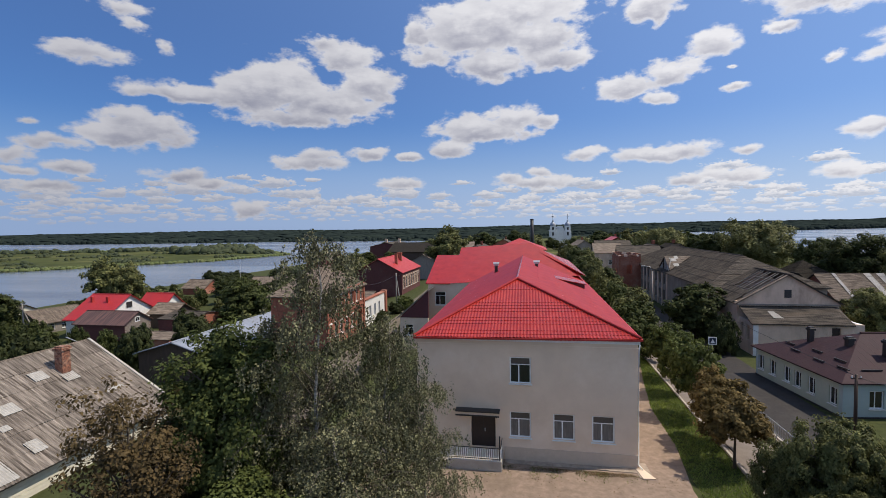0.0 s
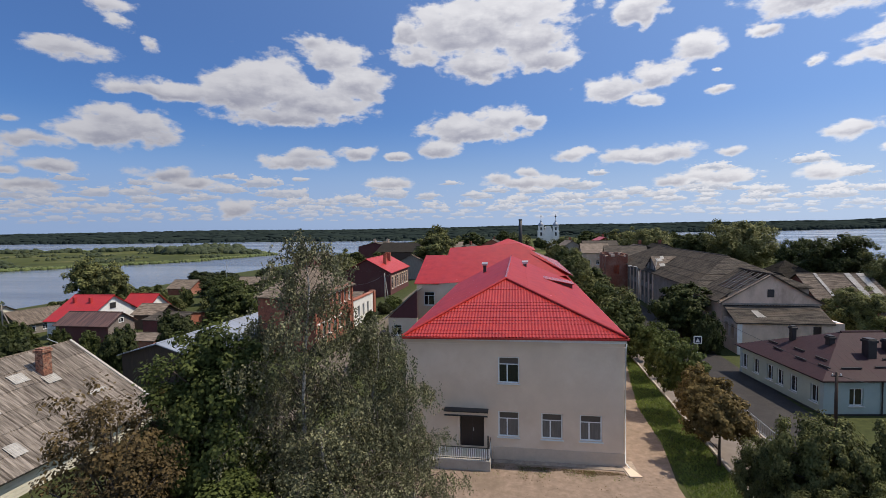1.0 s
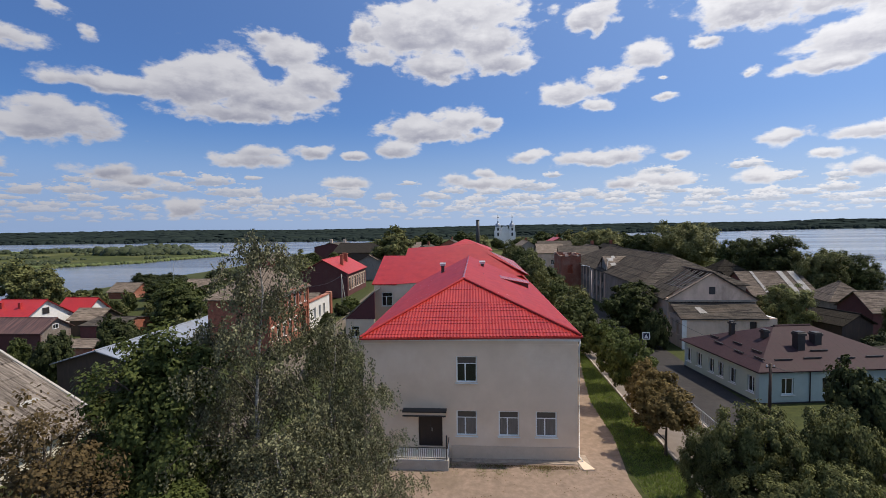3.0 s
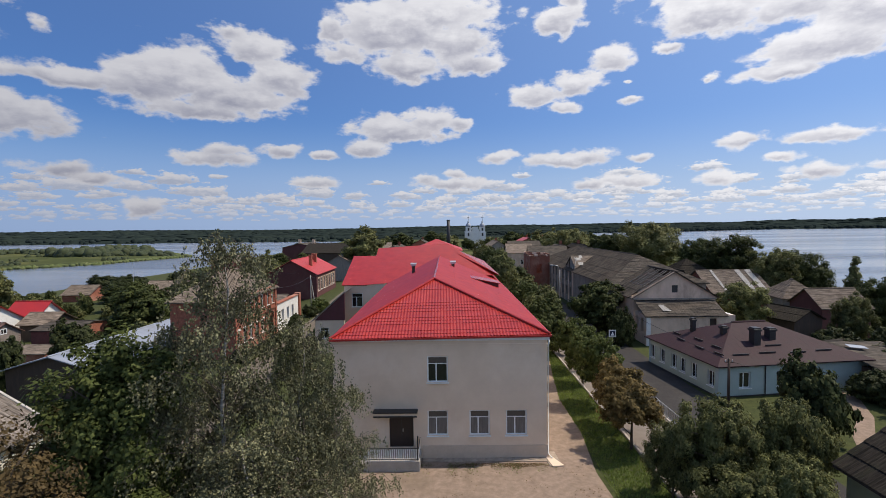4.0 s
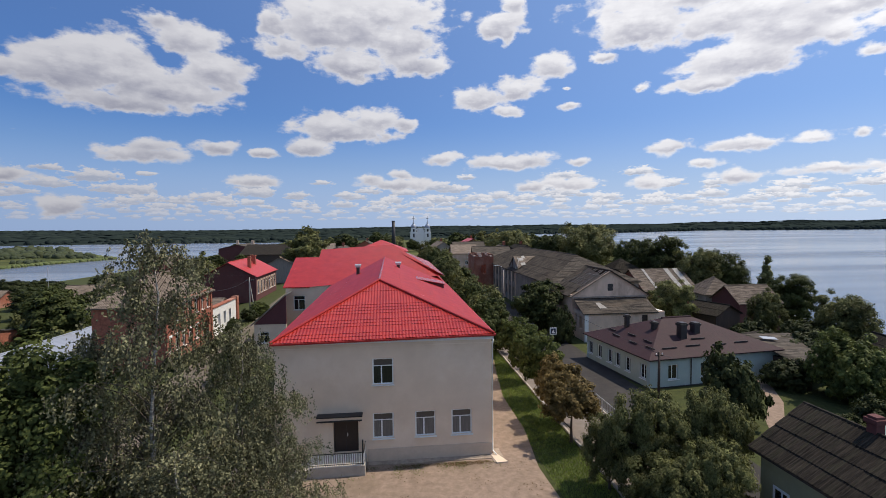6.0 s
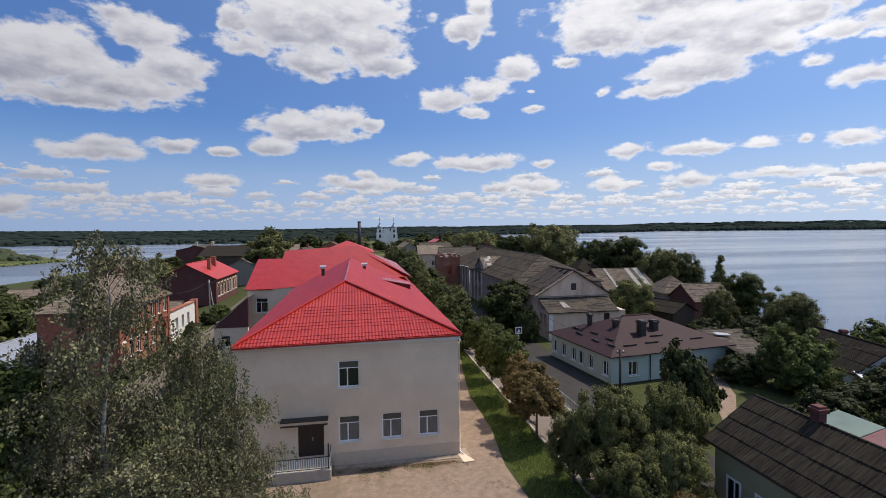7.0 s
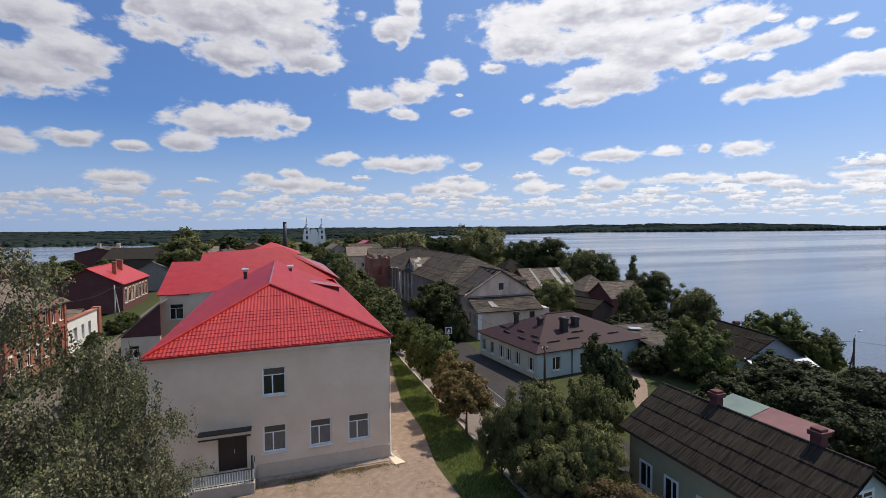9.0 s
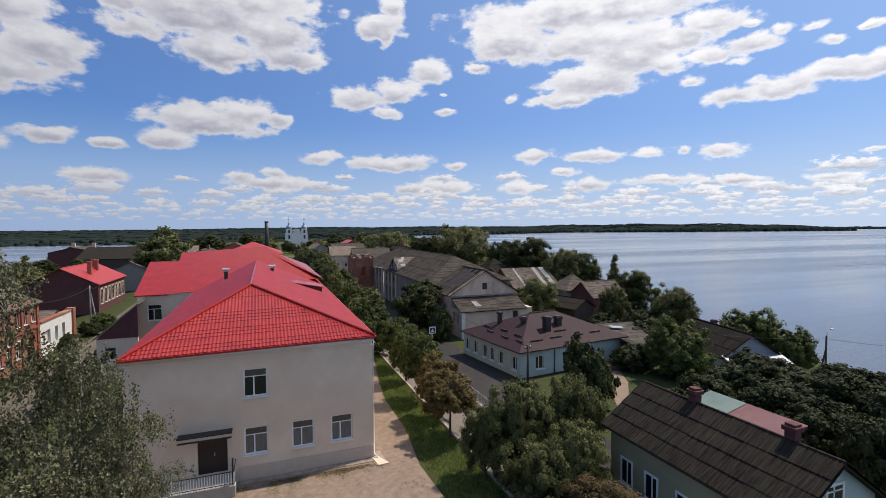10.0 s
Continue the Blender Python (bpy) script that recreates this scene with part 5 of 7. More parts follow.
for k, (x, y, a) in enumerate(((-5.4, -4.9, 0.9), (-4.6, -4.2, 0.7), (-5.6, -3.7, 1.0), (-3.9, -3.3, 0.8), (-4.8, -3.1, 0.6))):
    z = 8.12 - 0.6 * abs(y + 2.4) + 0.06
    part("loose_sheet", slab(bmesh.new(), [(x, y, z), (x + a, y + 0.15, z + 0.02), (x + a - 0.1, y + 0.75, z + 0.44), (x - 0.05, y + 0.6, z + 0.38)], 0.03), (SLATE_PALE, SLATE)[k % 2], dg, "slipped pale slate sheet")
for y in (-4.6, -3.6):
    part("rafter", tube(bmesh.new(), [(-6.4, y - 0.9, 6.0), (-5.6, y + 0.7, 7.9)], [0.06, 0.06], 4), WOOD_PALE, dg)

# roofless brick shell: four walls with worn tops and a pale coping in pieces
shell = thing("brick_shell", 19.4, 102.2, 0, 0, "roofless red brick shell with pale crumbling coping", "ruin")
g = np.random.default_rng(31)
for axis, at, sgn, u0, u1 in (("x", -4.0, 1, -2.05, 2.05), ("x", 4.0, -1, -2.05, 2.05), ("y", -2.05, 1, -3.64, 3.64), ("y", 2.05, -1, -3.64, 3.64)):
    part("wall", wall_panel(bmesh.new(), axis, at, sgn * 0.35, u0, u1, -0.4, 7.1, [(-1.5, -0.6, 3.9, 5.6)] if axis == "y" else [(-0.6, 0.4, 3.6, 5.4)]), BRICK, shell)
    u = u0
    while u < u1 - 0.2:
        w = min(g.uniform(0.35, 1.0), u1 - u)
        h = g.uniform(0.12, 0.6)
        a, b = sorted((at - 0.05 * sgn, at + 0.40 * sgn))
        part("coping_stone", boxed((u + 0.01, u + w - 0.01, a, b, 7.1, 7.1 + h) if axis == "x" else (a, b, u + 0.01, u + w - 0.01, 7.1, 7.1 + h)), STUCCO_OLD if g.random() < 0.4 else BRICK_OLD, shell)
        u += w

shed = thing("shed", 0, 0, 0, label="low weathered wooden shed with patched slate roof", category="shed")
part("roof_slope", slope(bmesh.new(), (32.6, 33.2, 2.0), (41.0, 37.2, 1.6), (39.2, 42.4, 2.7), (33.4, 41.8, 2.9), "wave"), SLATE_GREY, shed)
part("wall", boxed((33.2, 33.5, 33.9, 41.5, -1.2, 1.95), (33.5, 40.6, 36.6, 36.9, -2.5, 1.75), (33.5, 40.3, 41.5, 41.8, -2.5, 2.3)), WOOD_DARK, shed)
part("tin_patch", slab(bmesh.new(), [(34.3, 39.9, 2.84), (35.6, 39.6, 2.76), (35.7, 40.2, 2.86), (34.4, 40.6, 2.94)], 0.03), TIN, shed)

# grey slate cottage near the hill
COT = house("cottage", 15.75, 20.3, 9.9, 18.3, 0, 4.0, 5.55, "y", "gable", GREEN_WALL, SLATE_DARK, "flat", 0.3,
            openings=[("W", a, a + 0.8, 1.35, 2.6, "w") for a in (-2.1, -0.5, 1.2, 2.7)], cross="|", gable_mat=BLUE_WALL, proud=True,
            label="pale green cottage with a mossy dark slate roof", roof_label="dark slate underlay slope", side_mats={"S": BLUE_WALL})
window(COT, "x", -4.2, 1, -0.5, 0.5, 4.05, 4.75, proud=True, sill=False, cross="+")
for x, y in ((18.2, 15.6), (18.25, 11.4)):
    chimney(x - 18.1, y - 14.1, 5.0, 6.22, 0.38, 0.38, BRICK_DARK, COT)
part("eave_board", boxed((-2.60, -2.55, -4.5, 4.5, 3.66, 3.76)), WOOD_DARK, COT)
slate_sheets(COT, (-2.575, -4.5, 3.79), (-2.575, 4.5, 3.79), (2.575, 0, 1.76), 4, SLATE_DARK, 41, 1.0, deep=0.013)
slate_sheets(COT, (2.575, 4.5, 3.79), (2.575, -4.5, 3.79), (-2.575, 0, 1.76), 4, SLATE_DARK, 42, 1.0, deep=0.013)

low = thing("outbuilding", 0, 0, 0, label="low outbuilding with green and red painted sheet roofs", category="shed")
part("roof_slope", slope(bmesh.new(), (22.3, 20.6, 2.9), (22.3, 18.3, 2.9), (25.2, 18.3, 3.55), (25.2, 20.6, 3.55), "flat"), material("green_sheet", (0.125, 0.185, 0.155), (0.095, 0.14, 0.12), 0.5, 2, stain=(0.2, 0.22, 0.2)), low, "pale green sheet roof")
part("roof_slope", slope(bmesh.new(), (22.3, 18.25, 2.9), (22.3, 15.1, 2.9), (25.2, 15.1, 3.55), (25.2, 18.25, 3.55), "flat"), material("faded_red_sheet", (0.15, 0.034, 0.038), (0.11, 0.027, 0.03), 0.5, 2, stain=(0.2, 0.1, 0.09)), low, "faded red sheet roof")
part("wall", boxed((22.6, 25.0, 15.3, 15.6, -0.5, 2.9), (22.6, 22.9, 15.6, 20.3, -0.5, 2.85), (24.8, 25.1, 15.6, 20.3, -0.5, 3.3), (22.6, 25.0, 20.3, 20.6, -0.5, 2.9)), BRICK_DARK, low)

LAKE_H = house("lake_house", 44.9, 51.1, 33.8, 42.6, -2.6, 0.25, 2.3, "y", "gable", WHITE_PAINT, SLATE_DARK, "wave", 0.4, turn=-13, gable_mat=TIN,
               label="white lakeside house with grey gable and dark slate roof")
part("porch_roof", slope(bmesh.new(), (-3.3, -6.2, 2.2), (3.4, -6.2, 2.2), (3.4, -4.45, 2.85), (-3.3, -4.45, 2.85), "seam"), TIN, LAKE_H)
part("wall", boxed((-3.0, 3.0, -6.0, -4.45, -0.5, 2.15)), GREEN_WALL, LAKE_H)
chimney(0.4, 1.5, 3.6, 5.3, 0.5, 0.5, BRICK_DARK, LAKE_H)
HOUSES = [  # x, y, half width, half length, base, eave, ridge, turn, roof, walls, ridge line, shape, label
    (50.7, 86, 5.1, 5.6, -2.2, 1.6, 5.0, 0, SLATE, BRICK, "x", "gable", "brick cottage with a pale patched sheet roof among trees"),
    (49.3, 97, 3.9, 3.9, -1.2, 3.6, 6.4, 0, SLATE_DARK, BRICK_DARK, "x", "hip", "dark brown cottage with a hipped roof among trees"),
    (56.8, 77.6, 3.0, 3.4, -3.0, 1.7, 4.2, -8, SLATE, STUCCO_GREY, "y", "hip", "small grey cottage with a weathered slate roof"),
    (42.4, 58.1, 2.2, 2.3, -1.4, 2.0, 3.1, 16, SLATE_DARK, WOOD_DARK, "y", "gable", "dark weathered wooden barn with a low roof"),
    (57.3, 70.6, 3.5, 3.2, -3.4, 1.3, 3.6, 0, SLATE, BRICK_DARK, "x", "gable", "brown brick cottage with a grey slate roof among trees"),
    (40, 84, 3.0, 4.0, -0.8, 2.8, 5.6, 0, SLATE_DARK, WOOD_DARK, "y", "gable", "small old wooden cottage with dark roof")]
for x, y, a, b, z0, e, r, t, rm, wmx, along, shape, words in HOUSES:
    house("cottage", x - a, x + a, y - b, y + b, z0, e, r, along, shape, wmx, rm, "wave", 0.3, turn=t, label=words, group="cottages by the lake")
mended = [o for o in bpy.data.objects if o.name.startswith("cottage") and o.parent is None and abs(o.location.x - 50.7) < 0.01][0]
for u, w in ((-2.9, 0.5), (1.6, 0.9), (3.4, 1.1)):
    part("slate_patch", slope(bmesh.new(), (u, -5.8, 3.78), (u + w, -5.8, 3.78), (u + w, -0.1, 7.26), (u, -0.1, 7.26), "wave", under=False), SLATE_PALE, mended, "new pale slate sheet")

# ---- left side ----
SL = house("slate_house", -40.2, -26.2, 1.0, 29.5, -2, 1.1, 5.35, "y", "gable", CREAM_WALL, SLATE, "flat", 0.4,
           label="long cream boarded house with a patched grey slate roof", roof_label="patched corrugated asbestos slate slope")
chimney(2.0, 10.95, 5.6, 7.9, 0.62, 0.6, BRICK_OLD, SL)
slate_sheets(SL, (7.4, -14.6, 2.86), (7.4, 14.6, 2.86), (-7.4, 0, 4.49), 6, SLATE_SHEET, 43, 1.08, deep=0.03)
for sgn in (-1, 1):
    part("verge_board", slab(bmesh.new(), [(7.45, sgn * 14.62, 2.98), (0, sgn * 14.62, 7.50), (0, sgn * 14.80, 7.50), (7.45, sgn * 14.80, 2.98)], 0.16), WOOD_PALE, SL)



def on_slope(u, v):
    """A place on the street slope: u metres up from the eave, v along the house."""
    return Vector((7.0 - u * 0.855, v, 3.1 + u * 0.519))


for k, (u, v, du, dv) in enumerate(((5.6, 9.4, 0.85, 0.95), (4.8, 10.9, 0.8, 0.95), (3.8, 6.4, 0.85, 1.0), (2.75, 5.4, 0.45, 0.55), (0.6, 5.7, 0.95, 0.75), (2.7, 12.3, 0.3, 1.3), (-0.35, 2.8, 2.0, 2.3), (6.4, 5.6, 0.5, 1.2))):
    a, b, c, d = on_slope(u, v - dv / 2), on_slope(u, v + dv / 2), on_slope(u + du, v + dv / 2), on_slope(u + du, v - dv / 2)
    up = Vector((0.05, 0, 0.085))
    part("slate_patch", slope(bmesh.new(), a + up, b + up, c + up, d + up, "wave", under=False), SLATE_PALE, SL, "new pale slate sheet")
for z in np.arange(0.2, 3.0, 0.22).tolist():
    part("board", boxed((7.003, 7.025, -14.2, 14.2, z, z + 0.19)), CREAM_WALL, SL)
part("antenna", tube(bmesh.new(), [(0.0, 14.0, 7.3), (-0.3, 13.2, 7.9)], [0.03, 0.03], 5), STEEL, SL)

BR = house("brick_house", -29.0, -22.3, 48.5, 60.6, 0, 6.2, 8.7, "y", "hip", BRICK, SLATE, "wave", 0.35,
           openings=[("E", y, y + 0.8, z, z + 1.5, "w") for y in (-5.5, -3.9, -2.3, -0.6, 1.1) for z in (1.1, 4.1)] + [("E", 3.2, 4.9, 0, 2.8, "h"), ("E", 2.8, 3.5, 4.1, 5.6, "w"), ("E", 4.5, 5.2, 4.1, 5.6, "w")],
           label="two-storey red brick house with arched gateway and slate roof", frame_mat=WHITE_PAINT)
for z in (3.35, 6.0):
    part("brick_band", boxed((3.353, 3.45, -6.05, 6.05, z, z + 0.25)), BRICK, BR)
for y in (-5.8, -3.0, 0.25, 2.4, 5.75):
    part("pilaster", boxed((3.353, 3.47, y - 0.22, y + 0.22, -0.4, 6.0)), BRICK, BR)
for y in (-5.5, -3.9, -2.3, -0.6, 1.1):
    for z in (1.1, 4.1):
        part("lintel", boxed((3.353, 3.41, y - 0.12, y + 0.92, z + 1.5, z + 1.72)), WHITE_PAINT, BR)
bm = bmesh.new()
for k in range(8):
    a0, a1 = math.pi * k / 8, math.pi * (k + 1) / 8
    box(bm, 3.36, 3.46, 4.05 - 1.05 * math.cos(a0) - 0.12, 4.05 - 1.05 * math.cos(a1) + 0.12, 2.0 + 0.9 * math.sin(a0), 2.0 + 0.9 * math.sin(a0) + 0.25)
part("arch", bm, BRICK, BR)
part("gateway", boxed((2.75, 2.85, 3.2, 4.9, 0, 2.8)), BROWN_DOOR, BR, "dark arched gateway")
chimney(-0.4, 1.4, 8.4, 10.6, 0.8, 0.7, BRICK_DARK, BR)

WWL = thing("arcade_wall", 0, 0, 0, label="crumbling whitewashed brick wall with arched openings", category="wall")
part("wall", wall_panel(bmesh.new(), "y", -22.3, -0.5, 60.9, 69.5, -0.4, 3.6, [(62.6, 63.4, 1.0, 2.6), (64.6, 65.4, 1.0, 2.6), (66.6, 67.4, 1.0, 2.6)]), WHITE_PAINT, WWL)
part("coping", boxed((-22.9, -22.2, 60.9, 69.5, 3.6, 3.75)), BRICK, WWL)
part("pier", boxed((-22.9, -22.1, 69.5, 70.3, -0.4, 3.9)), BRICK, WWL)
house("brick_shed", -27.5, -23.5, 66, 70, 0, 3.4, 3.9, "x", "gable", BRICK, SLATE, "flat", 0.3, label="small brick lean-to behind the arcade wall", category="shed")

RH = house("brick_hall", -36.4, -26.3, 94, 110, 0, 4.4, 7.1, "y", "gable", BRICK_DARK, RED_SHEET, "seam", 0.35,
           openings=[("E", y, y + 1.1, 0.8, 3.2, "w") for y in (-6.9, -4.8, -2.7, -0.6, 1.5, 3.6, 5.7)], frame_mat=WHITE_PAINT, label="maroon brick hall with a red sheet roof", roof_label="bright red sheet metal slope")
for y in (-6.9, -4.8, -2.7, -0.6, 1.5, 3.6, 5.7):
    part("window_surround", boxed((5.053, 5.10, y - 0.25, y - 0.02, 0.6, 3.5), (5.053, 5.10, y + 1.12, y + 1.35, 0.6, 3.5), (5.053, 5.10, y - 0.25, y + 1.35, 3.22, 3.5)), STUCCO_OLD, RH)
part("gable_band", boxed((-5.0, 5.0, -8.06, -8.003, 4.3, 4.5)), BRICK_DARK, RH)
for x, y in ((2.6, -3.4), (1.2, 3.4), (2.0, 2.2)):
    chimney(x, y, 5.2, 7.9, 0.6, 0.6, BRICK, RH)

RA = house("red_roof_house", -78.0, -70.7, 66.4, 77.6, -4, -1.0, 2.4, "x", "gable", WHITE_PAINT, RED_SHEET, "seam", 0.4, label="white house with a steep red sheet roof", gable_mat=WHITE_PAINT, roof_label="red sheet metal slope", turn=0)
part("attic_window", boxed((3.703, 3.74, -0.7, 0.5, 4.1, 5.1)), DARK_METAL, RA)
for u in (-2.2, 1.0):
    part("vent_pipe", boxed((u - 0.2, u + 0.2, -2.0, -1.6, 5.0, 6.2)), RED_SHEET, RA)
GB = house("gambrel_barn", -72.8, -63.4, 63.4, 68.6, -4, -1.0, 0.55, "x", "gable", BRICK_DARK, BROWN_RIBBED, "seam", 0.35, label="two-storey barn house with brown sheet roof and grey board gable", gable_mat=WOOD_BARN,
           openings=[("E", -0.6, 0.6, 0.8, 1.9, "w")], side_mats={"E": WOOD_BARN})
window(GB, "y", 4.7, -1, -0.55, 0.45, 2.9, 3.7, proud=True, sill=False, cross="|")
for k in range(16):
    z = 0.3 + 0.27 * k
    hw = 2.55 if z < 2.9 else 2.55 * (4.55 - z) / 1.65
    for y0_, y1_ in (((-hw, -0.6), (0.5, hw)) if 2.7 < z < 3.7 else ((-hw, -0.62), (0.62, hw)) if 0.6 < z < 1.9 else ((-hw, hw),)):
        if y1_ - y0_ > 0.2:
            part("board", boxed((4.703, 4.725, y0_, y1_, z, z + 0.2)), WOOD_BARN, GB)
house("cottage", -92.4, -84.8, 69, 77, -4.8, -2.4, -0.5, "y", "gable", WOOD_GREY, SLATE, "wave", 0.35, openings=[("E", y, y + 0.9, 0.9, 2.0, "w") for y in (-2.6, -0.6, 1.6)], label="weathered grey wooden cottage with slate roof", turn=-12)
house("red_roof_house", -75.5, -70.0, 78.5, 84.5, -4, -1.2, 1.3, "x", "gable", WHITE_PAINT, RED_SHEET, "seam", 0.5, label="small white house with red roof and grey porch", roof_label="red sheet slope")
house("porch_house", -69.0, -64.0, 74.5, 79.5, -4, -1.3, 0.1, "x", "gable", WOOD_DARK, SLATE, "wave", 0.4, label="dark timber porch house with grey roof", gable_mat=WOOD_DARK)
house("garage_row", -60.0, -53.8, 66.5, 74, -4, -0.7, -0.1, "x", "gable", BRICK_DARK, SLATE_GREY, "flat", 0.2, label="dark brick garage with low flat roof", category="garage", side_mats={"E": BRICK})
house("lean_to", -59, -53.4, 61, 66.2, -4, -2.6, -2.1, "x", "gable", BRICK, SLATE, "flat", 0.2, label="low brick lean-to with grey roof", category="shed")
house("cottage", -98, -91, 118, 125, -5, -2.6, -0.6, "x", "gable", BRICK, SLATE, "wave", 0.35, label="lakeside cottage with brownish slate roof")
house("cottage", -78, -68, 118, 127, -5, -2.4, 0.2, "x", "gable", WOOD_DARK, SLATE, "wave", 0.35, label="lakeside cottage with grey slate roof")
house("cottage", -108, -100, 74, 80, -4.6, -2.4, -0.8, "x", "gable", CREAM_WALL, SLATE_GREY, "wave", 0.35, label="yellow cottage with grey roof by the lake")
house("tin_barn", -40.9, -31.6, 43.0, 73.0, -2.4, 0.6, 1.9, "y", "gable", WOOD_DARK, TIN, "seam", 0.4, turn=-3, label="long dark barn with pale bluish tin roof", category="barn")

# ---- farther town ----
gb = house("warehouse", -78, -62, 222, 246, -1.5, 4.6, 6.4, "y", "gable", BRICK_DARK, SLATE_GREY, "flat", 0.3, label="far grey brick warehouse with slate roof", category="warehouse")
for u in (-4, 3):
    chimney(u, 2, 6.0, 9.4, 1.2, 1.0, STUCCO_OLD, gb)
house("warehouse", -62, -44, 200, 224, -1, 3.0, 6.6, "x", "gable", WOOD_DARK, SLATE_DARK, "flat", 0.5, label="far dark timber hall with white gable edge", category="warehouse", gable_mat=WOOD_DARK)
house("warehouse", -34, -25, 128, 150, -0.2, 3.6, 6.0, "y", "gable", WOOD_GREY, SLATE, "flat", 0.4, label="grey shed with slate roof behind the hall", category="shed")
house("house", -96, -84, 190, 204, -3.6, 0.4, 3.4, "x", "gable", BRICK, SLATE, "flat", 0.4, label="far brick house with brown roof by the lake")
rows = [(28, 132, 5, 7, 5.0, 7.8, SLATE_GREY, STUCCO_GREY), (36, 150, 6, 6, 4.6, 7.4, SLATE_GREY, WOOD_DARK), (24, 158, 4, 7, 5.0, 7.6, SLATE, STUCCO_OLD), (46, 165, 5, 6, 4.2, 7.0, SLATE_DARK, STUCCO_GREY),
        (30, 185, 6, 7, 4.6, 7.6, SLATE_GREY, WHITE_PAINT), (48, 195, 6, 8, 4.4, 7.6, SLATE, BRICK), (62, 178, 5, 6, 3.4, 6.2, SLATE_GREY, WOOD_GREY), (38, 226, 7, 8, 4.4, 8.0, RED_SHEET, BRICK),
        (58, 240, 7, 7, 4.0, 7.4, SLATE_GREY, WHITE_PAINT), (22, 214, 4, 8, 4.4, 7.0, SLATE, STUCCO_GREY), (76, 230, 6, 7, 3.4, 6.6, SLATE_DARK, BRICK)]
rows2 = [(-20, 190, 6, 8, 3.4, 6.4, SLATE_GREY, STUCCO_GREY), (-34, 236, 6, 8, 2.8, 6.0, SLATE, WHITE_PAINT), (-14, 262, 7, 8, 3.0, 6.6, SLATE_GREY, BRICK), (64, 290, 7, 8, 3.6, 7.2, RED_SHEET, WHITE_PAINT), (-52, 290, 7, 8, 1.6, 5.2, SLATE_DARK, WOOD_DARK)]
for k, (x, y, a, b, e, r, rm, wmx) in enumerate(rows + rows2):
    z = float(level(np.array(x), np.array(y)))
    hh = house("house", x - a, x + a, y - b, y + b, z, e, r, "xy"[k % 2], "gable", wmx, rm, "flat", 0.4, turn=(k * 37) % 14 - 7, label="distant old town house with weathered roof", group="distant town houses",
               openings=[("S", u, u + 1.0, 1.2, 2.6, "w") for u in (-2.6, 0.0, 2.0)])
    if k % 2:
        chimney(0.5, 1.0, r - z - 0.5, r - z + 1.2, 0.8, 0.8, BRICK, hh)
CH = thing("church", 20.2, 330, -2, label="white twin-towered church with domes and crosses", category="church")
part("nave", boxed((-6.5, 6.5, 2, 26, 0, 12)), WHITE_PAINT, CH)
part("roof", slope(slope(bmesh.new(), (7, 2, 11.8), (7, 26, 11.8), (0, 26, 15), (0, 2, 15), "flat"), (-7, 26, 11.8), (-7, 2, 11.8), (0, 2, 15), (0, 26, 15), "flat"), TIN, CH)
bm = boxed((-2.6, 2.6, 0.2, 1.8, 0, 13.5))
slab(bm, [(-2.6, 0.2, 13.5), (2.6, 0.2, 13.5), (2.6, 1.8, 13.5), (-2.6, 1.8, 13.5)], 0.1)
part("front", bm, WHITE_PAINT, CH)
part("pediment", slab(bmesh.new(), [(-1.9, 0.3, 15.2), (1.9, 0.3, 15.2), (1.9, 1.7, 15.2), (-1.9, 1.7, 15.2)], 1.8), WHITE_PAINT, CH)
for s in (-1, 1):
    x = s * 4.9
    tw = part("tower", boxed((x - 2.3, x + 2.3, -0.6, 4.0, 0, 11.6), (x - 1.9, x + 1.9, -0.2, 3.6, 11.6, 15.2)), WHITE_PAINT, CH)
    part("belfry_opening", boxed((x - 0.6, x + 0.6, -0.63, -0.605, 8.6, 11.0)), DARK_METAL, tw)
    part("belfry_opening", boxed((x - 0.6, x + 0.6, -0.24, -0.205, 12.4, 14.4)), DARK_METAL, tw)
    bm = bmesh.new()
    tube(bm, [(x, 1.7, z) for z in (15.2, 15.8, 16.8, 17.6, 18.2, 18.6, 19.0, 19.5)], [1.9, 2.0, 1.7, 0.9, 0.55, 0.7, 0.55, 0.1], 12)
    part("dome", bm, TIN, tw, "grey sheet dome", smooth=True)
    part("cross", boxed((x - 0.1, x + 0.1, 1.6, 1.8, 19.3, 23.4), (x - 0.8, x + 0.8, 1.6, 1.8, 21.6, 21.85)), DARK_METAL, tw)
FC = thing("boiler_chimney", 0.85, 230, -1, label="tall dark brick boiler house chimney", category="chimney")
part("shaft", tube(bmesh.new(), [(0, 0, 0), (0, 0, 10), (0, 0, 17.6)], [1.1, 0.85, 0.75], 12), DARK_METAL, FC, smooth=True)
part("rim", tube(bmesh.new(), [(0, 0, 17.2), (0, 0, 17.8)], [0.85, 0.85], 12), DARK_METAL, FC)

# ---- far shores ----
# bluish distance haze is mixed into the forest green
FOREST = material("hazed_far_forest", (0.026, 0.035, 0.032), (0.016, 0.023, 0.022), 0.95, 0.05, bump=0.0, stain=(0.045, 0.06, 0.042), stain_amount=0.6, stain_scale=0.008, spec=0.0)
ISLAND_LEAF = material("island_bushes", (0.046, 0.060, 0.022), (0.016, 0.025, 0.011), 0.95, 0.5, stain=(0.10, 0.10, 0.03), stain_amount=0.5, stain_scale=0.04)
REED = material("reeds", (0.10, 0.125, 0.036), (0.06, 0.08, 0.024), 0.95, 0.3, stain=(0.20, 0.19, 0.08), stain_amount=0.5)


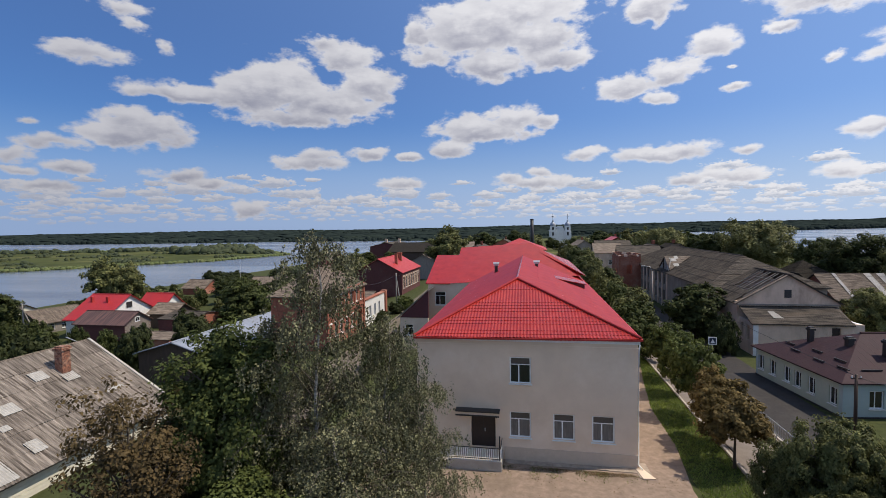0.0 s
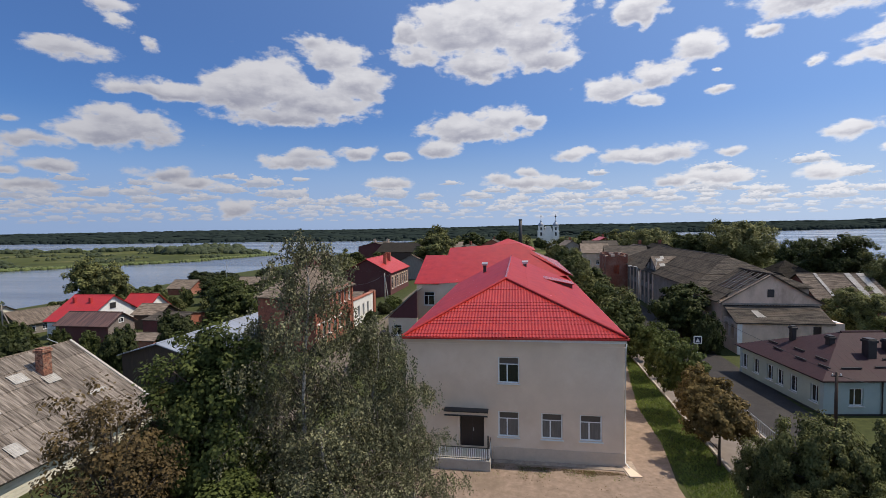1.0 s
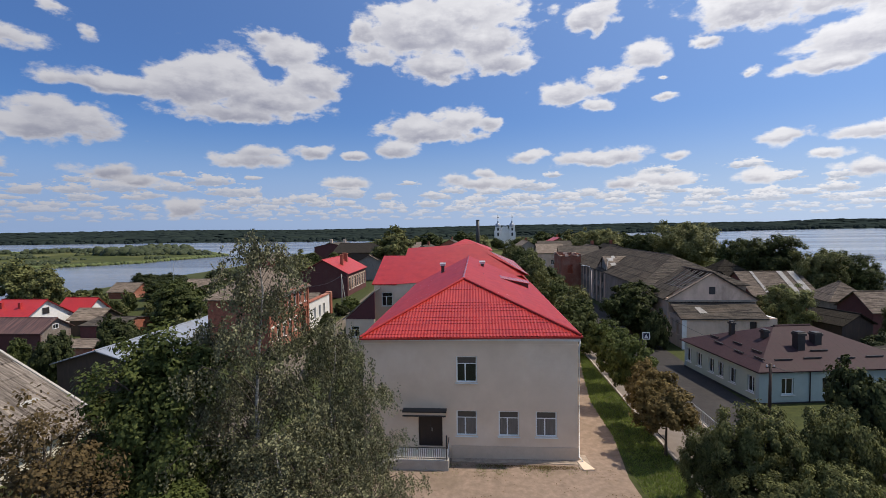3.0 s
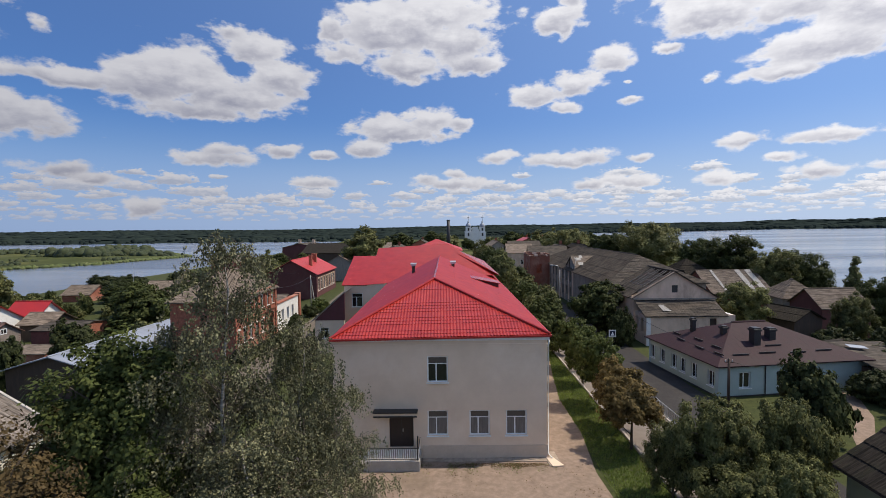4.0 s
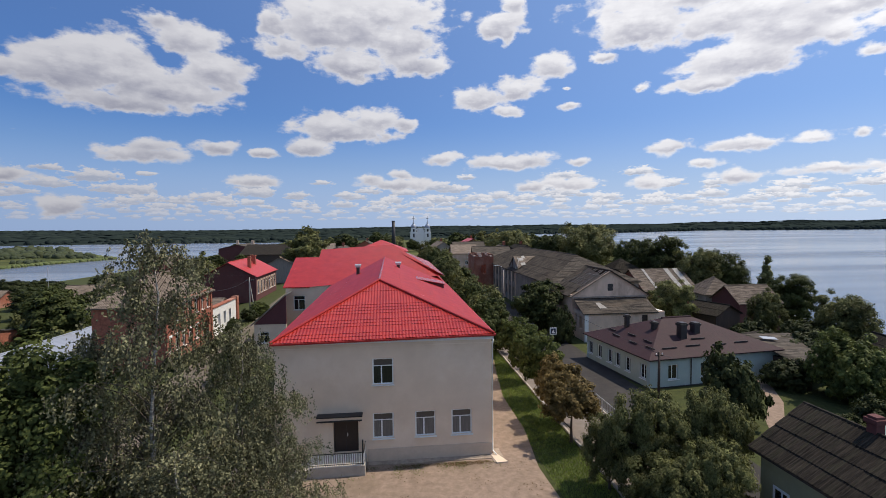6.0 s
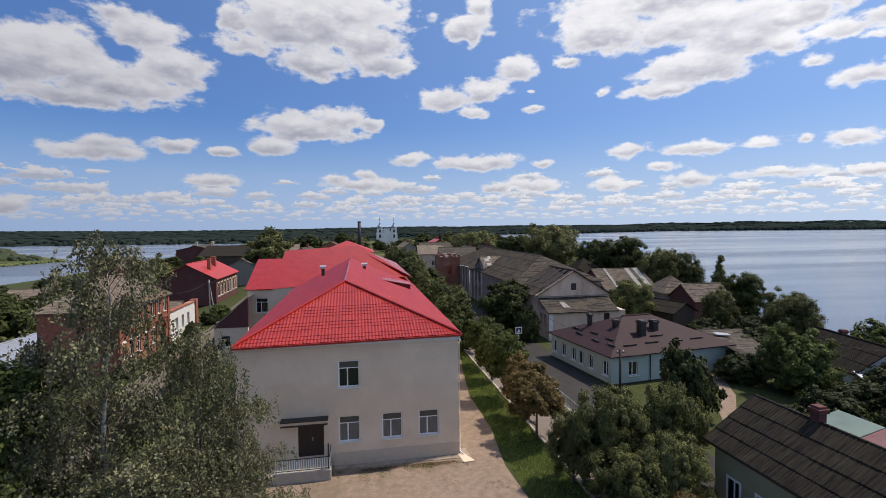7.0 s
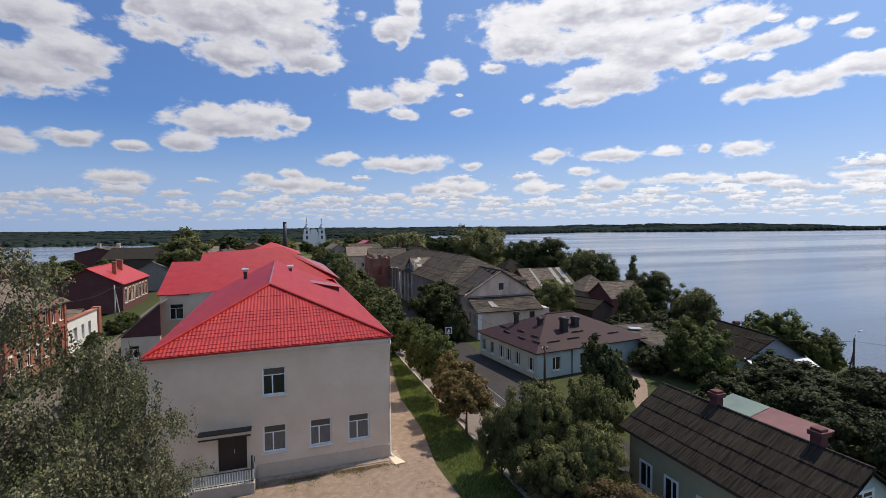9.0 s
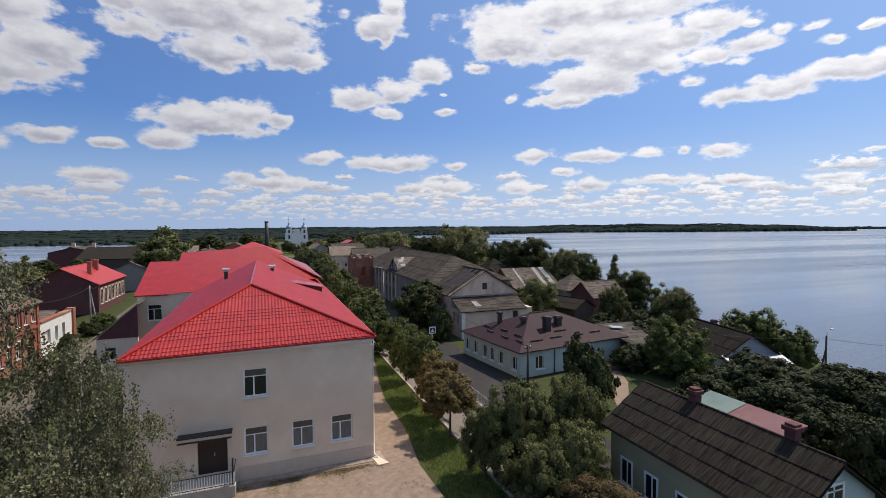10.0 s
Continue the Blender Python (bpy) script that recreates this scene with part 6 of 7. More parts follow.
def domes(seed, places, mat, name, label, category):
    """One mesh of many uneven tree crowns: each place is x, y, z, radius, height."""
    rng = np.random.default_rng(seed)
    ring = 7
    rows = ((1.0, 0.0), (1.12, 0.32), (0.86, 0.68), (0.42, 0.93))
    V, F = [], []
    a = np.arange(ring) * 2 * math.pi / ring
    base = 0
    faces = []
    for k in range(len(rows) - 1):
        for i in range(ring):
            j = (i + 1) % ring
            faces.append((k * ring + i, k * ring + j, (k + 1) * ring + j, (k + 1) * ring + i))
    top = [(len(rows) - 1) * ring + i for i in range(ring)]
    for x, y, z, r, h in places:
        jit = 1 + 0.28 * rng.normal(size=(len(rows), ring)).clip(-1.6, 1.6)
        off = rng.random() * 6.28
        for k, (q, hz_) in enumerate(rows):
            for i in range(ring):
                V.append((x + r * q * jit[k, i] * math.cos(a[i] + off), y + r * q * jit[k, i] * math.sin(a[i] + off), z + h * hz_ * (0.85 + 0.15 * jit[k, i])))
        F += [tuple(base + c for c in f) for f in faces] + [tuple(base + c for c in top)]
        base += ring * len(rows)
    ob = new(name, mesh_of(name, V, F, mat))
    ob.data.polygons.foreach_set("use_smooth", [True] * len(ob.data.polygons))
    return tagged(ob, label, category, kind="stuff")


rng = np.random.default_rng(11)


def scatter(n, poly, x0, x1, y0, y1, keep):
    x, y = rng.uniform(x0, x1, n), rng.uniform(y0, y1, n)
    s = side_of(x, y, poly)
    k = keep(s, x, y)
    return x[k], y[k]


x, y = scatter(52000, NORTH, -2600, 4600, 640, 2700, lambda s, x, y: (s > 4) & (s < 70) & (np.abs(np.arctan2(x, y)) < 1.3))
z = level(x, y)
r = rng.uniform(3.2, 6, len(x)) * np.clip(np.hypot(x, y) / 1300, 0.7, 1.6)
domes(1, zip(x, y, z - 1, r, r * rng.uniform(1.1, 1.7, len(x))), FOREST, "shore_forest", "dark mixed forest along the far lake shore", "forest")
x, y = scatter(11000, NORTH, -3400, 4600, 760, 4300, lambda s, x, y: (s > 70) & (np.abs(np.arctan2(x, y)) < 1.1))
z = level(x, y)
r = rng.uniform(9, 20, len(x))
domes(2, zip(x, y, z - 2, r, r * rng.uniform(0.22, 0.36, len(x))), FOREST, "hill_forest", "dark forest on the low hills behind the lakes", "forest")
def back_gap(x, y):
    """How far a place lies inside the island's far shore."""
    return np.interp(x, [-800, -520, -300, -230], [330, 385, 440, 380]) - y


x, y = scatter(26000, ISLAND, -800, -180, 100, 450, lambda s, x, y: (s > 4) & (((back_gap(x, y) < 34) & (noise_at(2.2 * x, 2.2 * y) > -0.15)) | (np.hypot(x + 278, (y - 388) * 0.8) < 36) | (noise_at(1.6 * x, 1.6 * y) > 0.62) | (np.hypot(x + 262, y - 262) < 15)))
z = level(x, y)
r = rng.uniform(0.8, 2.0, len(x)) * np.where(np.hypot(x + 278, (y - 388) * 0.8) < 36, 2.1, np.where(back_gap(x, y) < 34, 1.35, 0.8))
domes(3, zip(x, y, z - 0.3, r, r * rng.uniform(1.0, 1.9, len(x))), ISLAND_LEAF, "island_bushes", "scattered green bushes on the low island", "bushes")
x, y = scatter(60000, ISLAND, -800, -180, 100, 450, lambda s, x, y: (s > -3) & (s < 3.5))
z = np.full(len(x), WATER - 0.2)
domes(4, zip(x[:2600], y[:2600], z, rng.uniform(0.8, 1.8, 2600), rng.uniform(1.2, 2.0, 2600)), REED, "reeds", "green reed belt round the island shore", "reeds")

# ---- trees ----


def off_stage(ob):
    """Takes a pattern tree away once its copies stand."""
    for o in [*ob.children_recursive, ob]:
        bpy.data.objects.remove(o)


def blobs(seed, n, r, z0, z1, size=0.55):
    """n overlapping lobes that fill an uneven crown of radius r between two heights."""
    g = np.random.default_rng(seed)
    out = [(0, 0, (z0 + z1) / 2, r * 0.62, r * 0.62, (z1 - z0) * 0.42)]
    for k in range(n):
        a = 2.4 * k + g.random()
        q = (k + 0.5) / n
        z = z0 + (z1 - z0) * (0.18 + 0.66 * q)
        w = r * (0.62 if q < 0.6 else 0.62 - 0.5 * (q - 0.6))
        s = r * size * g.uniform(0.75, 1.15)
        out.append((w * math.cos(a), w * math.sin(a), z, s, s, s * 0.85))
    return out


T_ROUND = tree(21, 7, blobs(21, 11, 2.9, 1.2, 7), 250, 62, 0.22, LEAF_MAPLE, BARK, 0.6, label="broad green deciduous tree with a rounded crown")
T_DARK = tree(22, 7, blobs(22, 12, 2.9, 0.5, 7), 250, 84, 0.22, LEAF_DARK, BARK, 0.6, label="dense dark green broadleaf tree")
T_WILLOW = tree(23, 7, blobs(23, 13, 3.0, 0.6, 7, 0.5), 240, 130, 0.125, LEAF_WILLOW, BARK, 0.55, droop=0.5, label="large pale green willow with feathery crown")
T_DOME = tree(45, 5, blobs(45, 16, 3.0, 0.0, 5.2, 0.40), 330, 90, 0.15, LEAF_SHADED, BARK, 0.5, label="rounded dense dark green tree in the gardens")
T_GREEN = tree(46, 5, blobs(46, 16, 3.0, 0.0, 5.2, 0.40), 330, 90, 0.15, LEAF_MID, BARK, 0.5, label="rounded leafy green tree in the gardens")
T_FAR = tree(27, 7, blobs(27, 10, 2.9, 0.3, 7), 200, 46, 0.25, LEAF_DARK, BARK, 0.6, label="distant dark green broadleaf tree", limbs=6)
T_FARG = tree(28, 7, blobs(28, 9, 2.9, 0.3, 7), 200, 46, 0.25, LEAF_WILLOW, BARK, 0.6, label="distant yellowish green tree", limbs=6)
T_BIG = tree(47, 7, blobs(47, 15, 2.9, 0.4, 7, 0.48), 300, 130, 0.125, LEAF_DARK, BARK, 0.5, label="large dense dark green tree by the lake")
T_BIGR = tree(48, 7, blobs(48, 14, 2.9, 0.8, 7, 0.48), 300, 120, 0.125, LEAF_MAPLE, BARK, 0.5, label="large broad green tree by the lake")
T_MINI = tree(49, 4, blobs(49, 9, 2.8, 0.0, 4), 120, 44, 0.32, LEAF_DARK, BARK, 0.55, trunk_r=0.08, label="dark green garden bush", name="shrub", limbs=6)
T_MINIG = tree(50, 4, blobs(50, 9, 2.8, 0.0, 4), 120, 40, 0.32, LEAF_MAPLE, BARK, 0.55, trunk_r=0.08, label="lighter green garden bush", name="shrub", limbs=6)
T_WARM = tree(24, 7, blobs(24, 8, 2.8, 2.6, 7), 230, 60, 0.20, LEAF_WARM, BARK, 0.5, label="street tree with yellowing brown-green leaves")
T_LIME = tree(29, 7, blobs(29, 9, 2.8, 2.3, 7), 220, 60, 0.20, LEAF_MID, BARK, 0.5, label="young green street tree on a bare trunk")
T_BUSH = tree(25, 4, blobs(25, 9, 2.8, 0.0, 4), 210, 80, 0.20, LEAF_SHADED, BARK, 0.55, trunk_r=0.08, label="dense dark green shrub", name="shrub")
T_SPIRE = tree(26, 7, [(0, 0, 1.4, 1.7, 1.7, 1.3), (0, 0, 3.0, 1.35, 1.35, 1.4), (0, 0, 4.6, 0.9, 0.9, 1.4), (0, 0, 6.1, 0.42, 0.42, 1.2)], 230, 50, 0.22, LEAF_MAPLE, BARK, 0.42, label="tall slender green tree with pointed crown")

STAND_R = [  # pattern, x, y, ground, height, radius
    (T_BUSH, 22.8, 28.7, 0, 5.2, 2.2), (T_LIME, 11.28, 34.8, 0, 5.8, 1.8), (T_LIME, 11.4, 39.4, 0, 5.4, 1.7), (T_LIME, 11.5, 43.5, 0, 5.2, 1.9),
    (T_DARK, 10.3, 48.9, 0, 6.4, 2.6), (T_ROUND, 10.3, 54.0, 0, 6.6, 2.6), (T_DARK, 10.4, 59.5, 0, 7.0, 2.8), (T_ROUND, 10.3, 65.5, 0, 7.3, 2.9), (T_DARK, 10.4, 72, 0, 7.8, 3.1),
    (T_ROUND, 10.2, 80, 0, 8.0, 3.2), (T_DARK, 10.2, 88, 0, 8.3, 3.2), (T_ROUND, 10.4, 97, 0, 8.8, 3.2), (T_DARK, 10.3, 106, 0, 9.1, 3.3), (T_ROUND, 10.3, 124, 0, 9.8, 3.5)]
STAND_S = [
    (T_DARK, 19.0, 59.0, 0, 7.0, 3.4), (T_BUSH, 19.3, 52.0, 0, 4.2, 1.6), (T_BIGR, 36.3, 57.5, 0, 7.0, 3.3), (T_BIG, 57.0, 96.4, -1.9, 14.0, 6.6), (T_BIG, 60, 115, -1.6, 12.4, 4.2),
    (T_BIGR, 59.6, 86.5, -2.9, 13.2, 4.6), (T_BIG, 66.7, 87.5, -4.6, 13.8, 5.2), (T_SPIRE, 70, 81, -4.7, 12.8, 4.0), (T_BIG, 65.5, 71.0, -4.6, 10.6, 4.2), (T_BIGR, 48.6, 56.2, -2.2, 7.8, 2.5)]
STAND_T = [
    (T_BIGR, 52.5, 49.2, -2.8, 9.0, 3.5), (T_DARK, 48.0, 50.5, -2.0, 4.4, 2.2), (T_WILLOW, 59.0, 137.7, -0.7, 17.0, 10.5), (T_WILLOW, 47.2, 184, -0.3, 14.4, 8.6), (T_BIG, 52.6, 151, 0, 11.6, 5.4),
    (T_GREEN, 34.6, 31.6, -0.2, 5.8, 3.1), (T_BUSH, 38.1, 40.5, -0.3, 3.6, 2.8), (T_GREEN, 59.9, 43.5, -4.2, 7.1, 4.4), (T_GREEN, 60.8, 38.4, -4.3, 5.4, 2.8), (T_DOME, 36.4, 24.0, 0, 3.7, 3.0), (T_DOME, 40.6, 21.0, -0.8, 4.5, 3.4), (T_DOME, 44.5, 24.4, -1.4, 3.8, 2.6)]
STAND_U = [
    (T_DOME, 32.6, 21.2, 0, 3.6, 2.6), (T_DOME, 37.0, 18.8, -0.2, 4.6, 3.1), (T_BUSH, 31.2, 25.6, 0, 2.6, 2.2), (T_BUSH, 28.6, 22.4, 0, 2.4, 2.0), (T_BUSH, 34.6, 27.6, 0, 2.4, 2.0), (T_BUSH, 27.6, 26.0, 0, 1.6, 1.5), (T_DOME, 42.0, 17.2, -0.8, 5.4, 3.4), (T_DOME, 29.4, 17.1, 0, 4.0, 2.4), (T_DOME, 35.0, 15.4, 0, 4.4, 2.8), (T_BUSH, 28.2, 13.9, 0, 4.6, 2.2), (T_BUSH, 31.8, 34.9, 0, 2.6, 2.0),
    (T_BUSH, 36.0, 43.4, 0, 3.6, 2.5), (T_BUSH, 40.5, 28.0, -0.7, 3.2, 2.8), (T_BUSH, 45.5, 47.0, -1.5, 4.2, 2.8), (T_BUSH, 44.0, 53.5, -1.3, 3.0, 2.2), (T_BUSH, 41.5, 23.0, -0.9, 3.4, 2.6)]
STAND_L = [
    (T_ROUND, -96.6, 93.9, -4.6, 12.4, 5.4), (T_ROUND, -91.5, 92.5, -4.6, 11.2, 4.4), (T_BUSH, -64, 99, -4, 4.6, 4.0), (T_DARK, -72, 103, -4, 6.0, 4.4), (T_DARK, -82, 117, -4.5, 5.6, 5.0),
    (T_BUSH, -60, 92, -4, 4.2, 3.6), (T_BUSH, -57.0, 79.0, -4, 3.6, 3.0), (T_DARK, -52.0, 84.0, -4, 5.0, 3.4), (T_BUSH, -49.5, 77.0, -3.8, 3.4, 3.0), (T_BUSH, -55.0, 73.0, -4, 3.0, 2.4),
    (T_BUSH, -46.5, 69.0, -3.5, 3.4, 2.6), (T_BUSH, -57, 86, -4, 4.0, 3.4), (T_DARK, -62, 110, -4, 5.4, 4.6)]
STAND_M = [
    (T_BUSH, -94, 140, -4.4, 4.4, 6.0), (T_BUSH, -106, 146, -4.6, 4.4, 6.0), (T_BUSH, -84, 150, -4, 4.6, 6.0), (T_DARK, -89.9, 64.0, -4.5, 8.4, 4.3), (T_BUSH, -89.9, 79.0, -4.5, 4.6, 2.5),
    (T_DARK, -50.2, 76.5, -3.8, 9.6, 4.5), (T_BUSH, -47.5, 59.6, -3.4, 5.6, 3.2), (T_BUSH, -49, 39.2, -3.6, 7.0, 3.2), (T_BUSH, -46.0, 33.4, -2.8, 5.4, 2.2), (T_BUSH, -46.6, 47.4, -2.9, 5.4, 2.4),
    (T_BUSH, -54, 39.8, -4, 7.0, 2.6), (T_ROUND, -23.8, 133, 0, 13.8, 6.8), (T_SPIRE, -53.4, 140, -4, 11.8, 5.0), (T_ROUND, -48.5, 128, -3.8, 10.2, 6.2)]
STAND_V = [
    (T_BUSH, -21.2, 47.0, 0, 1.6, 1.1), (T_BUSH, -21.0, 63.5, 0, 1.2, 1.0), (T_BUSH, -21.2, 66.0, 0, 1.5, 1.1), (T_BUSH, -20.9, 71.5, 0, 1.9, 1.4), (T_GREEN, -20.4, 75.0, 0, 2.4, 1.7), (T_BUSH, -16.0, 52.0, 0, 1.5, 1.1),
    (T_GREEN, -15.6, 57.5, 0, 1.8, 1.3), (T_BUSH, -15.4, 47.0, 0, 2.1, 1.4), (T_GREEN, -14.6, 43.0, 0, 2.8, 1.6), (T_BUSH, -15.9, 64.0, 0, 2.0, 1.6), (T_BUSH, -16.2, 72.0, 0, 2.4, 1.9), (T_BUSH, -17.0, 82.0, 0, 2.0, 1.8)]
STAND_F = [
    (T_FAR, -24, 259, -1.2, 12, 10), (T_FARG, 44.2, 207, -0.5, 13, 8.4), (T_FAR, 60.5, 205, -0.5, 11, 6.6), (T_FAR, 38.5, 277, -1.4, 12, 8), (T_FAR, -6, 280, -1.4, 12.8, 9), (T_DARK, 53, 158, 0, 11, 4.4),
    (T_FAR, 44, 300, -1.6, 9.6, 7), (T_FARG, 2, 306, -1.7, 11, 7), (T_FAR, 78, 190, -2.0, 12, 6), (T_FAR, 90, 160, -3.6, 12, 5.4), (T_FAR, 14, 300, -1.7, 8.2, 5), (T_FAR, 26, 296, -1.6, 7.8, 5), (T_FARG, 33, 310, -1.7, 9, 5)]
turn = 0
for stand, group in ((STAND_R, "trees along the street"), (STAND_S, ""), (STAND_T, ""), (STAND_U, ""), (STAND_L, ""), (STAND_M, ""), (STAND_V, "shrubs along the lane"), (STAND_F, "trees in the far town")):
    for pat, x, y, z, h, r in stand:
        turn += 67
        ob = plant(pat, x, y, z - 0.1, turn, r / 3.35, h / (4.5 if pat is T_BUSH else 5.5 if pat in (T_DOME, T_GREEN) else 7.45))
        if group:
            ob["group"] = group
# woods on the spit behind the town, along both shores
g = np.random.default_rng(8)
for k in range(64):
    y = g.uniform(140, 620)
    x = g.uniform(-118, 92 + 0.28 * (y - 140))
    if abs(x - 16) < 22 and y < 345:
        continue
    z = float(level(np.array(x), np.array(y)))
    if z < -5.4:
        continue
    s = g.uniform(2.6, 5.2)
    plant((T_FAR, T_FAR, T_FARG)[k % 3], x, y, z - 0.1, 50 * k, s / 3.35 * 1.1, g.uniform(5.5, 9.0) / 7.45)["group"] = "trees in the far town"

# gardens between the lakeside houses
g = np.random.default_rng(14)
spots = 0
while spots < 84:
    x, y = g.uniform(-112, -44), g.uniform(56, 132)
    if any(abs(x - a) < 7.5 and abs(y - b) < 7.5 for a, b in ((-76, 72), (-69, 66), (-88, 73), (-70, 81), (-64, 77), (-54, 66), (-94, 121), (-73, 122), (-104, 77), (-51, 60))):
        continue
    z = float(level(np.array(x), np.array(y)))
    plant((T_MINI, T_MINI, T_MINIG)[spots % 3], x, y, z - 0.1, 40 * spots, g.uniform(1.4, 2.6) / 3.35, g.uniform(2.0, 4.2) / 4.5)["group"] = "garden bushes by the lake"
    spots += 1

# street trees with turning leaves
for x, y, h, r, t in ((10.95, 27.7, 4.3, 1.9, 10), (11.2, 30.6, 4.6, 1.8, 200)):
    plant(T_WARM, x, y, 0, t, r / 3.3, h / 7.45)["group"] = "trees along the street"

# near trees
MAPLE = tree(31, 6, blobs(31, 14, 3.1, 0.5, 5.8, 0.46), 250, 170, 0.105, LEAF_MAPLE, BARK, 0.5, label="wide green maple beside the pavement")
plant(MAPLE, 12.4, 21.2, 0, 30, 0.62, 0.92)
plant(MAPLE, 14.9, 20.4, 0, 160, 0.52, 0.98, "lower green maple beside the pavement")
plant(MAPLE, 11.7, 18.4, 0, 250, 0.55, 0.62, "lower green maple beside the pavement")
plant(MAPLE, 16.6, 22.4, 0, 310, 0.40, 0.72, "slender green maple beside the street")
plant(MAPLE, 13.6, 18.0, 0, 20, 0.50, 0.74, "lower green maple beside the pavement")
plant(MAPLE, 10.9, 22.4, 0, 120, 0.42, 0.66, "slender green maple beside the street")
BROWNB = tree(32, 4, blobs(32, 8, 1.6, 0.2, 3.8), 150, 130, 0.075, LEAF_BROWN, BARK, 0.42, trunk_r=0.07, label="reddish brown autumn shrub")
plant(BROWNB, 13.2, 15.6, 0, 0, 0.9, 0.78)
plant(MAPLE, 17.6, 23.2, 0, 80, 0.5, 0.6, "green bush beside the cottage")


def birch(seed, height, reach, branches, label):
    """A weeping birch at the origin: a pale stem, arching branches, hanging twigs and a leaf every few centimetres along them."""
    g = np.random.default_rng(seed)
    ob = thing("birch_tree", 0, 0, 0, 0, label, "tree")
    stem = [Vector((0.25 * math.sin(1.1 * k + seed) * k / 7, 0.22 * math.cos(1.7 * k + seed) * k / 7, height * 0.97 * k / 7)) for k in range(8)]
    bm = tube(bmesh.new(), stem, [0.15 * (1 - 0.92 * k / 7) for k in range(8)], 8)
    wood = bmesh.new()
    starts, drops, sways = [], [], []
    for k in range(branches):
        q = 0.22 + 0.77 * (k + 0.5) / branches
        a = 2.4 * k + g.normal() * 0.5
        out = reach * (0.10 + 0.95 * max(0.0, 1 - ((q - 0.45) / 0.57) ** 2)) * g.uniform(0.35, 1.2)
        j = min(int(q * 7), 6)
        st = stem[j].lerp(stem[j + 1], q * 7 - j)
        side = Vector((math.cos(a), math.sin(a), 0))
        rise = out * g.uniform(0.45, 0.95)
        path = [st, st + side * out * 0.35 + Vector((0, 0, rise * 0.6)), st + side * out * 0.72 + Vector((0, 0, rise * 0.85)), st + side * out + Vector((0, 0, rise * g.uniform(0.35, 0.75)))]
        tube(wood, path, [0.030 * (1.2 - q), 0.020 * (1.2 - q), 0.012, 0.006], 5, cap=False)
        for _ in range(int(3 + 22 * out / reach)):
            w = g.uniform(0.12, 1.0) ** 0.6 * 3
            i = min(int(w), 2)
            p = path[i].lerp(path[i + 1], w - i)
            spread = 0.13 + 0.045 * out
            starts.append((p.x + g.normal() * spread, p.y + g.normal() * spread, p.z + g.normal() * 0.14))
            drops.append(g.uniform(0.25, 0.75) + 0.8 * (1 - q) * g.random())
            sways.append((side.x * 0.25 + g.normal() * 0.22, side.y * 0.25 + g.normal() * 0.22))
    starts, drops, sways = np.array(starts), np.array(drops), np.array(sways)
    n = len(starts)
    ends = starts + np.stack([sways[:, 0] * drops, sways[:, 1] * drops, -drops], 1)
    wide = np.stack([np.full(n, 0.005), np.zeros(n), np.zeros(n)], 1)
    tv = np.stack([starts - wide, starts + wide, ends], 1).reshape(-1, 3)
    twig = tagged(new("twig_growth", quick_mesh("twig_growth", tv, np.arange(3 * n).reshape(-1, 3), BARK)), kind="stuff")
    twig.parent = ob
    tagged(part("limb_growth", wood, BARK, ob, smooth=True), kind="stuff")
    per = 22
    which = np.repeat(np.arange(n), per)
    m = len(which)
    t = g.random(m)
    p = starts[which] + (ends - starts)[which] * t[:, None]
    p[:, :2] += (sways[which] * (t * (1 - t) * -0.6 * drops[which])[:, None])
    p += g.normal(size=(m, 3)) * 0.055
    d = g.normal(size=(m, 3)) * 0.6 + np.array([0, 0, -0.8])
    d /= np.linalg.norm(d, axis=1, keepdims=True)
    nrm = g.normal(size=(m, 3)) + np.array([0, 0, 0.35])
    nrm -= d * (nrm * d).sum(1, keepdims=True)
    nrm /= np.linalg.norm(nrm, axis=1, keepdims=True)
    b = np.cross(nrm, d)
    sz = (0.041 * (0.7 + 0.7 * g.random(m)))[:, None]
    v = np.stack([p - d * sz, p + b * sz * 0.72, p + d * sz * 1.1, p - b * sz * 0.72], 1).reshape(-1, 3)
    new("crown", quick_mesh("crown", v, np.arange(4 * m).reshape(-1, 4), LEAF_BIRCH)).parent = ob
    part("trunk", bm, BIRCH_BARK, ob, "white birch stem", smooth=True)
    return ob


BIRCH = birch(33, 13.0, 2.7, 84, "tall weeping birch with small grey-green leaves")
BIRCH_B = birch(36, 10.0, 2.6, 80, "weeping birch with thin drooping twigs")
plant(BIRCH, -7.6, 15.6, 0, 0, 1.0, 1.045)
plant(BIRCH_B, -5.5, 17.2, 0, 120, 0.90, 1.02)
plant(BIRCH_B, -4.1, 17.2, 0, 40, 0.68, 0.66, "low weeping birch near the porch")
plant(BIRCH, -9.5, 16.6, -0.3, 230, 0.95, 0.80)
plant(BIRCH_B, -6.1, 13.9, 0, 300, 1.0, 0.74)
NEARM = tree(34, 10, blobs(34, 15, 2.3, 1.5, 10.2, 0.46), 420, 150, 0.092, LEAF_MID, BARK, 0.46, label="green maple beside the birches")
plant(NEARM, -10.9, 15.2, -0.5, 0, 0.95, 1.12)
plant(NEARM, -8.6, 12.2, -0.3, 130, 0.95, 0.66, "lower green maple under the birches")
RUST = tree(35, 9, blobs(35, 13, 2.5, 1.0, 9.3, 0.46), 190, 62, 0.085, LEAF_BROWN, BARK, 0.42, limbs=34, label="sparse chestnut tree with rusty brown leaves")
plant(RUST, -12.6, 12.4, -0.8, 0, 0.85, 1.13)
plant(RUST, -11.2, 11.6, -0.6, 100, 0.8, 0.94)
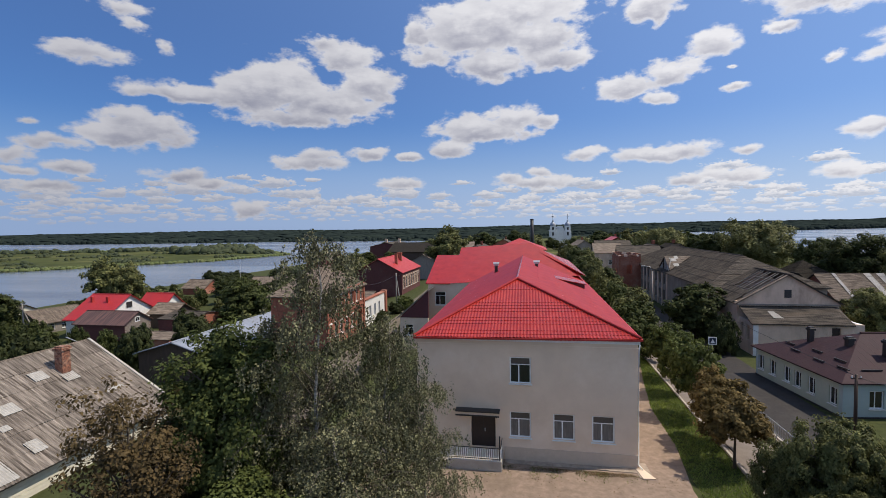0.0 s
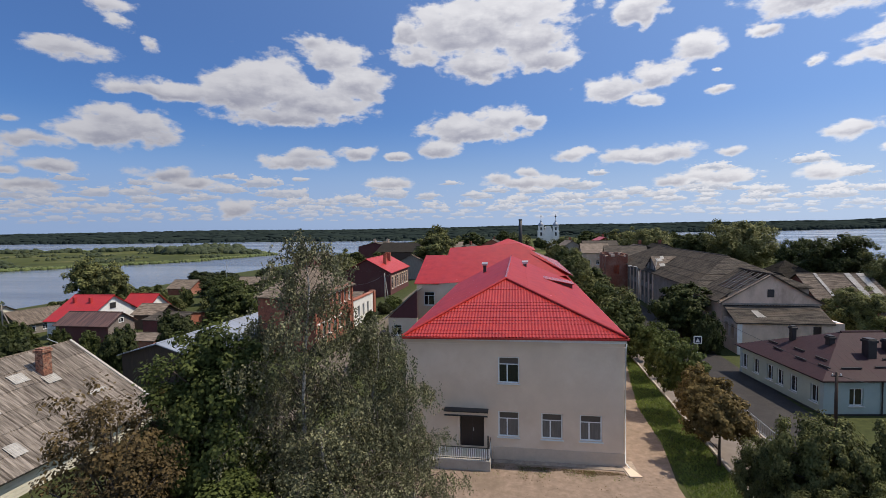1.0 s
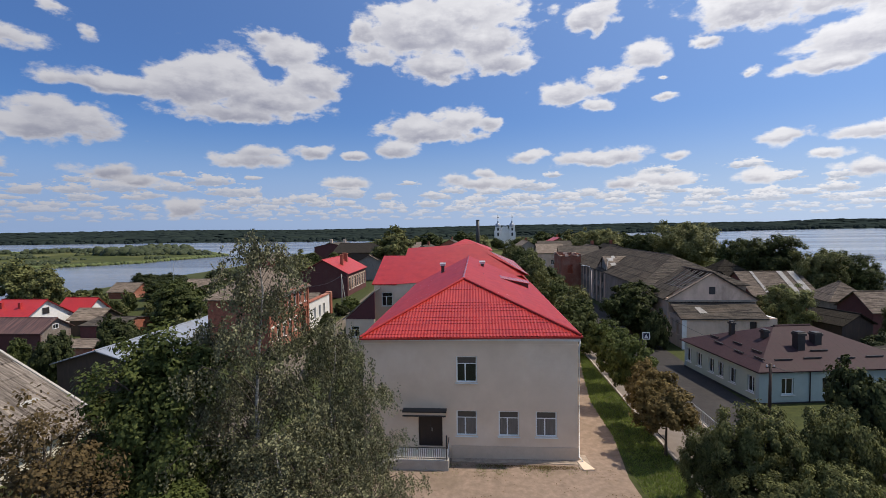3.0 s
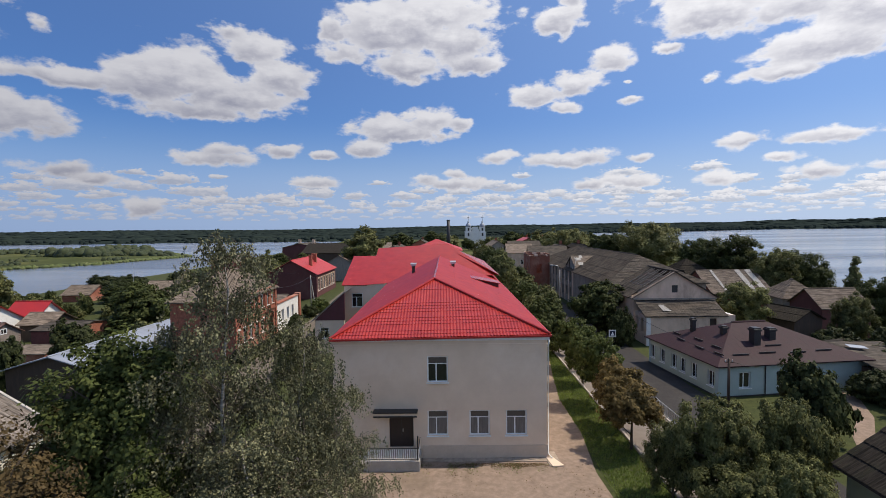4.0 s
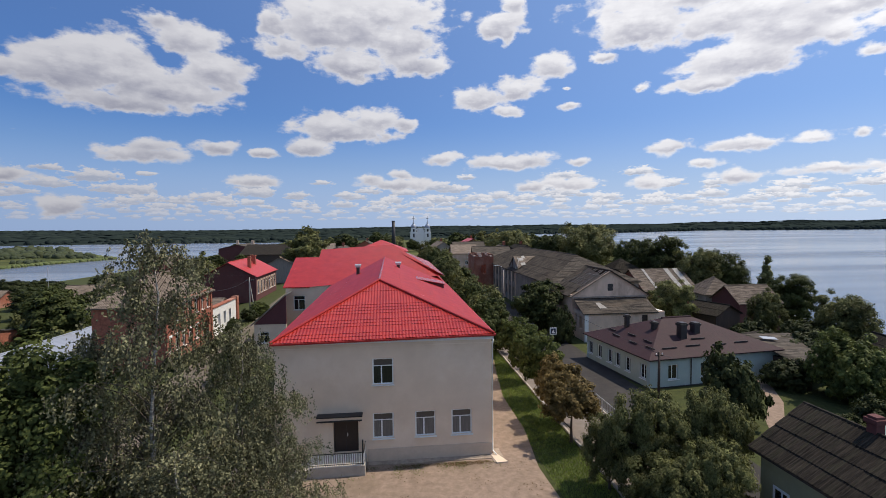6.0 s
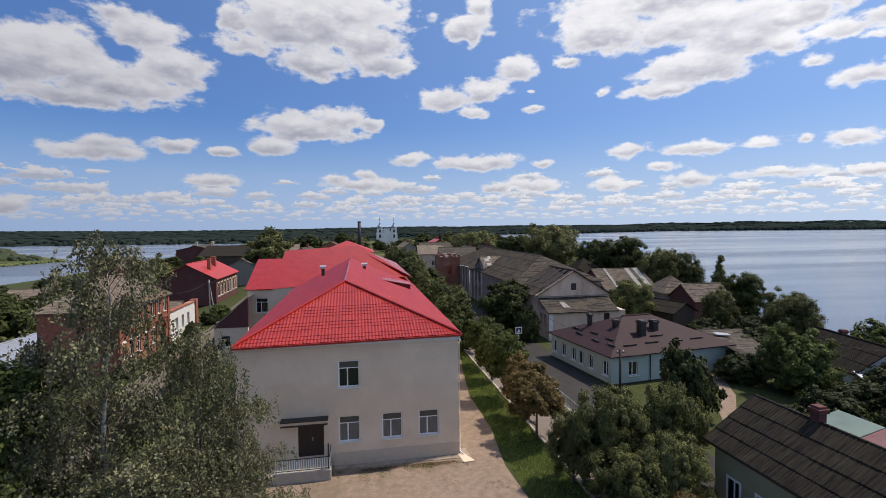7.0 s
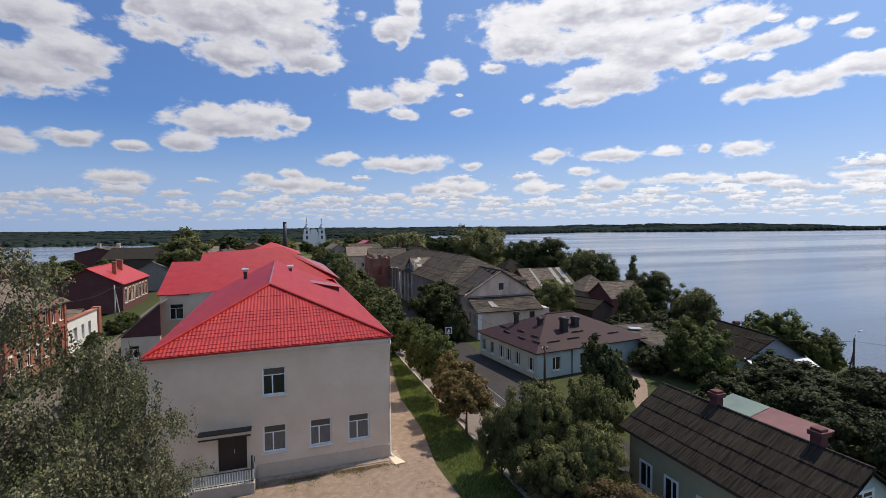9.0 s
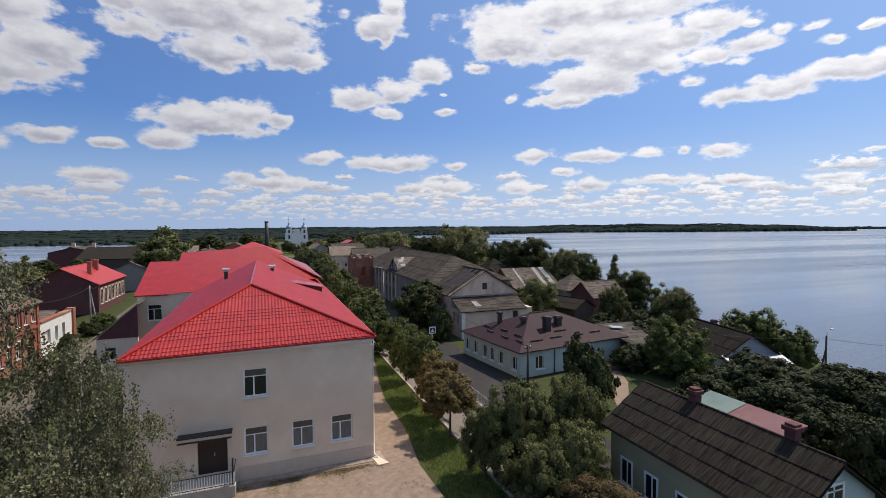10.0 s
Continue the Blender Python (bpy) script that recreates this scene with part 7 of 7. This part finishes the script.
plant(RUST, -14.4, 15.6, -0.8, 200, 0.8, 0.88)
for pat in (T_DOME, T_GREEN, T_ROUND, T_DARK, T_WILLOW, T_WARM, T_BUSH, T_SPIRE, T_FAR, T_FARG, T_BIG, T_BIGR, T_MINI, T_MINIG, T_LIME, MAPLE, BROWNB, BIRCH, BIRCH_B, NEARM, RUST):
    off_stage(pat)

# ---- street furniture and small things ----
KERB_ME = part("kerb_stone", boxed((-0.075, 0.075, -0.485, 0.485, -0.15, 0.13), bevel=0.012), CONCRETE, None)
kerb = thing("kerb", 0, 0, 0, label="low pale concrete kerb along the grass strip", category="kerb", kind="structure")
for k in range(60):
    ob = new("kerb_stone", KERB_ME.data)
    ob.parent = kerb
    ob.matrix_local = pose(11.27 + 0.008 * math.sin(k * 2.1), 10.5 + k, 0, 0, 0.4 * math.sin(k * 1.7), 0.5 * math.sin(k * 3.3))
kerb2 = thing("kerb", 0, 0, 0, label="grey concrete kerb between pavement and street", category="kerb", kind="structure")
KERB2 = part("kerb_stone", boxed((-0.075, 0.075, -0.985, 0.985, -0.15, 0.10), bevel=0.012), CONCRETE, None)
for k in range(50):
    ob = new("kerb_stone", KERB2.data)
    ob.parent = kerb2
    ob.matrix_local = pose(15.075, 8 + 2 * k, 0)
bpy.data.objects.remove(KERB_ME), bpy.data.objects.remove(KERB2)

rail = thing("pedestrian_railing", 0, 0, 0, label="low grey metal pedestrian railing beside the street", category="railing")
part("top_rail", tube(bmesh.new(), [(15.0, 30, 0.95), (15.0, 56, 0.95)], [0.03, 0.03], 6), STEEL, rail)
part("bottom_rail", tube(bmesh.new(), [(15.0, 30, 0.3), (15.0, 56, 0.3)], [0.02, 0.02], 6), STEEL, rail)
for k in range(14):
    part("post", boxed((14.97, 15.03, 30 + 2 * k - 0.03, 30 + 2 * k + 0.03, -0.1, 1.0)), STEEL, rail)
for k in range(104):
    if k % 8:
        part("bar", boxed((14.99, 15.01, 30 + 0.25 * k - 0.01, 30 + 0.25 * k + 0.01, 0.3, 0.95)), STEEL, rail)

sign = thing("crossing_sign", 16.2, 46.0, 0, label="square blue crossing sign with white edge on a post", category="road sign")
part("post", tube(bmesh.new(), [(0, 0, -0.2), (0, 0, 3.1)], [0.035, 0.035], 8), STEEL, sign)
part("panel", boxed((-0.36, 0.36, -0.07, -0.045, 2.45, 3.17), bevel=0.008), WHITE_PAINT, sign, "white framed panel")
part("blue_field", boxed((-0.27, 0.27, -0.082, -0.073, 2.54, 3.08)), material("sign_blue", (0.02, 0.03, 0.06), (0.016, 0.025, 0.05), 0.4, 2), sign)
bm = bmesh.new()
bm.faces.new([bm.verts.new(p) for p in ((-0.19, -0.088, 2.60), (0.19, -0.088, 2.60), (0, -0.088, 3.0))])
part("white_triangle", bm, WHITE_PAINT, sign)


def pole(x, y, z, h, label, r=0.11, mat=None, lean=0.0):
    p = thing("utility_pole", x, y, z, label=label, category="pole")
    part("shaft", tube(bmesh.new(), [(0, 0, -0.4), (lean * 0.5, 0, h * 0.5), (lean, 0, h)], [r, r * 0.9, r * 0.75], 8), mat or WOOD_GREY, p, smooth=True)
    return p


p1 = pole(20.0, 33.2, 0, 3.9, "dark weathered wooden utility pole with crossarm", mat=WOOD_DARK)
part("crossarm", boxed((-0.3, 0.3, -0.05, 0.05, 3.6, 3.68)), WOOD_DARK, p1)
for u in (-0.24, 0.24):
    part("insulator", tube(bmesh.new(), [(u, 0, 3.68), (u, 0, 3.80)], [0.04, 0.03], 8), WHITE_PAINT, p1)
p2 = pole(-23.5, 80.3, 0, 5.5, "grey concrete utility pole with strut", mat=CONCRETE)
part("strut", tube(bmesh.new(), [(0.9, -0.5, -0.3), (0.05, 0, 4.8)], [0.09, 0.07], 6), CONCRETE, p2)
part("crossarm", boxed((-0.7, 0.7, -0.05, 0.05, 4.9, 5.0)), DARK_METAL, p2)
p3 = pole(-82.7, 63.2, -4, 6.0, "grey wooden pole with a leaning strut")
part("strut", tube(bmesh.new(), [(2.4, 0.4, -0.3), (0.1, 0, 5.0)], [0.1, 0.08], 6), WOOD_GREY, p3)
p4 = pole(52.1, 29.8, -3.0, 5.6, "dark wooden pole with a lamp by the lake", mat=WOOD_DARK)
part("lamp_arm", tube(bmesh.new(), [(0, 0, 5.4), (0.15, 0, 6.0), (0.7, 0, 6.2)], [0.03, 0.03, 0.03], 6), STEEL, p4)
part("lamp_head", tube(bmesh.new(), [(0.6, 0, 6.2), (1.1, 0, 6.24)], [0.08, 0.05], 8), STEEL, p4)
part("strut", tube(bmesh.new(), [(-0.9, 0.3, -0.2), (0, 0, 4.4)], [0.09, 0.07], 6), WOOD_DARK, p4)
for x, y, h in ((19.0, 107.6, 6.2), (18.9, 78.8, 6.7)):
    lp = thing("street_lamp", x, y, 0, label="grey concrete street lamp on a bent arm", category="street lamp", group="street lamps")
    part("shaft", tube(bmesh.new(), [(0, 0, -0.3), (0, 0, h * 0.9)], [0.12, 0.08], 8), CONCRETE, lp, smooth=True)
    part("arm", tube(bmesh.new(), [(0, 0, h * 0.88), (-0.3, 0, h), (-1.1, 0, h + 0.15)], [0.05, 0.045, 0.04], 6), STEEL, lp, smooth=True)
    part("lamp_head", boxed((-1.65, -1.0, -0.12, 0.12, h + 0.08, h + 0.22), bevel=0.03), STEEL, lp)
st = thing("pole_strut", 19.6, 104.0, 0, label="leaning concrete strut against a street lamp", category="pole")
part("shaft", tube(bmesh.new(), [(0.9, -3.5, -0.2), (-0.5, 3.4, 5.6)], [0.12, 0.09], 8), CONCRETE, st)


def wire(a, b, sag, label):
    pts = [Vector(a).lerp(Vector(b), k / 14) - Vector((0, 0, sag * 4 * (k / 14) * (1 - k / 14))) for k in range(15)]
    return tagged(part("cable", tube(bmesh.new(), pts, [0.014] * 15, 4), DARK_METAL, None), label, "cable", "overhead cables")


wire((20.0, 33.2, 3.75), (24.2, 36.3, 2.3), 0.1, "black overhead cable from pole to house")
wire((20.0, 33.2, 3.78), (18.9, 78.8, 6.2), 0.8, "black overhead cable along the street")
wire((52.1, 29.8, 2.3), (38.0, 38.0, 3.0), 0.4, "black overhead cable near the lake")
wire((52.1, 29.8, 2.3), (70.0, 18.0, 1.8), 0.5, "black overhead cable near the lake")
wire((-23.5, 80.3, 5.3), (-26.4, 95.0, 4.2), 0.4, "black overhead cable to the brick hall")
wire((-23.5, 80.3, 5.3), (-22.2, 60.0, 5.9), 0.5, "black overhead cable to the brick house")
mast = thing("aerial_mast", -62.0, 92.0, -4, label="thin aerial mast above the lakeside roofs", category="aerial")
part("shaft", tube(bmesh.new(), [(0, 0, 0), (0, 0, 11.0)], [0.05, 0.03], 6), STEEL, mast)

# grass blades on the strip beside the path
g = np.random.default_rng(3)
n = 26000
gx_, gy_ = g.uniform(8.3, 11.15, n), g.uniform(20, 50, n)
keep = gx_ > np.interp(gy_, [20, 25, 30, 36, 43, 50], [8.3, 8.15, 8.6, 8.65, 9.6, 10.7]) - 0.12 * g.random(n)
gx_, gy_ = gx_[keep], gy_[keep]
n = len(gx_)
a = g.uniform(0, 6.28, n)
h = g.uniform(0.05, 0.16, n)
w = g.uniform(0.012, 0.03, n)
base = np.stack([gx_, gy_, np.full(n, 0.0)], 1)
side = np.stack([np.cos(a) * w, np.sin(a) * w, np.zeros(n)], 1)
tip = base + np.stack([g.normal(size=n) * 0.05, g.normal(size=n) * 0.05, h], 1)
gv = np.stack([base - side, base + side, tip], 1).reshape(-1, 3)
tagged(new("grass", quick_mesh("grass", gv, np.arange(3 * n).reshape(-1, 3), leaf_material("grass_blades", (0.085, 0.125, 0.026), (0.25, 0.31, 0.075)))), "short green grass blades on the verge", "grass", kind="stuff")
# weeds and litter of the yard edge
n = 7000
gx_, gy_ = g.uniform(-6, 6.0, n), 26.15 - np.abs(g.normal(size=n)) * 0.55
a = g.uniform(0, 6.28, n)
base = np.stack([gx_, gy_, np.full(n, 0.02)], 1)
side = np.stack([np.cos(a) * 0.03, np.sin(a) * 0.03, np.zeros(n)], 1)
tip = base + np.stack([g.normal(size=n) * 0.06, g.normal(size=n) * 0.06, g.uniform(0.015, 0.06, n)], 1)
keep = np.sin(gx_ * 2.3) + np.sin(gx_ * 5.1 + 1) + 0.9 * g.normal(size=n) > 0.9
gv = np.stack([base - side, base + side, tip], 1)[keep].reshape(-1, 3)
tagged(new("weeds", quick_mesh("weeds", gv, np.arange(len(gv)).reshape(-1, 3), LEAF_WILLOW)), "sparse weeds along the foot of the wall", "weeds", kind="stuff")

# fallen leaves and crumbs on the yard
n = 5200
gx_ = np.concatenate([g.uniform(-6, 6.2, n // 2), g.uniform(-8.5, 8.0, n // 2)])
gy_ = np.concatenate([26.1 - np.abs(g.normal(size=n // 2)) * 0.28, g.uniform(20.5, 26.0, n // 2)])
clump = np.sin(gx_ * 1.9 + np.sin(gy_ * 2.3)) + np.sin(gy_ * 3.1 + gx_ * 0.7) + 0.8 * g.normal(size=n)
keep = (clump > 1.3) | ((gy_ > 25.7) & (clump > -0.3))
gx_, gy_ = gx_[keep], gy_[keep]
n = len(gx_)
a, r = g.uniform(0, 6.28, n), g.uniform(0.02, 0.055, n)
mid = np.stack([gx_, gy_, np.full(n, 0.034)], 1)
ca, sa = np.cos(a) * r, np.sin(a) * r
z_ = g.uniform(0, 0.02, (n, 4))
gv = np.stack([mid + np.stack([ca * c - sa * d, sa * c + ca * d, z_[:, k]], 1) for k, (c, d) in enumerate(((-1, 0), (0, -0.6), (1, 0), (0, 0.6)))], 1).reshape(-1, 3)
tagged(new("fallen_leaves", quick_mesh("fallen_leaves", gv, np.arange(4 * n).reshape(-1, 4), leaf_material("fallen_leaf", (0.05, 0.035, 0.02), (0.17, 0.11, 0.05)))), "brown fallen leaves and crumbs on the earth yard", "leaves", kind="stuff")
# low turf at the near edge of the yard
n = 9000
gx_, gy_ = g.uniform(-6.5, 3.0, n), 21.3 + g.normal(size=n) * 0.55
keep = np.sin(gx_ * 1.3 + 0.6) + 0.7 * np.sin(gx_ * 3.7) - np.abs(gy_ - 21.3) * 1.2 + 0.5 * g.normal(size=n) > 0.0
gx_, gy_ = gx_[keep], gy_[keep]
n = len(gx_)
a = g.uniform(0, 6.28, n)
base = np.stack([gx_, gy_, np.full(n, 0.02)], 1)
side = np.stack([np.cos(a) * 0.025, np.sin(a) * 0.025, np.zeros(n)], 1)
tip = base + np.stack([g.normal(size=n) * 0.06, g.normal(size=n) * 0.06, g.uniform(0.03, 0.10, n)], 1)
gv = np.stack([base - side, base + side, tip], 1).reshape(-1, 3)
tagged(new("turf", quick_mesh("turf", gv, np.arange(3 * n).reshape(-1, 3), LEAF_WILLOW)), "patchy low turf on the earth yard", "grass", kind="stuff")
